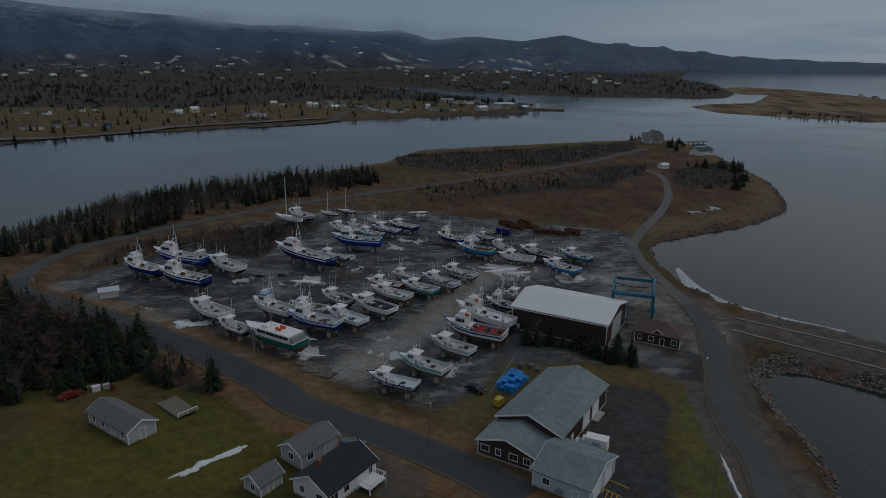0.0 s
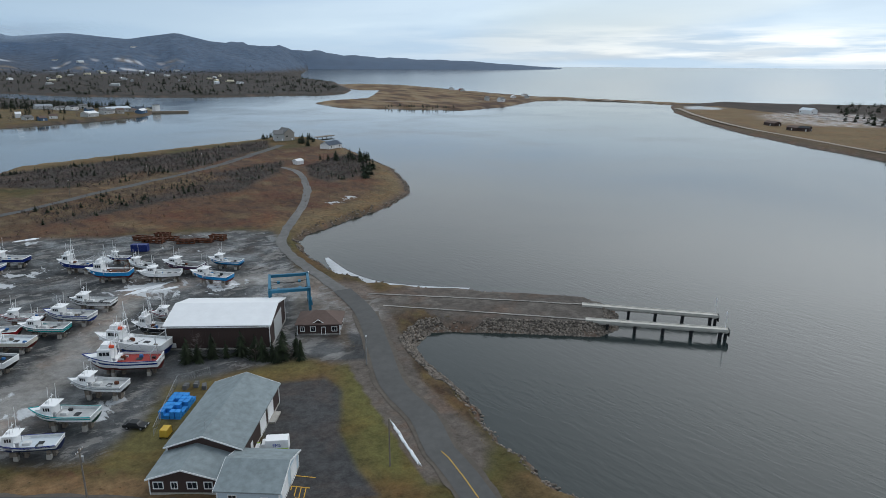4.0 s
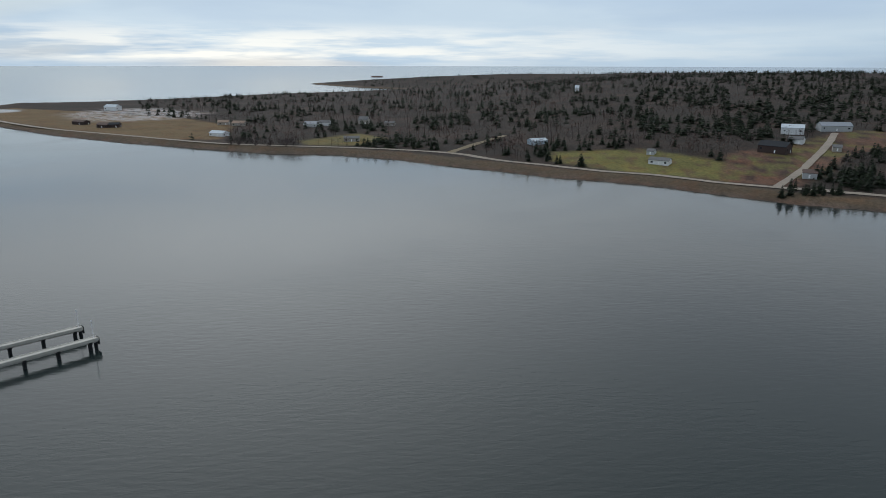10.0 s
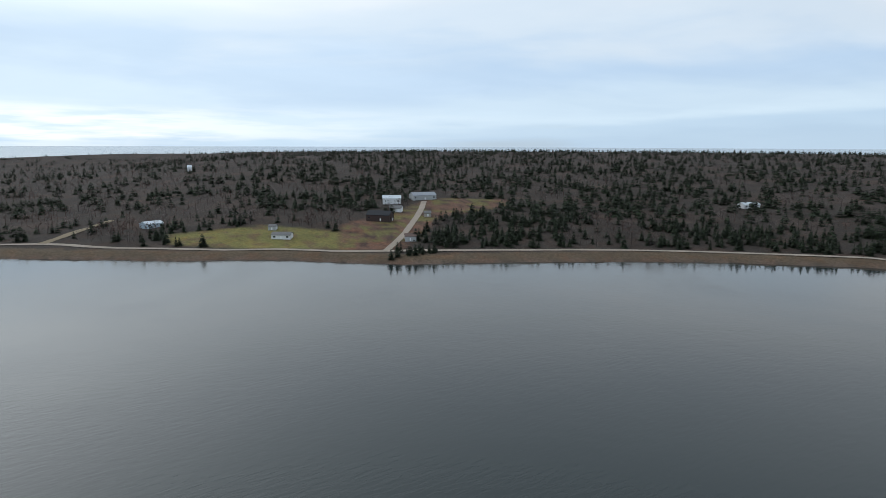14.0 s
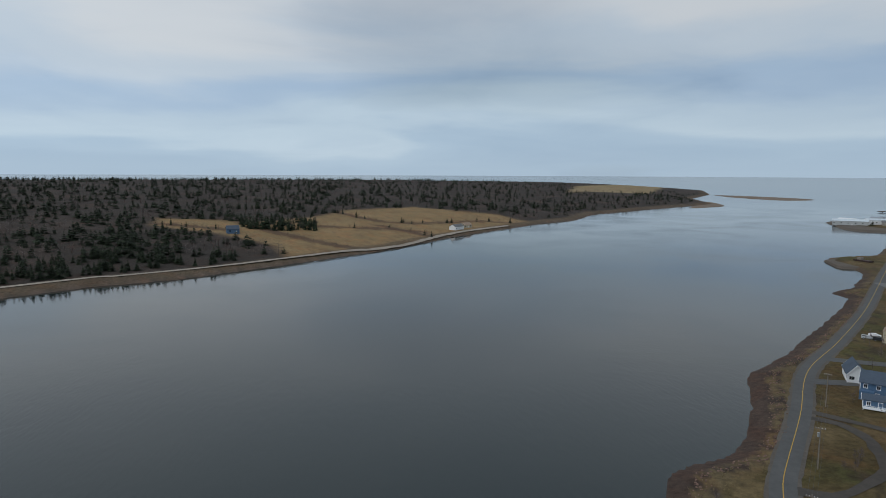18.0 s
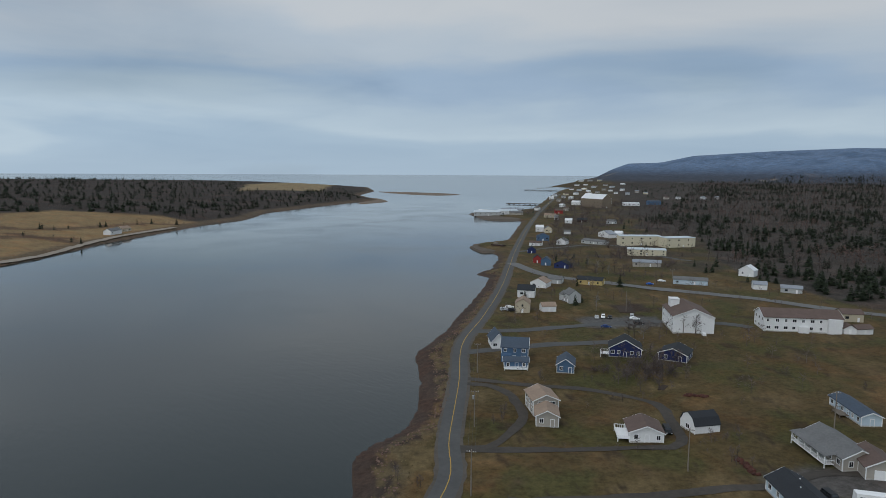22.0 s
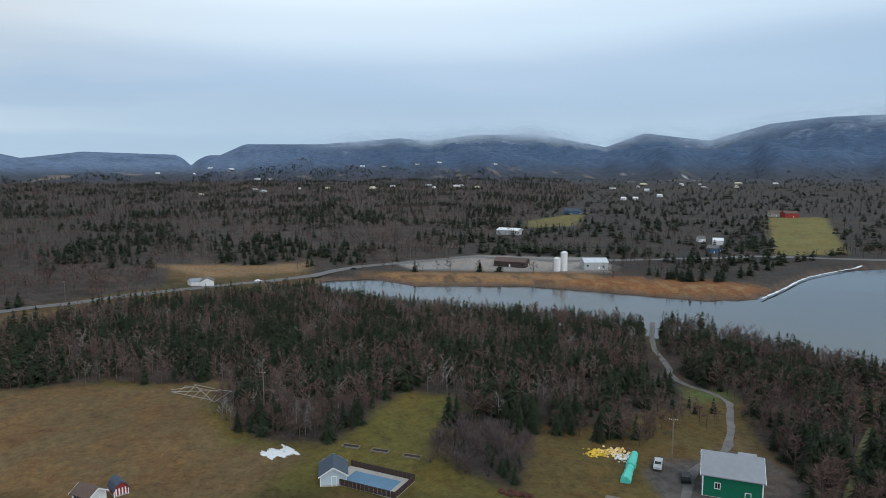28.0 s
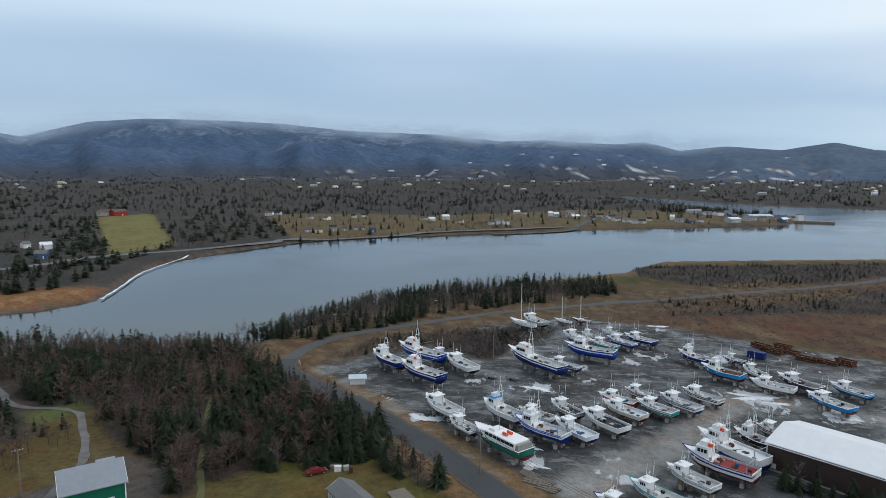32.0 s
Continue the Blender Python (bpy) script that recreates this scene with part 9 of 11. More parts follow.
def build_lift():
    """The blue travelling lift: two side frames on wheels, joined by top beams."""
    blue = paint("lift_blue", (0.03, 0.15, 0.24))
    c = Vector((78.0, 164.6))
    d = Vector((77.1 - 69.5, 175.6 - 159.5)).normalized()
    ob = thing("boat_lift", c.x, c.y, math.degrees(math.atan2(d.y, d.x)), None, "blue steel travelling boat lift on rubber wheels", "boat lift")
    LL, WW, HH = 15.0, 10.8, 9.2
    for s in (-1, 1):
        part("top_beam", MB().box(-LL / 2, s * WW / 2 - 0.35, HH - 0.9, LL / 2, s * WW / 2 + 0.35, HH), blue, ob)
        part("bottom_beam", MB().box(-LL / 2, s * WW / 2 - 0.3, 1.3, LL / 2, s * WW / 2 + 0.3, 1.9), blue, ob)
        for px in (-LL / 2 + 0.8, LL / 2 - 0.8):
            part("leg", MB().box(px - 0.35, s * WW / 2 - 0.32, 1.0, px + 0.35, s * WW / 2 + 0.32, HH), blue, ob)
            part("brace", MB().bar((px, s * WW / 2, 4.5), (px - math.copysign(2.6, px), s * WW / 2, 1.9), 0.3), blue, ob)
            for k in (-0.8, 0.8):
                part("wheel", MB().prism([(0.8 * math.cos(i * 0.5236), 0.8 + 0.8 * math.sin(i * 0.5236)) for i in range(12)], -0.3, 0.3), RUBBER, ob, place=pose(px + k, s * WW / 2, 0, 0, 0, 90))
    part("end_beam", MB().box(-LL / 2, -WW / 2, HH - 0.9, -LL / 2 + 0.7, WW / 2, HH - 0.1), blue, ob)
    part("end_ladder", MB().box(LL / 2 - 0.5, -WW / 2 - 0.5, 1.0, LL / 2 + 0.1, -WW / 2 - 0.35, HH), TRIM, ob, "white ladder")
    part("engine_box", MB().box(-2, -WW / 2 - 0.9, 1.9, 1.2, -WW / 2 + 0.3, 3.4, 0.1), blue, ob)
    for px in (-3.2, 3.0):
        for s in (-1, 1):
            part("hoist", MB().box(px - 0.7, s * WW / 2 * 0.55 - 0.4, HH - 1.5, px + 0.7, s * WW / 2 * 0.55 + 0.4, HH - 1.0), blue, ob)
        part("sling", MB().bar((px, -WW / 2, HH - 0.9), (px, -1.4, HH - 1.6), 0.15).bar((px, WW / 2, HH - 0.9), (px, 1.4, HH - 1.6), 0.15).bar((px, -1.4, HH - 1.6), (px, 1.4, HH - 1.6), 0.15), BLACKP, ob)
    for px in (-LL / 2 + 0.8, LL / 2 - 0.8):
        part("cross_beam", MB().box(px - 0.4, -WW / 2, HH - 0.85, px + 0.4, WW / 2, HH - 0.05), blue, ob)
    for s in (-1, 1):
        part("middle_beam", MB().box(-LL / 2 + 1.2, s * WW / 2 - 0.25, 4.4, LL / 2 - 1.2, s * WW / 2 + 0.25, 5.0), blue, ob)


def build_station():
    x, y, rot, L, W = STATION
    H, R = 4.3, 2.3
    ob = house(x, y, rot, L, W, H, R, BROWNW, R_STATION, "long dark brown ambulance garage with a weathered grey-green roof", "station", wspace=40.0, name="station_block", doors=0)
    for px in (5.6, 0.6):
        opening("door", ob, px, -W / 2, 1.75, 3.4, 3.4, "-y", TRIM, TRIM, "white roller door")
    opening("door", ob, -6.5, -W / 2, 1.05, 1.0, 2.1, "-y", TRIM, TRIM, "white side door")
    part("ramp", MB().box(3.6, -W / 2 - 1.4, 0, 7.8, -W / 2 - 0.05, 0.35), CONCRETE, ob)
    part("vent_pipe", MB().tube(-9.5, 0.4, H + R - 0.2, H + R + 1.6, 0.05, 0.05, 6), STEEL, ob)
    wing = [o for o in bpy.data.objects if o.name == "station_wing"][0]
    for py in (-2.6, 2.6):
        opening("door", wing, 5.07, py, 1.55, 3.2, 3.0, "+x", TRIM, TRIM, "white bay door with small windows")
    part("heat_pump", MB().box(-0.6, -6.6, 0.7, 0.4, -5.78, 1.5), STEEL, wing, "white heat pump on a bracket")
    # ambulance
    (ax, ay), (bx, by) = VAN
    van = thing("ambulance", (ax + bx) / 2, (ay + by) / 2, math.degrees(math.atan2(ay - by, ax - bx)), None, "white box ambulance with a lime green band", "ambulance")
    part("box", MB().box(-3.1, -1.15, 0.75, 1.1, 1.15, 3.0, 0.06), TRIM, van)
    part("cab", MB().add([(1.1, -1.05, 0.6), (3.0, -1.05, 0.6), (3.0, 1.05, 0.6), (1.1, 1.05, 0.6), (1.1, -1, 2.3), (1.7, -0.95, 2.25), (1.7, 0.95, 2.25), (1.1, 1, 2.3), (3.0, -1, 1.3), (3.0, 1, 1.3), (2.3, -1, 1.4), (2.3, 1, 1.4)],
                      [(3, 2, 1, 0), (0, 1, 8, 10, 5, 4), (3, 7, 6, 11, 9, 2), (4, 5, 6, 7), (5, 10, 11, 6), (10, 8, 9, 11), (8, 1, 2, 9)]), TRIM, van)
    part("windscreen", MB().add([(2.26, -0.9, 1.45), (2.26, 0.9, 1.45), (1.76, 0.85, 2.2), (1.76, -0.85, 2.2)], [(0, 1, 2, 3)]), GLASS, van)
    lime = paint("lime", (0.45, 0.62, 0.08))
    for s in (-1, 1):
        part("band", MB().box(-3.1, s * 1.16 - 0.012, 0.85, 2.9, s * 1.16 + 0.012, 1.45), lime, van, "lime green reflective band")
    for wx in (-1.9, 2.1):
        for s in (-1, 1):
            part("wheel", MB().prism([(0.42 * math.cos(i * 0.5236), 0.42 + 0.42 * math.sin(i * 0.5236)) for i in range(12)], -0.15, 0.15), RUBBER, van, place=pose(wx, s * 0.98, 0, 0, 0, 90))
    for s, turn in ((-1, 0), (1, 180)):
        txt = bpy.data.curves.new("lettering", "FONT")
        txt.body, txt.size, txt.align_x, txt.extrude = "EMS", 0.85, "CENTER", 0.01
        txt.materials.append(paint("letter_blue", (0.02, 0.06, 0.35)))
        lt = new("lettering", txt)
        lt.parent = van
        lt.matrix_basis = pose(-1.0, s * 1.17, 1.75, 90, 0, turn)
    # parking bays
    line = mat("bay_paint", (0.60, 0.36, 0.05), 0.8, grain=0.3, size=1.5)
    bay = MB()
    z = level(43, 88) + 0.12
    base, side = Vector((46.5, 92.5)), Vector((-0.74, -0.67))
    outw = Vector((0.67, -0.74))
    for k in range(4):
        a = Vector((41.5, 93.2)) + side * (k * 2.9)
        b = a + outw * 5.2
        n = side * 0.10
        bay.add([(*(a + n), z), (*(b + n), z), (*(b - n), z), (*(a - n), z)], [(0, 1, 2, 3)])
    for k in range(6):
        a = Vector((41.5, 93.2)) + side * 2.9 + outw * (0.3 + k * 0.85)
        b = a + side * 2.9 + outw * 0.6
        n = outw * 0.08
        bay.add([(*(a + n), z), (*(b + n), z), (*(b - n), z), (*(a - n), z)], [(0, 1, 2, 3)])
    tagged(part("parking_bays", bay, line), "faded yellow parking bay lines on the asphalt", "road marking", kind="structure")


def build_landing():
    """Twin concrete finger piers off the causeway, and the concrete runways that lead to them."""
    rail_mat = mat("pale_concrete", (0.46, 0.44, 0.40), 0.85, grain=0.3, size=0.8)
    for (a, b), side in ((PIER_A, 1), (PIER_B, -1)):
        a, b = Vector(a), Vector(b)
        d, L = (b - a).normalized(), (b - a).length
        c = (a + b) / 2
        ob = tagged(new("finger_pier"), "concrete finger pier on dark steel piles", "pier", "finger piers")
        ob.matrix_basis = pose(c.x, c.y, 0, 0, 0, math.degrees(math.atan2(d.y, d.x)))
        part("deck", MB().box(-L / 2, -1.0, 2.4, L / 2, 1.0, 3.0).box(-L / 2, -1.05, 2.9, L / 2, -0.85, 3.15).box(-L / 2, 0.85, 2.9, L / 2, 1.05, 3.15), rail_mat, ob)
        part("beam", MB().box(-L / 2 + 2, -0.6, 1.9, L / 2 - 0.2, 0.6, 2.4), CONCRETE, ob)
        for i in range(5):
            px = -L / 2 + 6 + i * (L - 8) / 4.0
            part("pile_bent", MB().tube(px, -0.55, -3, 2.1, 0.38, 0.38, 8).tube(px, 0.55, -3, 2.1, 0.38, 0.38, 8).box(px - 0.4, -1.0, 1.6, px + 0.4, 1.0, 2.1), BLACKP, ob)
        part("end_pile", MB().tube(L / 2 - 0.6, 0, -3, 2.4, 0.45, 0.45, 10), BLACKP, ob)
        part("fender", MB().box(L / 2 - 0.1, -0.8, 1.2, L / 2 + 0.25, 0.8, 3.0), RUBBER, ob)
        part("marker_post", MB().bar((L / 2 - 0.8, 0.3, 3.0), (L / 2 - 0.8, 0.3, 7.6), 0.14, sides=6).box(L / 2 - 0.95, 0.15, 7.4, L / 2 - 0.65, 0.45, 7.9), TRIM, ob, "white marker post")
        strip("runway", RUNWAYS[0 if side > 0 else 1], 0.75, mat("worn_kerb", (0.25, 0.235, 0.215), 0.9, grain=0.8, size=0.5), 0.16, "narrow concrete runway along the causeway", step=2, ragged=0.3)


def rock_mesh(rs):
    t = (1 + 5 ** 0.5) / 2
    v = np.array([(-1, t, 0), (1, t, 0), (-1, -t, 0), (1, -t, 0), (0, -1, t), (0, 1, t), (0, -1, -t), (0, 1, -t), (t, 0, -1), (t, 0, 1), (-t, 0, -1), (-t, 0, 1)]) / 1.9
    f = np.array([(0, 11, 5), (0, 5, 1), (0, 1, 7), (0, 7, 10), (0, 10, 11), (1, 5, 9), (5, 11, 4), (11, 10, 2), (10, 7, 6), (7, 1, 8), (3, 9, 4), (3, 4, 2), (3, 2, 6), (3, 6, 8), (3, 8, 9), (4, 9, 5), (2, 4, 11), (6, 2, 10), (8, 6, 7), (9, 8, 1)])
    return v * rs.uniform(0.6, 1.25, v.shape), f


def rocks(name, pos, size, material, label, kind="stuff"):
    rs = np.random.RandomState(9)
    z = np.maximum(ground(pos[:, 0], pos[:, 1])[0], -0.4)
    vs, fs, k = [], [], 0
    for p, h, s in zip(pos, z, size):
        v, f = rock_mesh(rs)
        vs.append(v * s * (1, 1, 0.75) + (p[0], p[1], h + s * 0.1))
        fs.append(f + k)
        k += len(v)
    return tagged(new(name, array_mesh(name, np.vstack(vs), np.vstack(fs), material)), label, "rocks", kind=kind)


def build_rocks():
    rs = np.random.RandomState(12)
    stone = mat("armour_stone", (0.15, 0.128, 0.108), 0.9, grain=0.4, size=1.5, coarse=1.3)
    q = rs.uniform((85, 85), (170, 150), (60000, 2))
    sd = signed_distance(q[:, 0], q[:, 1], SHORE_HOME + SHORE_TOWN)
    south = (q[:, 1] < 125) | (q[:, 0] < 108)
    armour = q[(sd > -0.8) & (sd < 3.6) & south & (q[:, 0] + q[:, 1] < 262) & (q[:, 1] > 96)][:3600]
    rocks("rock_armour", armour, rs.uniform(0.2, 0.5, len(armour)), stone, "bank of grey-brown armour stones along the causeway")
    q = rs.uniform((60, 40), (290, 420), (90000, 2))
    sd = signed_distance(q[:, 0], q[:, 1], SHORE_HOME + SHORE_TOWN)
    beach = q[(sd > -0.8) & (sd < 2.6)][:2200]
    rocks("shore_stones", beach, rs.uniform(0.15, 0.55, len(beach)), stone, "loose stones strewn along the shore")
    q = rs.uniform((-300, -360), (-60, -110), (60000, 2))
    sd = signed_distance(q[:, 0], q[:, 1], SHORE_HOME + SHORE_TOWN)
    beach = q[(sd > 5.0) & (sd < 10)][:900]
    rocks("shore_stones", beach, rs.uniform(0.12, 0.42, len(beach)), mat("red_stone", (0.15, 0.095, 0.075), 0.9, grain=0.4, size=1.5, coarse=0.7), "red-brown stones and driftwood below the shore road")


def patch(name, x, y, a, b, rot, seed, material, label, thick=0.10, category="snow", kind=""):
    """A thin irregular patch of snow or ice lying on the ground."""
    n = 44
    rim = []
    for i in range(n):
        t = 6.2832 * i / n
        k = 1 + 0.22 * math.sin(3 * t + seed) + 0.16 * math.sin(5 * t + seed * 2.3) + 0.12 * math.sin(9 * t + seed * 1.7) + 0.10 * math.sin(13 * t + seed * 3.1) + 0.07 * math.sin(19 * t + seed)
        rim.append((a * k * math.cos(t), b * k * math.sin(t)))
    c, s = math.cos(radians(rot)), math.sin(radians(rot))
    v = []
    for f, lift in ((1.0, -0.05), (0.9, thick * 0.7 + 0.03), (0.45, thick + 0.04)):
        for px, py in rim:
            wx, wy = x + (px * c - py * s) * f, y + (px * s + py * c) * f
            v.append((wx, wy))
    z = ground(np.array([p[0] for p in v]), np.array([p[1] for p in v]))[0]
    lifts = [-0.05] * n + [thick * 0.7 + 0.05] * n + [thick + 0.06] * n
    vv = [(p[0], p[1], h + l) for p, h, l in zip(v, z, lifts)]
    faces = [(r * n + i, r * n + (i + 1) % n, (r + 1) * n + (i + 1) % n, (r + 1) * n + i) for r in (0, 1) for i in range(n)] + [tuple(range(2 * n, 3 * n))]
    return tagged(part(name, MB().add(vv, faces), material, shade=True), label, category, "patches of old snow", kind)


def build_snow():
    rs = random.Random(5)
    for i, (x, y) in enumerate(ICE_SPOTS):
        if i < 6 or i > 22:
            patch("snow_patch", x, y, rs.uniform(2.6, 4.6), rs.uniform(0.8, 1.5), rs.uniform(-25, 25), i * 1.3, SNOW, "patch of old snow lying on the dark gravel", 0.06)
    for i, (x, y) in enumerate(SNOW_DRIFT):
        along = 35 if i < 4 else (74 if i < 8 else 20)
        patch("snow_drift", x, y, 2.6 if i != 9 else 3.4, 0.7 if i < 4 else 0.3 if i < 8 else 1.2, along, i * 2.1, SNOW, "melting snow drift lying on the grass", 0.18)
    # crescent of thin ice afloat along the cove's stony shore
    line = curve_points([(116.5, 213), (113.6, 193), (115.3, 178.5), (120.3, 169), (127, 161), (136, 152)], 1.2)
    d = np.gradient(line, axis=0)
    n = np.stack([d[:, 1], -d[:, 0]], 1) / np.hypot(d[:, 0], d[:, 1])[:, None]
    t = np.linspace(0, 1, len(line))
    wide = 4.6 * np.sin(np.pi * t) ** 0.8 * (1 + 0.18 * waves(line[:, 0], line[:, 1], 7, 71, 3)) + 0.05
    v = np.concatenate([np.stack([*(line - n * 1.5 if f == 0 else line - n * wide[:, None] * f).T, np.full(len(line), z)], 1) for f, z in ((0, 0.02), (-0.5, 0.07), (-0.92, 0.05), (-1, -0.05))])
    v[:len(line), :2] = line - n * 1.2
    k = len(line)
    i, j = np.meshgrid(np.arange(k - 1), np.arange(3), indexing="ij")
    a = j * k + i
    me = array_mesh("shore_ice", v, np.stack([a, a + 1, a + k + 1, a + k], -1).reshape(-1, 4), mat("thin_ice", (0.44, 0.46, 0.48), 0.5, grain=0.5, size=0.5), True)
    tagged(new("shore_ice", me), "crescent of thin white ice along the stony cove", "ice")


def build_yard_clutter():
    (ax, ay), (bx, by) = CONTAINER
    ob = thing("shipping_container", (ax + bx) / 2, (ay + by) / 2, math.degrees(math.atan2(by - ay, bx - ax)), None, "blue corrugated steel shipping container", "container")
    cb = paint("container_blue", (0.02, 0.035, 0.16))
    part("shell", MB().box(-3, -1.2, 0.1, 3, 1.2, 2.6), cb, ob)
    ribs = MB()
    for i in range(20):
        for s in (-1, 1):
            ribs.box(-2.9 + i * 0.3, s * 1.2 - 0.05, 0.2, -2.78 + i * 0.3, s * 1.2 + 0.05, 2.5)
    part("ribs", ribs, cb, ob)
    part("door", MB().box(3.0, -1.1, 0.2, 3.06, 1.1, 2.5), cb, ob)
    rs = random.Random(8)
    for i, (x, y) in enumerate(SCRAP):
        ob = thing("steel_frame", x, y, 140 + rs.uniform(-12, 12), None, "rusty steel cradle frame lying in the yard", "scrap", "rusty frames")
        L, W, H = rs.uniform(6, 9), rs.uniform(2, 3), rs.uniform(1.0, 2.2)
        for s in (-1, 1):
            part("side_rail", MB().box(-L / 2, s * W / 2 - 0.2, H - 0.5, L / 2, s * W / 2 + 0.2, H), RUST, ob)
            part("lower_rail", MB().box(-L / 2, s * W / 2 - 0.15, 0.05, L / 2, s * W / 2 + 0.15, 0.4), RUST, ob)
        for k in range(4):
            px = -L / 2 + 0.4 + k * (L - 0.8) / 3
            part("cross_rail", MB().box(px - 0.15, -W / 2, 0.2, px + 0.15, W / 2, H - 0.1), RUST, ob)
    for k in range(2):
        (ax, ay), (bx, by) = TRAILERS[2 * k], TRAILERS[2 * k + 1]
        ob = thing("boat_trailer", (ax + bx) / 2, (ay + by) / 2, math.degrees(math.atan2(by - ay, bx - ax)), None, "small grey flat trailer on two wheels", "trailer", "trailers in the yard")
        part("bed", MB().box(-1.9, -1.0, 0.55, 1.9, 1.0, 0.7).box(-1.9, -1.0, 0.7, -1.8, 1.0, 1.2).box(-1.9, -1.0, 0.7, 1.9, -0.92, 1.2).box(-1.9, 0.92, 0.7, 1.9, 1.0, 1.2), STEEL, ob)
        part("drawbar", MB().bar((1.9, 0, 0.6), (3.3, 0, 0.5), 0.12), STEEL, ob)
        for s in (-1, 1):
            part("wheel", MB().prism([(0.35 * math.cos(i * 0.5236), 0.35 + 0.35 * math.sin(i * 0.5236)) for i in range(12)], -0.1, 0.1), RUBBER, ob, place=pose(0, s * 1.12, 0, 0, 0, 90))
    # heap of old timbers
    for i, (x, y) in enumerate(DEBRIS):
        ob = thing("timber_pile", x, y, -35 + i * 8, None, "heap of grey-green old timbers on the ground", "timber pile", "old timbers")
        for k in range(6):
            part("timber", MB().box(-2.4 + rs.uniform(-0.5, 0.5), -1.2 + k * 0.42, 0.0, 2.2 + rs.uniform(-0.6, 0.6), -0.95 + k * 0.42, 0.28), TIMBER, ob, place=pose(0, 0, 0.02 * k, 0, 0, rs.uniform(-7, 7)))
    # crates of gear behind the station
    cblue = mat("bin_plastic", (0.03, 0.24, 0.62), 0.6, grain=0.12, size=1.0, rand=0.25, spec=0.2)
    one = MB().box(-0.6, -0.5, 0, 0.6, 0.5, 0.75, 0.05).box(-0.65, -0.55, 0.68, 0.65, 0.55, 0.78).mesh("bin", cblue)
    lid = MB().box(-0.62, -0.52, 0.78, 0.62, 0.52, 0.84, 0.04).mesh("lid", cblue)
    u, w = Vector((math.cos(radians(49)), math.sin(radians(49)))), Vector((-math.sin(radians(49)), math.cos(radians(49))))
    for i in range(6):
        for j in range(4):
            p = Vector((33.2, 124.2)) + u * (i * 1.36) + w * (j * 1.14) + Vector((rs.uniform(-0.06, 0.06), rs.uniform(-0.06, 0.06)))
            for st_ in range(rs.choice((1, 2, 2))):
                ob = thing("fish_bin", p.x, p.y, 49 + rs.uniform(-2, 2), level(p.x, p.y) + st_ * 0.84, "blue plastic fish bin stacked behind the station", "bin", "blue fish bins")
                part("bin", one, None, ob)
                part("lid", lid, None, ob)
    grey = mat("grey_canvas", (0.13, 0.13, 0.13), 0.9, grain=0.4, size=1.0)
    for i, (x, y) in enumerate(ROCKPILE):
        ob = thing("trap_stack", x, y, 49 + i * 9, None, "stack of grey wire lobster traps", "lobster traps", "lobster traps")
        for k in range(4):
            part("trap", MB().box(-0.8 + (k % 2) * 0.9, -0.5, (k // 2) * 0.5, 0.05 + (k % 2) * 0.9, 0.5, (k // 2) * 0.5 + 0.46, 0.06), grey, ob)
    (ax, ay), (bx, by) = GEN
    ob = thing("generator", (ax + bx) / 2, (ay + by) / 2, 49, None, "yellow generator box on skids", "generator")
    part("housing", MB().box(-1.1, -0.8, 0.25, 1.1, 0.8, 1.7, 0.08), paint("gen_yellow", (0.55, 0.36, 0.05)), ob)
    part("skid", MB().box(-1.2, -0.8, 0, 1.2, -0.6, 0.25).box(-1.2, 0.6, 0, 1.2, 0.8, 0.25), BLACKP, ob)
    # chain-link fence
    line = [Vector(p) for p in (FENCE[0], FENCE[1], (45.0, 139.0))]
    ob = thing("chain_fence", line[0].x, line[0].y, 0, 0.0, "grey chain-link fence round the station's store yard", "fence")
    for a, b in zip(line, line[1:]):
        n = int((b - a).length / 2.5)
        for i in range(n + 1):
            p = a.lerp(b, i / n) - line[0]
            z = level(*(a.lerp(b, i / n)))
            part("post", MB().tube(p.x, p.y, z - 0.2, z + 1.9, 0.05, 0.05, 6), STEEL, ob)
        za, zb = level(*a), level(*b)
        part("top_rail", MB().bar((*(a - line[0]), za + 1.85), (*(b - line[0]), zb + 1.85), 0.06), STEEL, ob)
        mesh = MB()
        m = int((b - a).length / 0.5)
        for i in range(m):
            for up in (0.1, 1.8):
                p, q = a.lerp(b, i / m) - line[0], a.lerp(b, min(1, (i + 1.5) / m)) - line[0]
                mesh.bar((*p, za + up), (*q, za + 1.9 - up), 0.025, sides=3)
        part("netting", mesh, STEEL, ob)
    # gate at the bend of the road
    ob = thing("road_gate", -104, 208, 40, None, "pair of low steel road gates standing open", "gate")
    for s in (-1, 1):
        part("gate_post", MB().tube(s * 4.6, 0, 0, 1.5, 0.12, 0.12, 8), STEEL, ob)
        part("gate_leaf", MB().bar((s * 4.6, 0, 1.2), (s * 4.6 + 0.4, 3.6, 1.2), 0.1).bar((s * 4.6, 0, 0.5), (s * 4.6 + 0.4, 3.6, 0.5), 0.1).bar((s * 4.6 + 0.4, 3.6, 0.4), (s * 4.6 + 0.4, 3.6, 1.25), 0.1).bar((s * 4.6, 0, 0.5), (s * 4.6 + 0.4, 3.6, 1.2), 0.08), STEEL, ob)


build_hall_details()
build_lift()
build_station()
build_landing()
build_rocks()
build_snow()
build_yard_clutter()


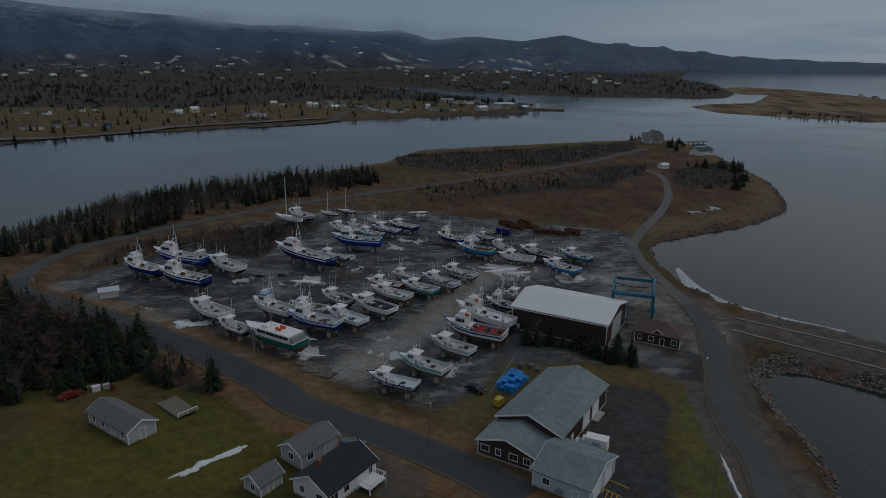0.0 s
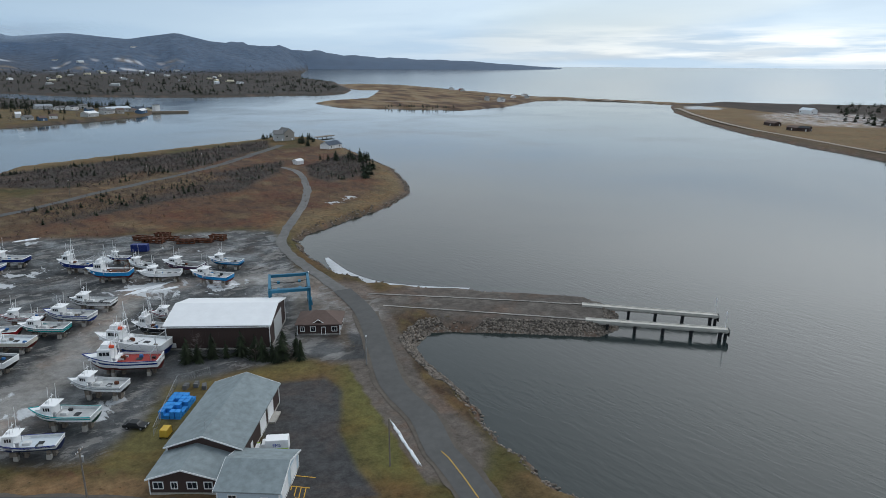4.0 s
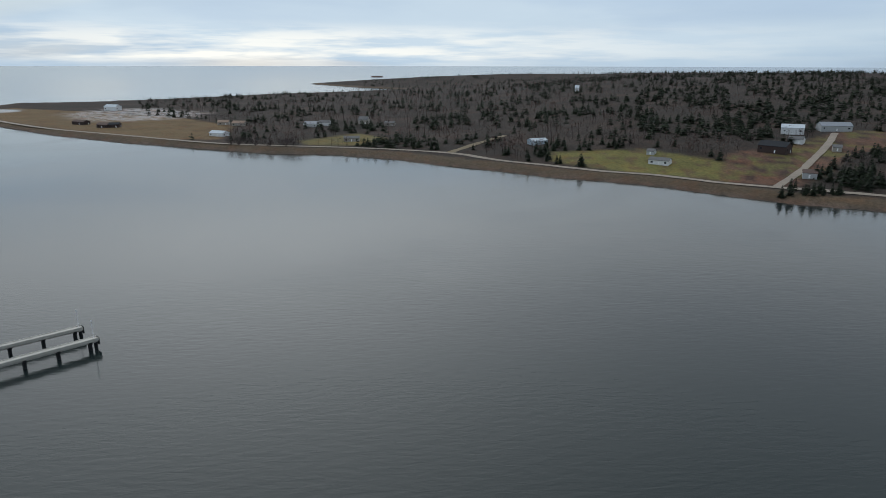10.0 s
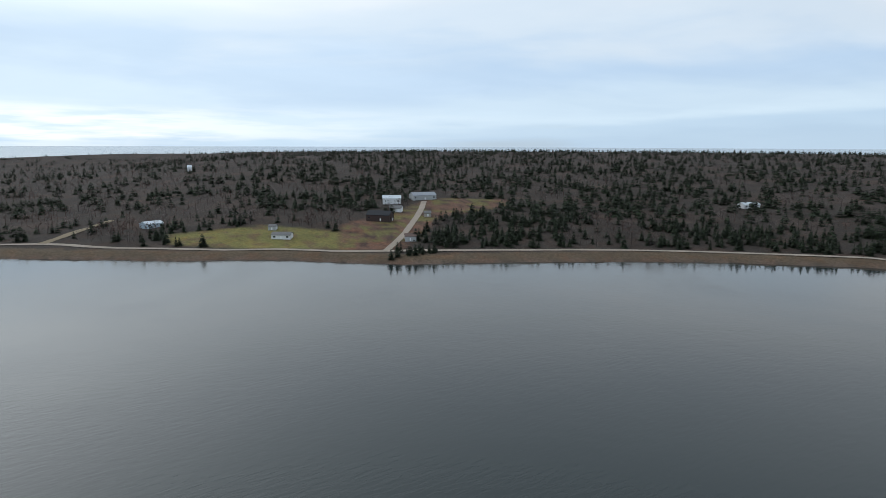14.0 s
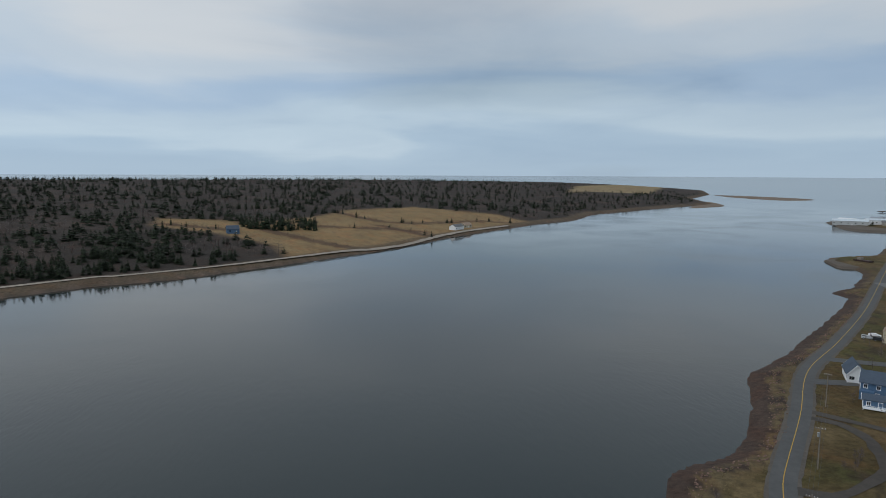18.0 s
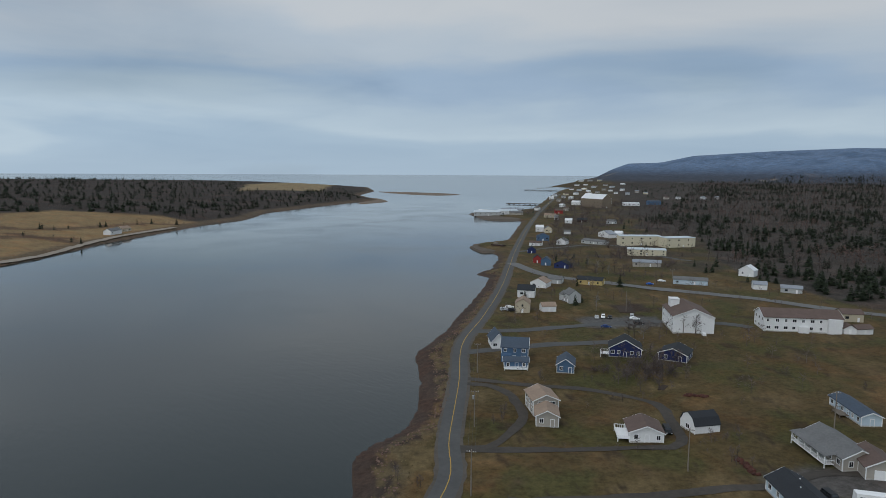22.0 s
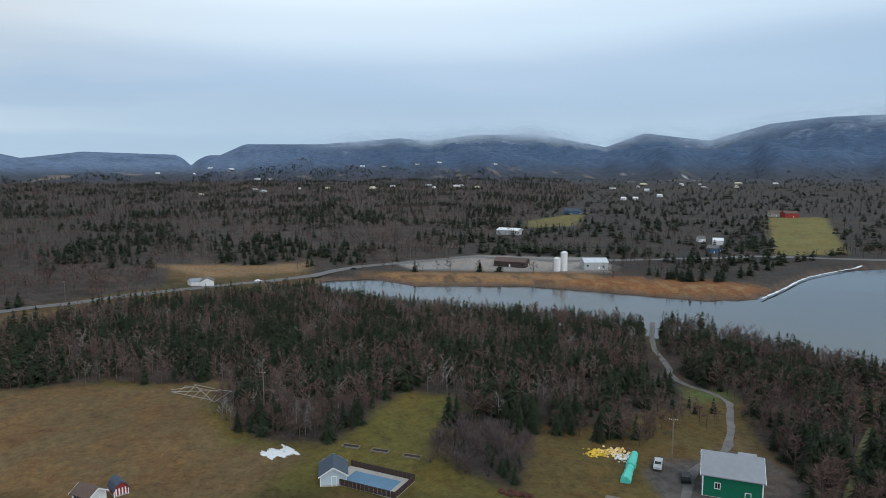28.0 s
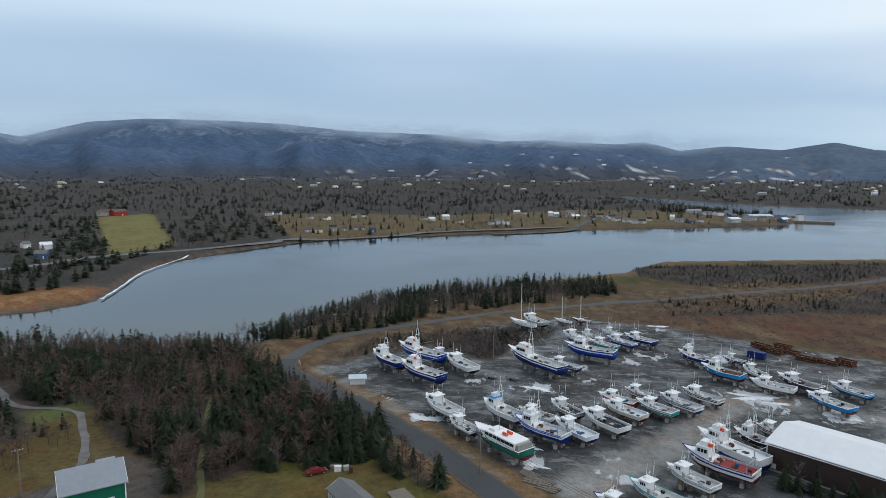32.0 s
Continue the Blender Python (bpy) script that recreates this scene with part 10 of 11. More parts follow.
# ---- poles, cables, shrubs ----
def build_poles():
    for i, (x, y) in enumerate(POLES):
        lamp = i in (4, 5, 18)
        pole(x, y, 7.0 if lamp else (9.5 if i in (3, 17) else 10.5), 0 if lamp or i in (3, 10, 17) else 1, box=i in (0, 7), rot=-45 if y < 0 else 50, label="grey steel lamp post beside the road" if lamp else "grey wooden utility pole with a crossarm", lamp=lamp)
    for a, b in ((0, 1), (1, 2), (6, 7), (7, 8), (19, 20), (20, 21)):
        pa, pb = POLES[a], POLES[b]
        wires((*pa, level(*pa) + 10.1), (*pb, level(*pb) + 10.1))
    # along the road on the point
    for t in np.linspace(0.08, 0.95, 9):
        c = curve_points(ROADS["road_yard"][8:], 4.0)
        p = c[int(t * (len(c) - 1))]
        pole(p[0] - 5.5, p[1] + 5.0, 8.5, 1, rot=60)


def build_shrubs():
    for x, y in SHRUBS:
        for k in range(2):
            single_tree(x + RS.uniform(-2, 2), y + RS.uniform(-2, 2), RS.uniform(2.2, 4.0), "bare")
    for i, (x, y) in enumerate(TALLTREES):
        if y > 0:
            single_tree(x, y, RS.uniform(4.0, 6.5), "spruce" if i % 3 else "bare")
        else:
            single_tree(x, y, RS.uniform(7, 10), "birch" if i % 2 else "bare")
    for x, y in HALL_SPRUCES:
        single_tree(x, y, RS.uniform(4.5, 7.0), "spruce")
    # bare bushes scattered through the town
    q = RS.uniform((-420, -330), (-130, -90), (260, 2))
    z, kind, sd = ground(q[:, 0], q[:, 1])
    q = q[(kind == 1) & (sd > 25)]
    q = clear_of(q, ("wood_home", "wood_west", "meadow", "car_park"), ("road_shore", "road_west", "lane_centre", "lane_lower"), 7)
    stand("bushes", q[:110], RS.uniform(1.5, 6, min(110, len(q))), "bare", 1, "leafless bushes and garden trees between the houses", wide=1.4)
    q = scatter("village", 26.0)
    stand("woodland", q, RS.uniform(4, 9, len(q)), "bare", 2, "bare garden trees of the village", wide=1.5)
    q = scatter("heath", 7.0)
    stand("heath_bushes", q, RS.uniform(0.6, 1.6, len(q)), "larch", 1, "low brown heath bushes over the point", wide=2.6)


def build_lawn_junk():
    """Odds and ends left on the grass at the edge of the spruces."""
    car(-58.5, 129.5, 40, paint("car_dull_red", (0.16, 0.02, 0.018)), "dull red car abandoned on the grass by the spruces", "sedan")
    for x, y, w, h, m, word in ((-54.2, 131.6, 1.6, 1.1, WHITE, "white chest freezer standing in the grass"), (-52.6, 132.6, 1.2, 0.9, GREYW, "grey crate standing in the grass"),
                                (-55.6, 133.0, 2.0, 0.7, TIMBER, "stack of weathered boards in the grass"), (-50.9, 131.2, 0.9, 1.3, RUST, "rusty oil tank standing in the grass")):
        ob = thing("yard_junk", x, y, 25, None, word, "junk", "junk at the lawn's edge")
        part("body", MB().box(-w / 2, -0.5, -0.05, w / 2, 0.5, h, 0.05), m, ob)
        part("lid", MB().box(-w / 2 - 0.03, -0.53, h, w / 2 + 0.03, 0.53, h + 0.08), m, ob)


def build_rough_grass():
    """Dead grass in tufts on the banks, verges and heath."""
    rs = np.random.RandomState(77)

    def lay(q, low, high, label, wide=1.2):
        stand("grass_tufts", q, rs.uniform(low, high, len(q)), "tuft", 0, label, wide=wide)

    home = SHORE_HOME + SHORE_TOWN
    q = rs.uniform((-340, -400), (-60, -100), (60000, 2))
    sd = signed_distance(q[:, 0], q[:, 1], home)
    q = clear_of(q[(sd > 7.5) & (sd < 15)][:3600], (), ("road_shore",), 4.2)
    lay(q[waves(q[:, 0], q[:, 1], 9, 73, 2) > -0.2], 0.25, 0.7, "tan dead grass along the bank of the shore road")
    q = rs.uniform((75, 60), (112, 150), (9000, 2))
    sd = signed_distance(q[:, 0], q[:, 1], home)
    q = clear_of(q[(sd > 2.5) & (sd < 16)], (), ("road_shore",), 6.0)
    lay(q[waves(q[:, 0], q[:, 1], 8, 74, 2) > -0.1][:1800], 0.15, 0.4, "brown dead grass between the road and the beach")
    q = np.vstack([c + rs.uniform(-10, 10, (30, 2)) for c in curve_points(ROADS["road_yard"][1:9], 4.0)])
    q = clear_of(q, ("yard",), ("road_yard",), 4.8)
    lay(q, 0.2, 0.55, "brown dead grass along the road's verges")
    q = scatter("heath", 5.5)
    q = clear_of(q, ("yard",), ("track_cape", "road_yard"), 4.0)
    lay(q[waves(q[:, 0], q[:, 1], 30, 75, 3) > -0.25], 0.3, 0.9, "rough dead grass over the point", 1.6)
    # bare groves between the houses farther down the town
    q = rs.uniform((-1250, -1150), (-330, -270), (9000, 2))
    z, kind, sd = ground(q[:, 0], q[:, 1])
    r = np.hypot(q[:, 0], q[:, 1])
    q = q[(kind == 1) & (sd > 45) & (sd < 420) & (r > 430) & (waves(q[:, 0], q[:, 1], 120, 76, 3) > -0.05)]
    q = clear_of(q, ("wood_west",), ("road_shore", "road_west", "lane_school"), 12)
    for kind, part_of in (("bare", q[::2]), ("alder", q[1::4])):
        stand("town_trees", part_of[:900], rs.uniform(5, 10.5, len(part_of[:900])), kind, 1, "leafless garden trees and thickets in the town", wide=1.3)
    # low scrub bordering the fields, and stray bushes on the open grass
    q = np.array([(-186, -139), (-190, -133), (-183, -130), (-194, -136), (-188, -127), (-180, -136), (-178, -142), (-196, -128)], float)
    stand("thicket", np.vstack([q + rs.uniform(-4, 4, q.shape) for _ in range(3)]), rs.uniform(1.8, 3.8, 3 * len(q)), "alder", 0, "dark leafless thicket beside the blue houses", wide=1.2)


build_poles()
build_shrubs()
build_lawn_junk()
build_rough_grass()


# ---- gardens and yards ----
def build_gardens():
    # camper
    (ax, ay), (bx, by) = RV
    ob = thing("camper_van", (ax + bx) / 2, (ay + by) / 2, math.degrees(math.atan2(by - ay, bx - ax)), None, "cream camper with dark windows on the grass", "camper")
    part("shell", MB().box(-3.1, -1.15, 0.55, 3.1, 1.15, 2.95, 0.12), TRIM, ob)
    part("nose", MB().box(2.6, -1.0, 0.5, 3.9, 1.0, 1.7, 0.12), TRIM, ob)
    for px in (-1.8, 1.6):
        for s in (-1, 1):
            part("window", MB().box(px - 0.5, s * 1.08 - 0.03, 1.7, px + 0.5, s * 1.08 + 0.03, 2.3), GLASS, ob)
    part("door", MB().box(-0.4, -1.13, 0.6, 0.3, -1.05, 2.4), GREYW, ob)
    for px in (-1.6, 2.7):
        for s in (-1, 1):
            part("wheel", MB().prism([(0.38 * math.cos(i * 0.5236), 0.38 + 0.38 * math.sin(i * 0.5236)) for i in range(12)], -0.12, 0.12), RUBBER, ob, place=pose(px, s * 1.0, 0, 0, 0, 90))
    # striped play barn
    (ax, ay), (bx, by) = REDSHED
    x, y = (ax + bx) / 2 - 1.6, (ay + by) / 2 + 0.5
    barn = house(x, y, 22, 3.8, 2.8, 1.3, 1.7, REDW, R_SLATE, "small barn-shaped shed with red and white stripes", "shed", style="gambrel", wspace=20.0, name="striped_shed", doors=0)
    for i in range(4):
        part("stripe", MB().box(1.9, -1.15 + i * 0.62, 0.05, 1.95, -0.85 + i * 0.62, 1.7), TRIM, barn, "white painted stripe")
    # pool behind its brown fence
    (ax, ay), (bx, by) = POOL
    ang = math.degrees(math.atan2(by - ay, bx - ax))
    cx, cy = (ax + bx) / 2, (ay + by) / 2
    d = Vector((bx - ax, by - ay)).normalized()
    n = Vector((d.y, -d.x))
    if n.dot(Vector((cx, cy))) > 0:
        n = -n
    L = math.dist((ax, ay), (bx, by))
    cx, cy = cx + n.x * 4.5, cy + n.y * 4.5
    ob = thing("pool_deck", cx, cy, ang, None, "pale paved pool deck with a blue pool cover", "pool")
    part("paving", MB().box(-L / 2, -4.3, -0.3, L / 2, 4.3, 0.15), CONCRETE, ob)
    part("cover", MB().box(-L / 2 + 2.5, -2.8, 0.154, L / 2 - 2.5, 2.6, 0.32, 0.25), mat("pool_cover", (0.10, 0.20, 0.30), 0.6, grain=0.2, size=1.0), ob, "blue pool cover")
    fence = thing("pool_fence", cx, cy, ang, None, "dark brown wooden fence round the pool", "fence")
    for i in range(16):
        px = -L / 2 + i * L / 16
        for sy in (-1, 1):
            part("panel", MB().box(px + 0.05, sy * 4.4 - 0.05, 0.1, px + L / 16 - 0.05, sy * 4.4 + 0.05, 1.5), BROWNW, fence)
    for i in range(8):
        part("panel", MB().box(L / 2 - 0.05, -4.4 + i * 1.1, 0.1, L / 2 + 0.05, -3.4 + i * 1.1, 1.5), BROWNW, fence)
    # raised beds
    for i, (x, y) in enumerate(BEDS):
        ob = thing("raised_bed", x, y, 48, None, "raised garden bed framed with pale boards", "garden bed", "garden beds")
        part("soil", MB().box(-2.1, -0.7, 0, 2.1, 0.7, 0.25), mat("soil", (0.04, 0.03, 0.024), 0.95, grain=0.4, size=2.0), ob)
        for x0, y0, x1, y1 in ((-2.25, -0.85, 2.25, -0.7), (-2.25, 0.7, 2.25, 0.85), (-2.25, -0.7, -2.1, 0.7), (2.1, -0.7, 2.25, 0.7)):
            part("board", MB().box(x0, y0, 0, x1, y1, 0.35), TIMBER, ob)
    # wrapped bales and a heap of net floats beside the workshop
    (ax, ay), (bx, by) = TARP
    ang = math.degrees(math.atan2(by - ay, bx - ax))
    tarp = mat("teal_tarp", (0.10, 0.55, 0.45), 0.6, grain=0.3, size=1.0)
    ob = thing("tarped_stack", (ax + bx) / 2, (ay + by) / 2, ang, None, "long stack of gear under a turquoise tarpaulin", "tarpaulin")
    L = math.dist((ax, ay), (bx, by))
    prof = [(-1.0, 0), (-0.95, 0.8), (-0.4, 1.35), (0.4, 1.3), (0.95, 0.75), (1.0, 0)]
    for i in range(6):
        sc = 0.85 + 0.25 * ((i * 7) % 3) / 2
        part("cover", MB().prism([(py * sc, pz * sc) for py, pz in prof], -L / 2 + i * L / 6, -L / 2 + (i + 0.97) * L / 6), tarp, ob)
    rs = np.random.RandomState(3)
    for (x, y), colour, nm, words in ((PILE[0], (0.62, 0.42, 0.04), "yellow", "heap of yellow and orange net floats on the grass"), (PILE[1], (0.70, 0.50, 0.22), "buff", "heap of buff and white net floats on the grass"), (PILE[2], (0.65, 0.64, 0.62), "white", "heap of white sacks and floats on the grass")):
        q = np.array([x, y]) + rs.normal(0, 1.3, (70, 2))
        rocks("float_heap", q, rs.uniform(0.25, 0.5, 70), mat("float_" + nm, colour, 0.6, coarse=0.7), words)
    (ax, ay), (bx, by) = LOGTR
    ob = thing("log_trailer", (ax + bx) / 2, (ay + by) / 2, math.degrees(math.atan2(by - ay, bx - ax)), None, "black utility trailer loaded with planks", "trailer")
    part("bed", MB().box(-2.2, -1.0, 0.6, 2.2, 1.0, 0.75).box(-2.2, -1.0, 0.75, 2.2, -0.92, 1.1).box(-2.2, 0.92, 0.75, 2.2, 1.0, 1.1), BLACKP, ob)
    for k in range(4):
        part("plank", MB().box(-2.9, -0.8 + k * 0.4, 1.1, 2.6, -0.5 + k * 0.4, 1.22), TIMBER, ob)
    for s in (-1, 1):
        for px in (-0.45, 0.45):
            part("wheel", MB().prism([(0.36 * math.cos(i * 0.5236), 0.36 + 0.36 * math.sin(i * 0.5236)) for i in range(12)], -0.1, 0.1), RUBBER, ob, place=pose(px, s * 1.15, 0, 0, 0, 90))
    # fallen greenhouse frame at the wood's edge
    p = [Vector(q) for q in TRUSS]
    ob = thing("greenhouse_frame", p[0].x, p[0].y, 0, None, "collapsed pale greenhouse frame at the edge of the wood", "frame")
    for a, b in ((0, 1), (1, 2), (2, 3), (3, 0), (0, 2), (1, 3)):
        part("pole", MB().bar((*(p[a] - p[0]), 0.5), (*(p[b] - p[0]), 1.1), 0.12), CONCRETE, ob)
    for k in range(5):
        a, b = p[0].lerp(p[1], (k + 0.5) / 5) - p[0], p[3].lerp(p[2], (k + 0.3) / 5) - p[0]
        part("hoop", MB().bar((*a, 0.1), (*((a + b) / 2), 1.7), 0.12).bar((*((a + b) / 2), 1.7), (*b, 0.1), 0.09), CONCRETE, ob)
    # old platform on the lawn
    q = [Vector(c) for c in PLATFORM]
    c = sum(q, Vector((0, 0))) / 4
    ang = math.degrees(math.atan2(q[1].y - q[0].y, q[1].x - q[0].x))
    L, W = (q[1] - q[0]).length, (q[2] - q[1]).length
    ob = thing("wooden_platform", c.x, c.y, ang, None, "low weathered wooden platform with a railing, dusted with snow", "platform")
    for i in range(14):
        part("plank", MB().box(-L / 2 + i * L / 14, -W / 2, 0.35, -L / 2 + (i + 0.92) * L / 14, W / 2, 0.45), TIMBER, ob)
    part("frame", MB().box(-L / 2, -W / 2, 0, L / 2, -W / 2 + 0.15, 0.345).box(-L / 2, W / 2 - 0.15, 0, L / 2, W / 2, 0.345), TIMBER, ob)
    part("railing", MB().bar((L / 2, -W / 2, 1.2), (L / 2, W / 2, 1.2), 0.12).bar((L / 2, -W / 2, 0.4), (L / 2, -W / 2, 1.2), 0.12).bar((L / 2, 0, 0.4), (L / 2, 0, 1.2), 0.12).bar((L / 2, W / 2, 0.4), (L / 2, W / 2, 1.2), 0.12), TRIM, ob)
    # white storage tanks across the inlet
    for (x, y), r, h in zip(TANKS, (2.6, 2.4), (9.0, 13.0)):
        ob = thing("storage_tank", x, y, 0, None, "tall white cylindrical storage tank", "tank", "white tanks")
        part("shell", MB().tube(0, 0, 0, h, r, r, 20), WHITE, ob)
        part("cap", MB().tube(0, 0, h, h + 0.8, r * 1.02, r * 0.2, 20), WHITE, ob)
        part("ladder", MB().box(-0.25, -r - 0.15, 0.3, 0.25, -r, h), STEEL, ob)


build_gardens()


# ---- porches, decks and towers of the houses ----
def build_porches():
    h = HOUSES["white cottage with a brown roof and a white deck"]
    deck(h, -3.0, -7.3, 4.2, -4.3, 0.9, True, TRIM)
    h = HOUSES["navy blue house with white window trim"]
    deck(h, 1.5, -9.0, 5.0, -5.9, 1.0, True, TRIM)
    h = HOUSES["long taupe ranch house with a white porch"]
    deck(h, -8.6, -7.0, 6.0, -4.7, 0.7, True, TRIM)
    for i in range(6):
        part("porch_post", MB().box(-8.5 + i * 2.85, -6.95, 0.7, -8.3 + i * 2.85, -6.75, 2.75), TRIM, h)
    part("porch_roof", MB().prism([(-7.3, 2.72), (-7.3, 2.86), (-4.4, 3.32), (-4.4, 3.18)], -9.0, 6.4), R_GREY, h)
    deck(h, -4.0, 4.7, 4.0, 7.4, 0.6, True, TIMBER)
    h = HOUSES["taupe garage wing with a white garage door"]
    part("garage_door", MB().box(5.0, -1.7, 0.1, 5.06, 1.7, 2.3), TRIM, h, "white panelled garage door")
    h = HOUSES["grey-taupe house with a mottled brown roof and a brick chimney"]
    deck(h, 5.55, -5.0, 8.2, 2.5, 1.1, True, BROWNW)
    deck(h, -3.0, -5.4, 5.5, -2.8, 1.1, True, BROWNW)
    h = HOUSES["pale blue house with a black shingle roof"]
    for k in range(4):
        part("step", MB().box(-1.0, -4.3 - k * 0.3, -0.3, 1.0, -4.0 - k * 0.3, 0.75 - k * 0.19), CONCRETE, h)
    deck(h, -1.3, -4.0, 1.3, -3.86, 0.9, False, TIMBER)
    part("roof_vent", MB().tube(1.5, -0.9, 4.2, 4.9, 0.14, 0.14, 8), TRIM, h)
    part("roof_vent", MB().tube(-2.5, 1.0, 4.2, 4.8, 0.12, 0.12, 8), TRIM, h)
    h = HOUSES["long pale blue mobile home with a slate roof"]
    deck(h, -2.0, -5.2, 2.5, -2.7, 0.8, True, TIMBER)
    h = HOUSES["slate blue front extension with a white railing"]
    deck(h, -4.2, -4.6, 4.0, -2.3, 0.5, True, TRIM)
    h = HOUSES["tall white three-storey building with a brown roof"]
    part("roof_tower", MB().box(-9.0, -6.6, 8.0, -3.8, -2.8, 11.6).box(-9.2, -6.8, 11.6, -3.6, -2.6, 11.85), WHITE, h, "white roof tower box")
    part("entry_stair", MB().box(11.9, 3.2, 0, 15.5, 4.6, 0.9, 0.1), WHITE, h)
    h = HOUSES["long white two-storey building with a brown roof"]
    part("cross_gable", MB().prism([(-8.2, 0), (-6.4, 0), (-6.4, 6.2), (-8.2, 6.2)], 9.5, 14.8), WHITE, h)
    part("entry_porch", MB().box(-2.0, -8.3, 0, 2.0, -6.52, 2.6), WHITE, h)
    h = HOUSES["green metal workshop with a grey metal roof"]
    part("lean_to", MB().box(1.6, 5.27, 0, 5.4, 8.4, 5.2), R_METAL, h, "grey metal lean-to at the back")
    for sx in (-1, 1):
        part("corner_flashing", MB().box(sx * 5.7 - 0.12, -5.36, 0, sx * 5.7 + 0.12, -5.27, 4.9), TRIM, h)
    h = HOUSES["two-storey slate blue house with a porch"]
    part("side_wing", MB().box(-4.86, -6.6, 0, -1.0, -4.52, 2.9), BLUEW, h)


# ---- harbour: wharf sheds, piers and sand bars ----
def build_harbour():
    pile = mat("wharf_timber", (0.09, 0.075, 0.062), 0.95, grain=0.35, size=1.0)
    sand = mat("wet_sand", (0.17, 0.125, 0.09), 0.9, grain=0.3, size=0.1)
    for name, ring, h, words in (("sand_spit", [(-1212, -1994), (-1278, -1876), (-1300, -1656), (-1182, -1615), (-1169, -1810)], 1.0, "thin spit of wet sand off the headland"),
                                 ("sand_spit", [(-881, -1525), (-905, -1508), (-843, -1350), (-776, -1295), (-723, -1271), (-760, -1330), (-830, -1400)], 0.9, "hooked spit of wet sand beside the island"),
                                 ("harbour_ground", [(-707, -863), (-787, -903), (-832, -845), (-704, -722), (-645, -740)], 2.2, "gravel ground of the small harbour"),
                                 ("shore_knob", [(-393, -480), (-427, -490), (-406, -444), (-377, -441)], 1.6, "stony knob of land beside the shore road")):
        c = np.mean(ring, axis=0)
        line = curve_points(ring + ring[:1], 9.0)[:-1]
        k = len(line)
        v = [(*(c + (p - c) * 1.12), -1.5) for p in line] + [(*(c + (p - c) * 0.98), h) for p in line]
        mb = MB().add(v, [(i, (i + 1) % k, k + (i + 1) % k, k + i) for i in range(k)] + [tuple(range(k, 2 * k))])
        tagged(part(name, mb, sand if h < 1.2 else mat("shore_gravel", (0.105, 0.085, 0.068), 0.95, grain=0.35, size=0.2)), words, "ground", kind="structure")
    for a, b, w in (((-1001, -1095), (-1046, -1027), 12), ((-1837, -1899), (-1856, -1700), 16)):
        a, b = Vector(a), Vector(b)
        ob = thing("wharf", (a.x + b.x) / 2, (a.y + b.y) / 2, math.degrees(math.atan2(b.y - a.y, b.x - a.x)), 0.0, "long dark timber wharf standing in the water", "wharf", "wharves of the harbour")
        L = (b - a).length
        part("deck", MB().box(-L / 2, -w / 2, 1.6, L / 2, w / 2, 2.6), pile, ob)
        for i in range(int(L / 12)):
            for s in (-1, 1):
                part("pile", MB().tube(-L / 2 + 6 + i * 12, s * w * 0.42, -3, 1.6, 0.7, 0.7, 6), pile, ob)
    for x, y, rot, L, W, H, wall, roof, words in ((-691, -802, 140, 42, 14, 6, GREYW, R_PALE, "long grey harbour shed with open bays"), (-760, -819, 140, 34, 16, 7, GREYW, R_METAL, "grey harbour shed with a metal roof"),
                                                  (-735, -780, 140, 22, 10, 5, TAUPE, R_GREY, "low taupe shed on the harbour ground")):
        house(x, y, rot, L, W, H, 2.4, wall, roof, words, "shed", near=False, group="sheds of the harbour", name="harbour_shed", z=1.8)
    ob = thing("old_hull", -410, -459, 95, 1.5, "weathered wooden hull lying beside the shore road", "boat")
    part("hull", MB().box(-7, -2, 0, 7, 2, 2.4, -0.4), BROWNW, ob)
    part("deckhouse", MB().box(-5, -1.4, 2.4, -1, 1.4, 4.2, 0.15), TIMBER, ob)


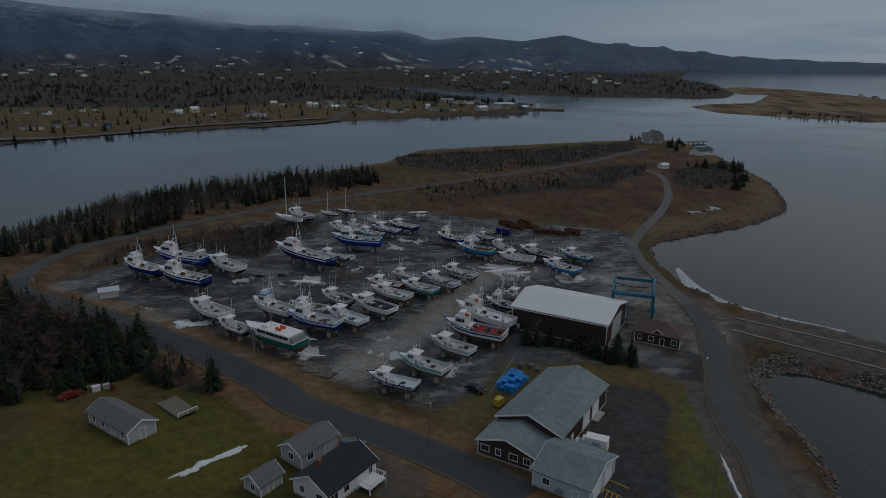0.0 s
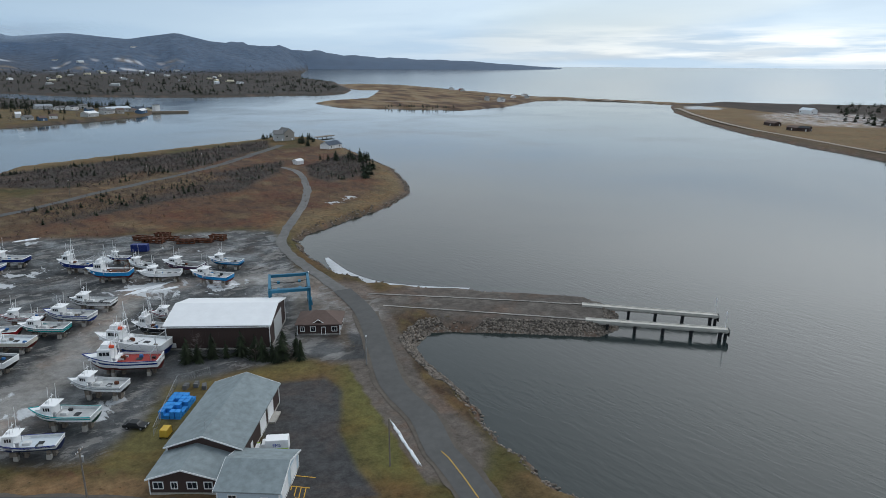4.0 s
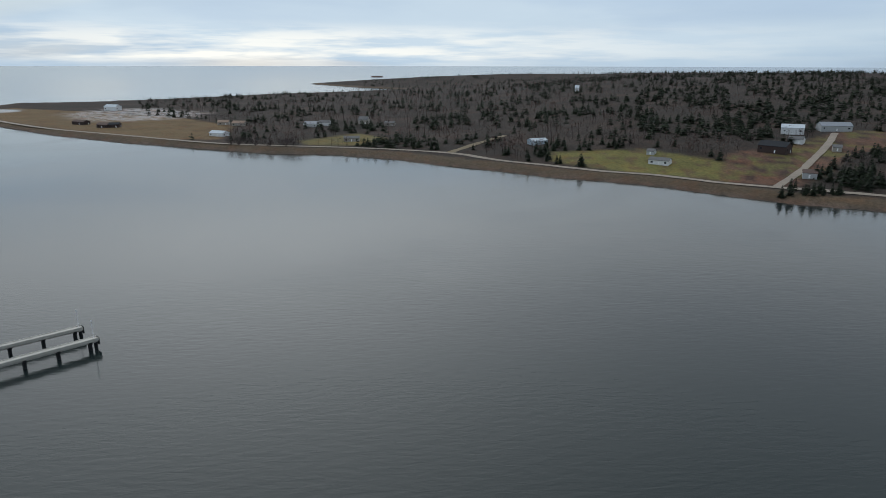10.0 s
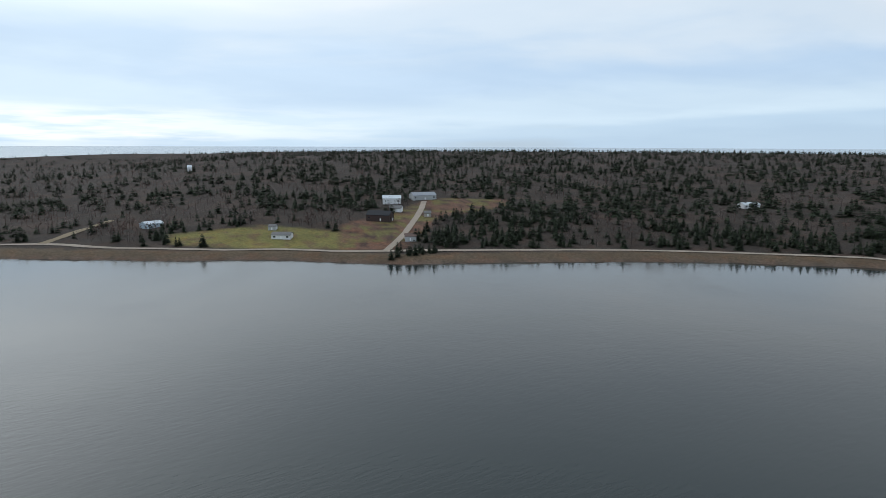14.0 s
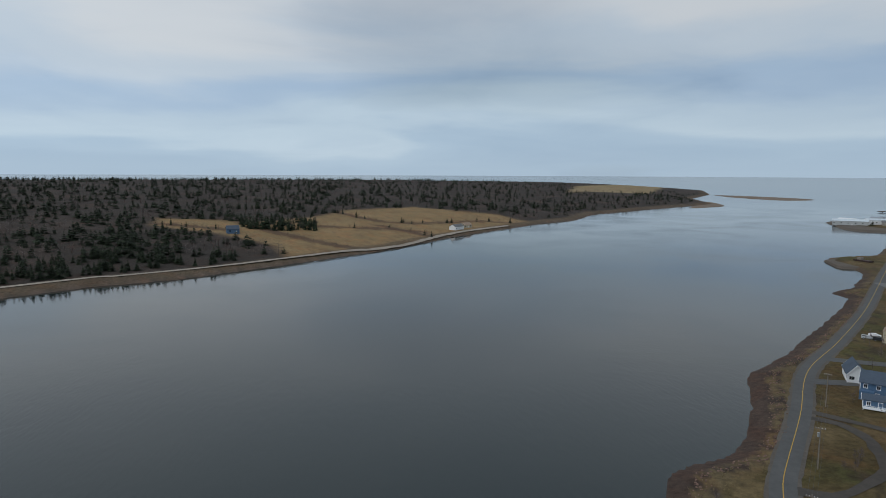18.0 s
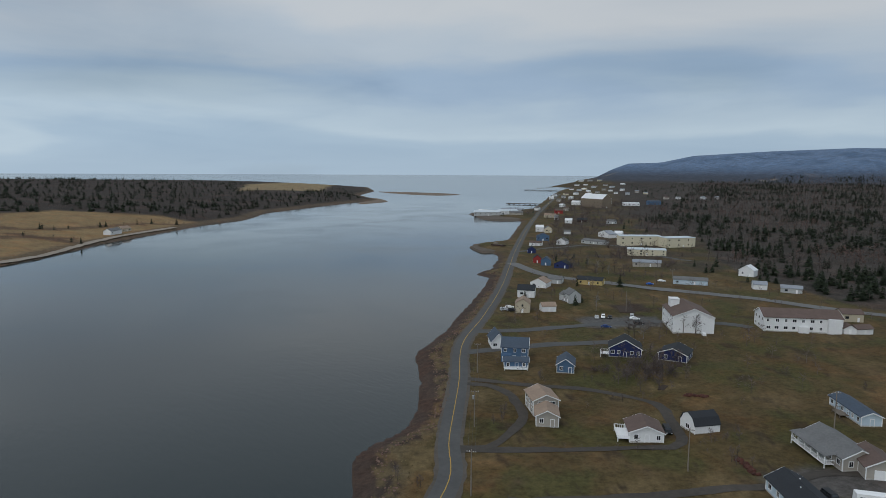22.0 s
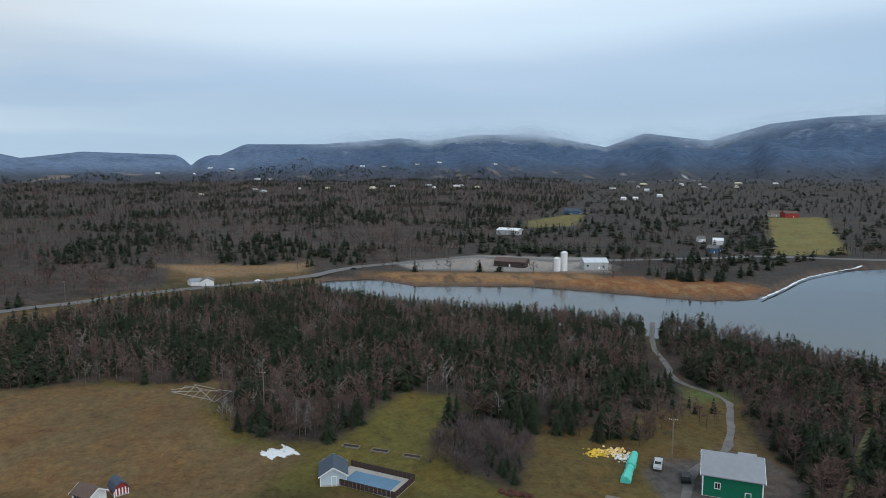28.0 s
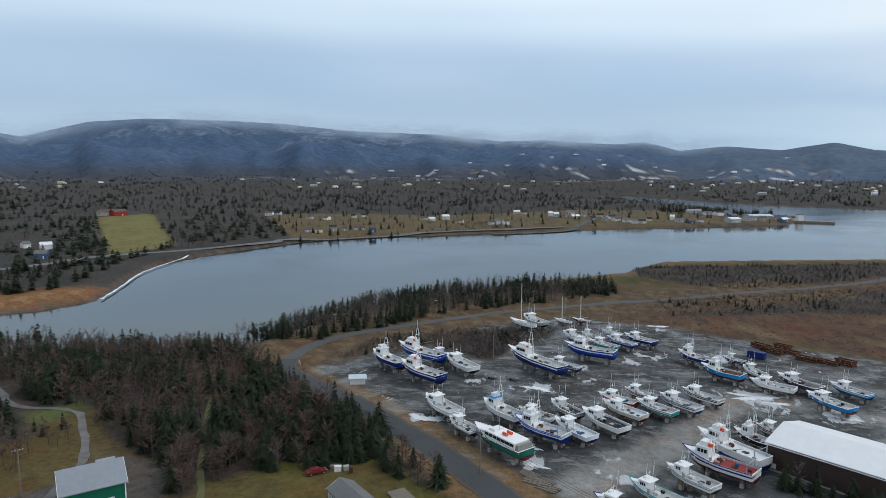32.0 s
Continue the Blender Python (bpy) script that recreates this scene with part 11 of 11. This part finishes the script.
# ---- hedges, garden beds, farm lines ----
def build_hedges():
    rows = []
    for line in HEDGES:
        rows.append(curve_points(line, 7.0))
    q = np.vstack(rows)
    q = q + RS.uniform(-3, 3, q.shape)
    stand("hedge", q, RS.uniform(1.5, 5.0, len(q)), "bare", 1, "straggling dark hedges across the island field", wide=1.8)
    m = RS.uniform(0, 1, len(q)) < 0.18
    stand("hedge", q[m] + 2, RS.uniform(4, 8, m.sum()), "spruce", 1, "scattered spruces along the field hedges", wide=1.2)
    russet = mat("russet_hedge", (0.075, 0.03, 0.022), 0.95, grain=0.4, size=2.0, coarse=0.6)
    for (ax, ay), (bx, by), wide in (((-147, -77), (-142, -70), 1.0), ((-181, -106), (-177, -111), 1.2), ((-116, 62), (-112, 66), 1.3)):
        pts = np.array([(ax + (bx - ax) * t, ay + (by - ay) * t) for t in np.linspace(0, 1, 30)]) + RS.uniform(-wide, wide, (30, 2)) * 0.6
        rocks("russet_hedge", pts, RS.uniform(0.5, 0.9, 30), russet, "low clipped russet hedge on the lawn")
    q = np.vstack([curve_points([(-147, -87), (-153, -86), (-159, -85)], 1.6), curve_points([(-120, -108), (-140, -88), (-146, -80)], 4.0)])
    stand("hedge", q, RS.uniform(0.8, 2.2, len(q)), "bare", 1, "leafless garden hedge beside the white barn", wide=1.5)
    # bare trees between the houses all along the town
    a, r = np.radians(RS.uniform(112, 138, 900)), 240 + 900 * RS.uniform(0, 1, 900) ** 1.3
    q = np.stack([-np.sin(a) * r, np.cos(a) * r], 1)
    z, kind, sd = ground(q[:, 0], q[:, 1])
    q = clear_of(q[(kind == 1) & (sd > 18)], ("wood_home", "wood_west", "meadow", "car_park"), ("road_shore", "road_west", "lane_centre", "lane_lower", "lane_school"), 8)
    m = waves(q[:, 0], q[:, 1], 90, 61, 3) > -0.05
    stand("town_trees", q[m], RS.uniform(2, 7.5, m.sum()), "bare", 1, "leafless garden trees between the town houses", wide=1.5)
    m = (RS.uniform(0, 1, len(q)) < 0.1) & (np.hypot(q[:, 0], q[:, 1]) > 340)
    stand("town_trees", q[m], RS.uniform(4, 8, m.sum()), "spruce", 1, "dark spruces in the town gardens", wide=1.2)
    # thicket behind the taupe house
    q = RS.normal((-186, -131), (8, 6), (46, 2))
    stand("thicket", q, RS.uniform(3, 6.5, len(q)), "bare", 0, "tangled grey thicket of leafless trees", wide=1.2)
    soil = mat("bare_soil", (0.05, 0.034, 0.026), 0.95, grain=0.4, size=0.8)
    for x, y, L, W, rot in ((-268, -203, 16, 8, 45), (-281, -189, 8, 7, 45), (-205, -131, 8, 2.5, 35), (-179, -120, 6, 2.5, 20)):
        ob = part("vegetable_plot", MB().box(-L / 2, -W / 2, -0.4, L / 2, W / 2, 0.14, 0.3), soil, place=pose(x, y, level(x, y), 0, 0, rot))
        tagged(ob, "dark dug vegetable plot in the grass", "garden plot")
    h = HOUSES["white bungalow with a black roof and brick chimney"]
    deck(h, 1.0, -6.6, 5.2, -3.9, 0.8, True, TRIM)
    # village gardens across the inlet: hedges, trees
    q = scatter("village", 17.0)
    pick = RS.uniform(0, 1, len(q))
    stand("village_trees", q[pick < 0.45], RS.uniform(3, 8, (pick < 0.45).sum()), "bare", 1, "bare garden trees between village houses", wide=1.4)
    stand("village_trees", q[pick > 0.8], RS.uniform(5, 10, (pick > 0.8).sum()), "spruce", 1, "dark spruces between the village houses", wide=1.1)


# ---- scattered farmhouses of the plain, some kilometres off ----
def build_plain():
    # the coast runs on as low hills far over the sea, coloured haze-blue
    rows, base, n = [], [], 90
    for i in range(n):
        a = -14 - 42 * i / (n - 1)
        e = float(np.interp(-a, [-q for q, _ in RIDGE], [q for _, q in RIDGE]))
        e = max(e, 0.0) * (1 + 0.10 * math.sin(a * 1.9) + 0.06 * math.sin(a * 4.3)) - 0.12 * (i / n) ** 3
        for r, f in ((4300, 0.0), (4500, 0.6), (4700, 0.95), (4900, 1.0)):
            z = 20 + (52 + r * math.tan(radians(e))) * f * min(1.0, max(0.0, (a + 55) / 14)) * min(1.0, max(0.0, (-17 - a) / 5))
            rows.append((-math.sin(radians(a)) * r, math.cos(radians(a)) * r, z))
    faces = [(4 * i + j, 4 * i + j + 1, 4 * i + j + 5, 4 * i + j + 4) for i in range(n - 1) for j in range(3)]
    # woodland colour with the blue haze of distance mixed in
    far = mat("far_hazed_hill", (0.080, 0.115, 0.170), 0.95, grain=0.25, size=0.01)
    tagged(part("far_hills", MB().add(rows, faces), far, shade=True), "low wooded hills along the distant coast, coloured with haze blue", "hills", kind="structure")
    rs = random.Random(12)
    me = []
    for wall in (WHITE, GREYW, CREAM):
        me.append(MB().prism([(-5, -2), (5, -2), (5, 4), (0, 7), (-5, 4)], -9, 9).box(9, -3, -2, 14, 3, 3).mesh("farmhouse", wall))
    spots = []
    for a0, a1, r0, r1, k in ((64, 92, 2000, 2250, 12), (14, 30, 2000, 2500, 12), (-22, 14, 1900, 2600, 34), (38, 56, 2050, 2350, 8)):
        for _ in range(k):
            a, r = radians(rs.uniform(a0, a1)), rs.uniform(r0, r1)
            spots.append((-math.sin(a) * r, math.cos(a) * r))
    p = np.array(spots)
    z, kind, sd = ground(p[:, 0], p[:, 1])
    for (x, y), h, k, d in zip(spots, z, kind, sd):
        if k > 0 and d > 30:
            sc = rs.uniform(0.5, 0.9)
            ob = new("farmhouse", rs.choice(me))
            ob.matrix_basis = pose(x, y, h + 1.0, 0, 0, rs.uniform(0, 180)) @ Matrix.Diagonal((sc * 1.4, sc, sc, 1))
            tagged(ob, "small pale farmhouse far out on the wooded plain", "house", "farmhouses of the plain")



# ---- the tip of the point ----
def build_point():
    house(276, 486, 20, 16, 10, 3.2, 2.6, WHITE, R_SLATE, "low white house with a slate blue roof at the point's tip", near=False, group="houses of the point")
    ob = thing("viewing_platform", 321, 577, 15, None, "raised dark timber platform over the point's shore", "platform")
    part("deck", MB().box(-11, -3, 3.4, 11, 3, 4.0), TIMBER, ob)
    for px in (-9, -3, 3, 9):
        part("post", MB().box(px - 0.3, -0.3, -1, px + 0.3, 0.3, 3.4), TIMBER, ob)
    ob = thing("utility_trailer", 215, 425, 30, None, "small white box trailer parked on the gravel", "trailer")
    part("box", MB().box(-2.6, -1.2, 0.6, 2.6, 1.2, 3.0, 0.08), TRIM, ob)
    for s in (-1, 1):
        part("wheel", MB().prism([(0.38 * math.cos(i * 0.5236), 0.38 + 0.38 * math.sin(i * 0.5236)) for i in range(12)], -0.12, 0.12), RUBBER, ob, place=pose(0.3, s * 1.1, 0, 0, 0, 90))
    q = np.array([(282, 546), (283, 536), (295, 551), (269, 513), (270, 530), (281, 613), (263, 583), (261, 408), (271, 423), (256, 404), (264, 426), (252, 418), (244, 420), (239, 428), (238, 372), (236, 366), (229, 352), (219, 347)], float)
    q = np.vstack([q + RS.uniform(-5, 5, q.shape) for _ in range(3)])
    stand("spruce_clump", q, RS.uniform(4, 7.5, len(q)), "spruce", 1, "clumps of dark wind-bent spruce on the point", wide=1.5)


# ---- along the far shores ----
def build_far_shores():
    rs = np.random.RandomState(31)

    def clump(spots, kind, each, spread, low, high, label, wide=1.3):
        q = np.vstack([np.array(spots, float) + rs.uniform(-spread, spread, (len(spots), 2)) for _ in range(each)])
        q = q[ground(q[:, 0], q[:, 1])[2] > 3]
        stand("tree_clump", q, rs.uniform(low, high, len(q)), kind, 1, label, wide=wide)

    clump([(586, 131), (578, 108), (574, 88), (580, 98)], "alder", 7, 9, 6, 10, "dark leafless trees leaning over the far shore")
    clump([(336, -218), (333, -228), (333, -240), (340, -230)], "spruce", 6, 7, 4, 7.5, "clump of dark spruce on the far bank")
    clump([(620, 905), (640, 880), (655, 862), (672, 845), (690, 830), (648, 890)], "spruce", 5, 12, 3, 6, "row of low spruce on the spit")
    clump([(131, 1121), (160, 1128), (185, 1133), (200, 1115), (212, 1097), (240, 1100), (261, 1095)], "spruce", 9, 16, 8, 13, "belt of dark spruce behind the village")
    clump([(-160, 720), (-140, 780), (-120, 850), (-100, 780), (-130, 820)], "alder", 16, 26, 3, 6, "brown alder scrub beside the village")
    # sheet of shore ice left by the tide
    strip("shore_ice_rim", [(-267, 309), (-284, 346), (-309, 398), (-321, 443), (-329, 483)], 1.3, SNOW, 0.3, "thin rim of white ice along the inlet", step=5, category="ice", ragged=0.9)
    # village harbour: a pale tower, sheds and a stone breakwater
    ob = thing("harbour_tower", 290, 1014, 20, None, "squat white tower at the village harbour", "tower")
    part("body", MB().box(-4, -4, -1, 4, 4, 12, 0.4), WHITE, ob)
    part("roof", MB().box(-4.2, -4.2, 12, 4.2, 4.2, 12.6), R_GREY, ob)
    part("door", MB().box(-1, -4.1, 0, 1, -3.9, 2.6), TRIM, ob)
    ob = thing("breakwater", 306, 1003, -18, 0.0, "dark stone breakwater off the village harbour", "breakwater")
    part("mole", MB().box(-26, -4, -3, 26, 4, 2.4, 1.4), STONE, ob)
    part("deck", MB().box(-25, -2.2, 2.4, 24, 2.2, 2.8), CONCRETE, ob)
    for x, y, rot, L, W, roof in ((235, 1008, 20, 34, 16, R_PALE), (262, 1002, 15, 14, 10, R_SLATE), (188, 945, 35, 18, 12, R_WHITE), (214, 975, 30, 16, 10, R_GREY), (160, 1100, 10, 22, 12, R_METAL)):
        house(x, y, rot, L, W, 4.5, 2.4, GREYW if roof is not R_SLATE else BLUEW, roof, "harbour shed with a low gabled roof", near=False, group="sheds of the village harbour")
    # cottages on the spit
    for x, y, rot, L, wall, roof in ((1010, 960, 40, 16, GREYW, R_SLATE), (985, 975, 60, 11, WHITE, R_WHITE), (1060, 1015, 10, 12, WHITE, R_GREY), (1150, 1330, 70, 16, REDW, R_BROWN), (1175, 1400, 70, 14, WHITE, R_GREY), (1120, 1290, 70, 12, GREYW, R_GREY)):
        house(x, y, rot, L, 9, 3.2, 2.2, wall, roof, "small cottage standing open on the spit", near=False, group="cottages on the spit")


build_porches()
build_far_shores()
build_point()
build_harbour()
build_hedges()
build_plain()
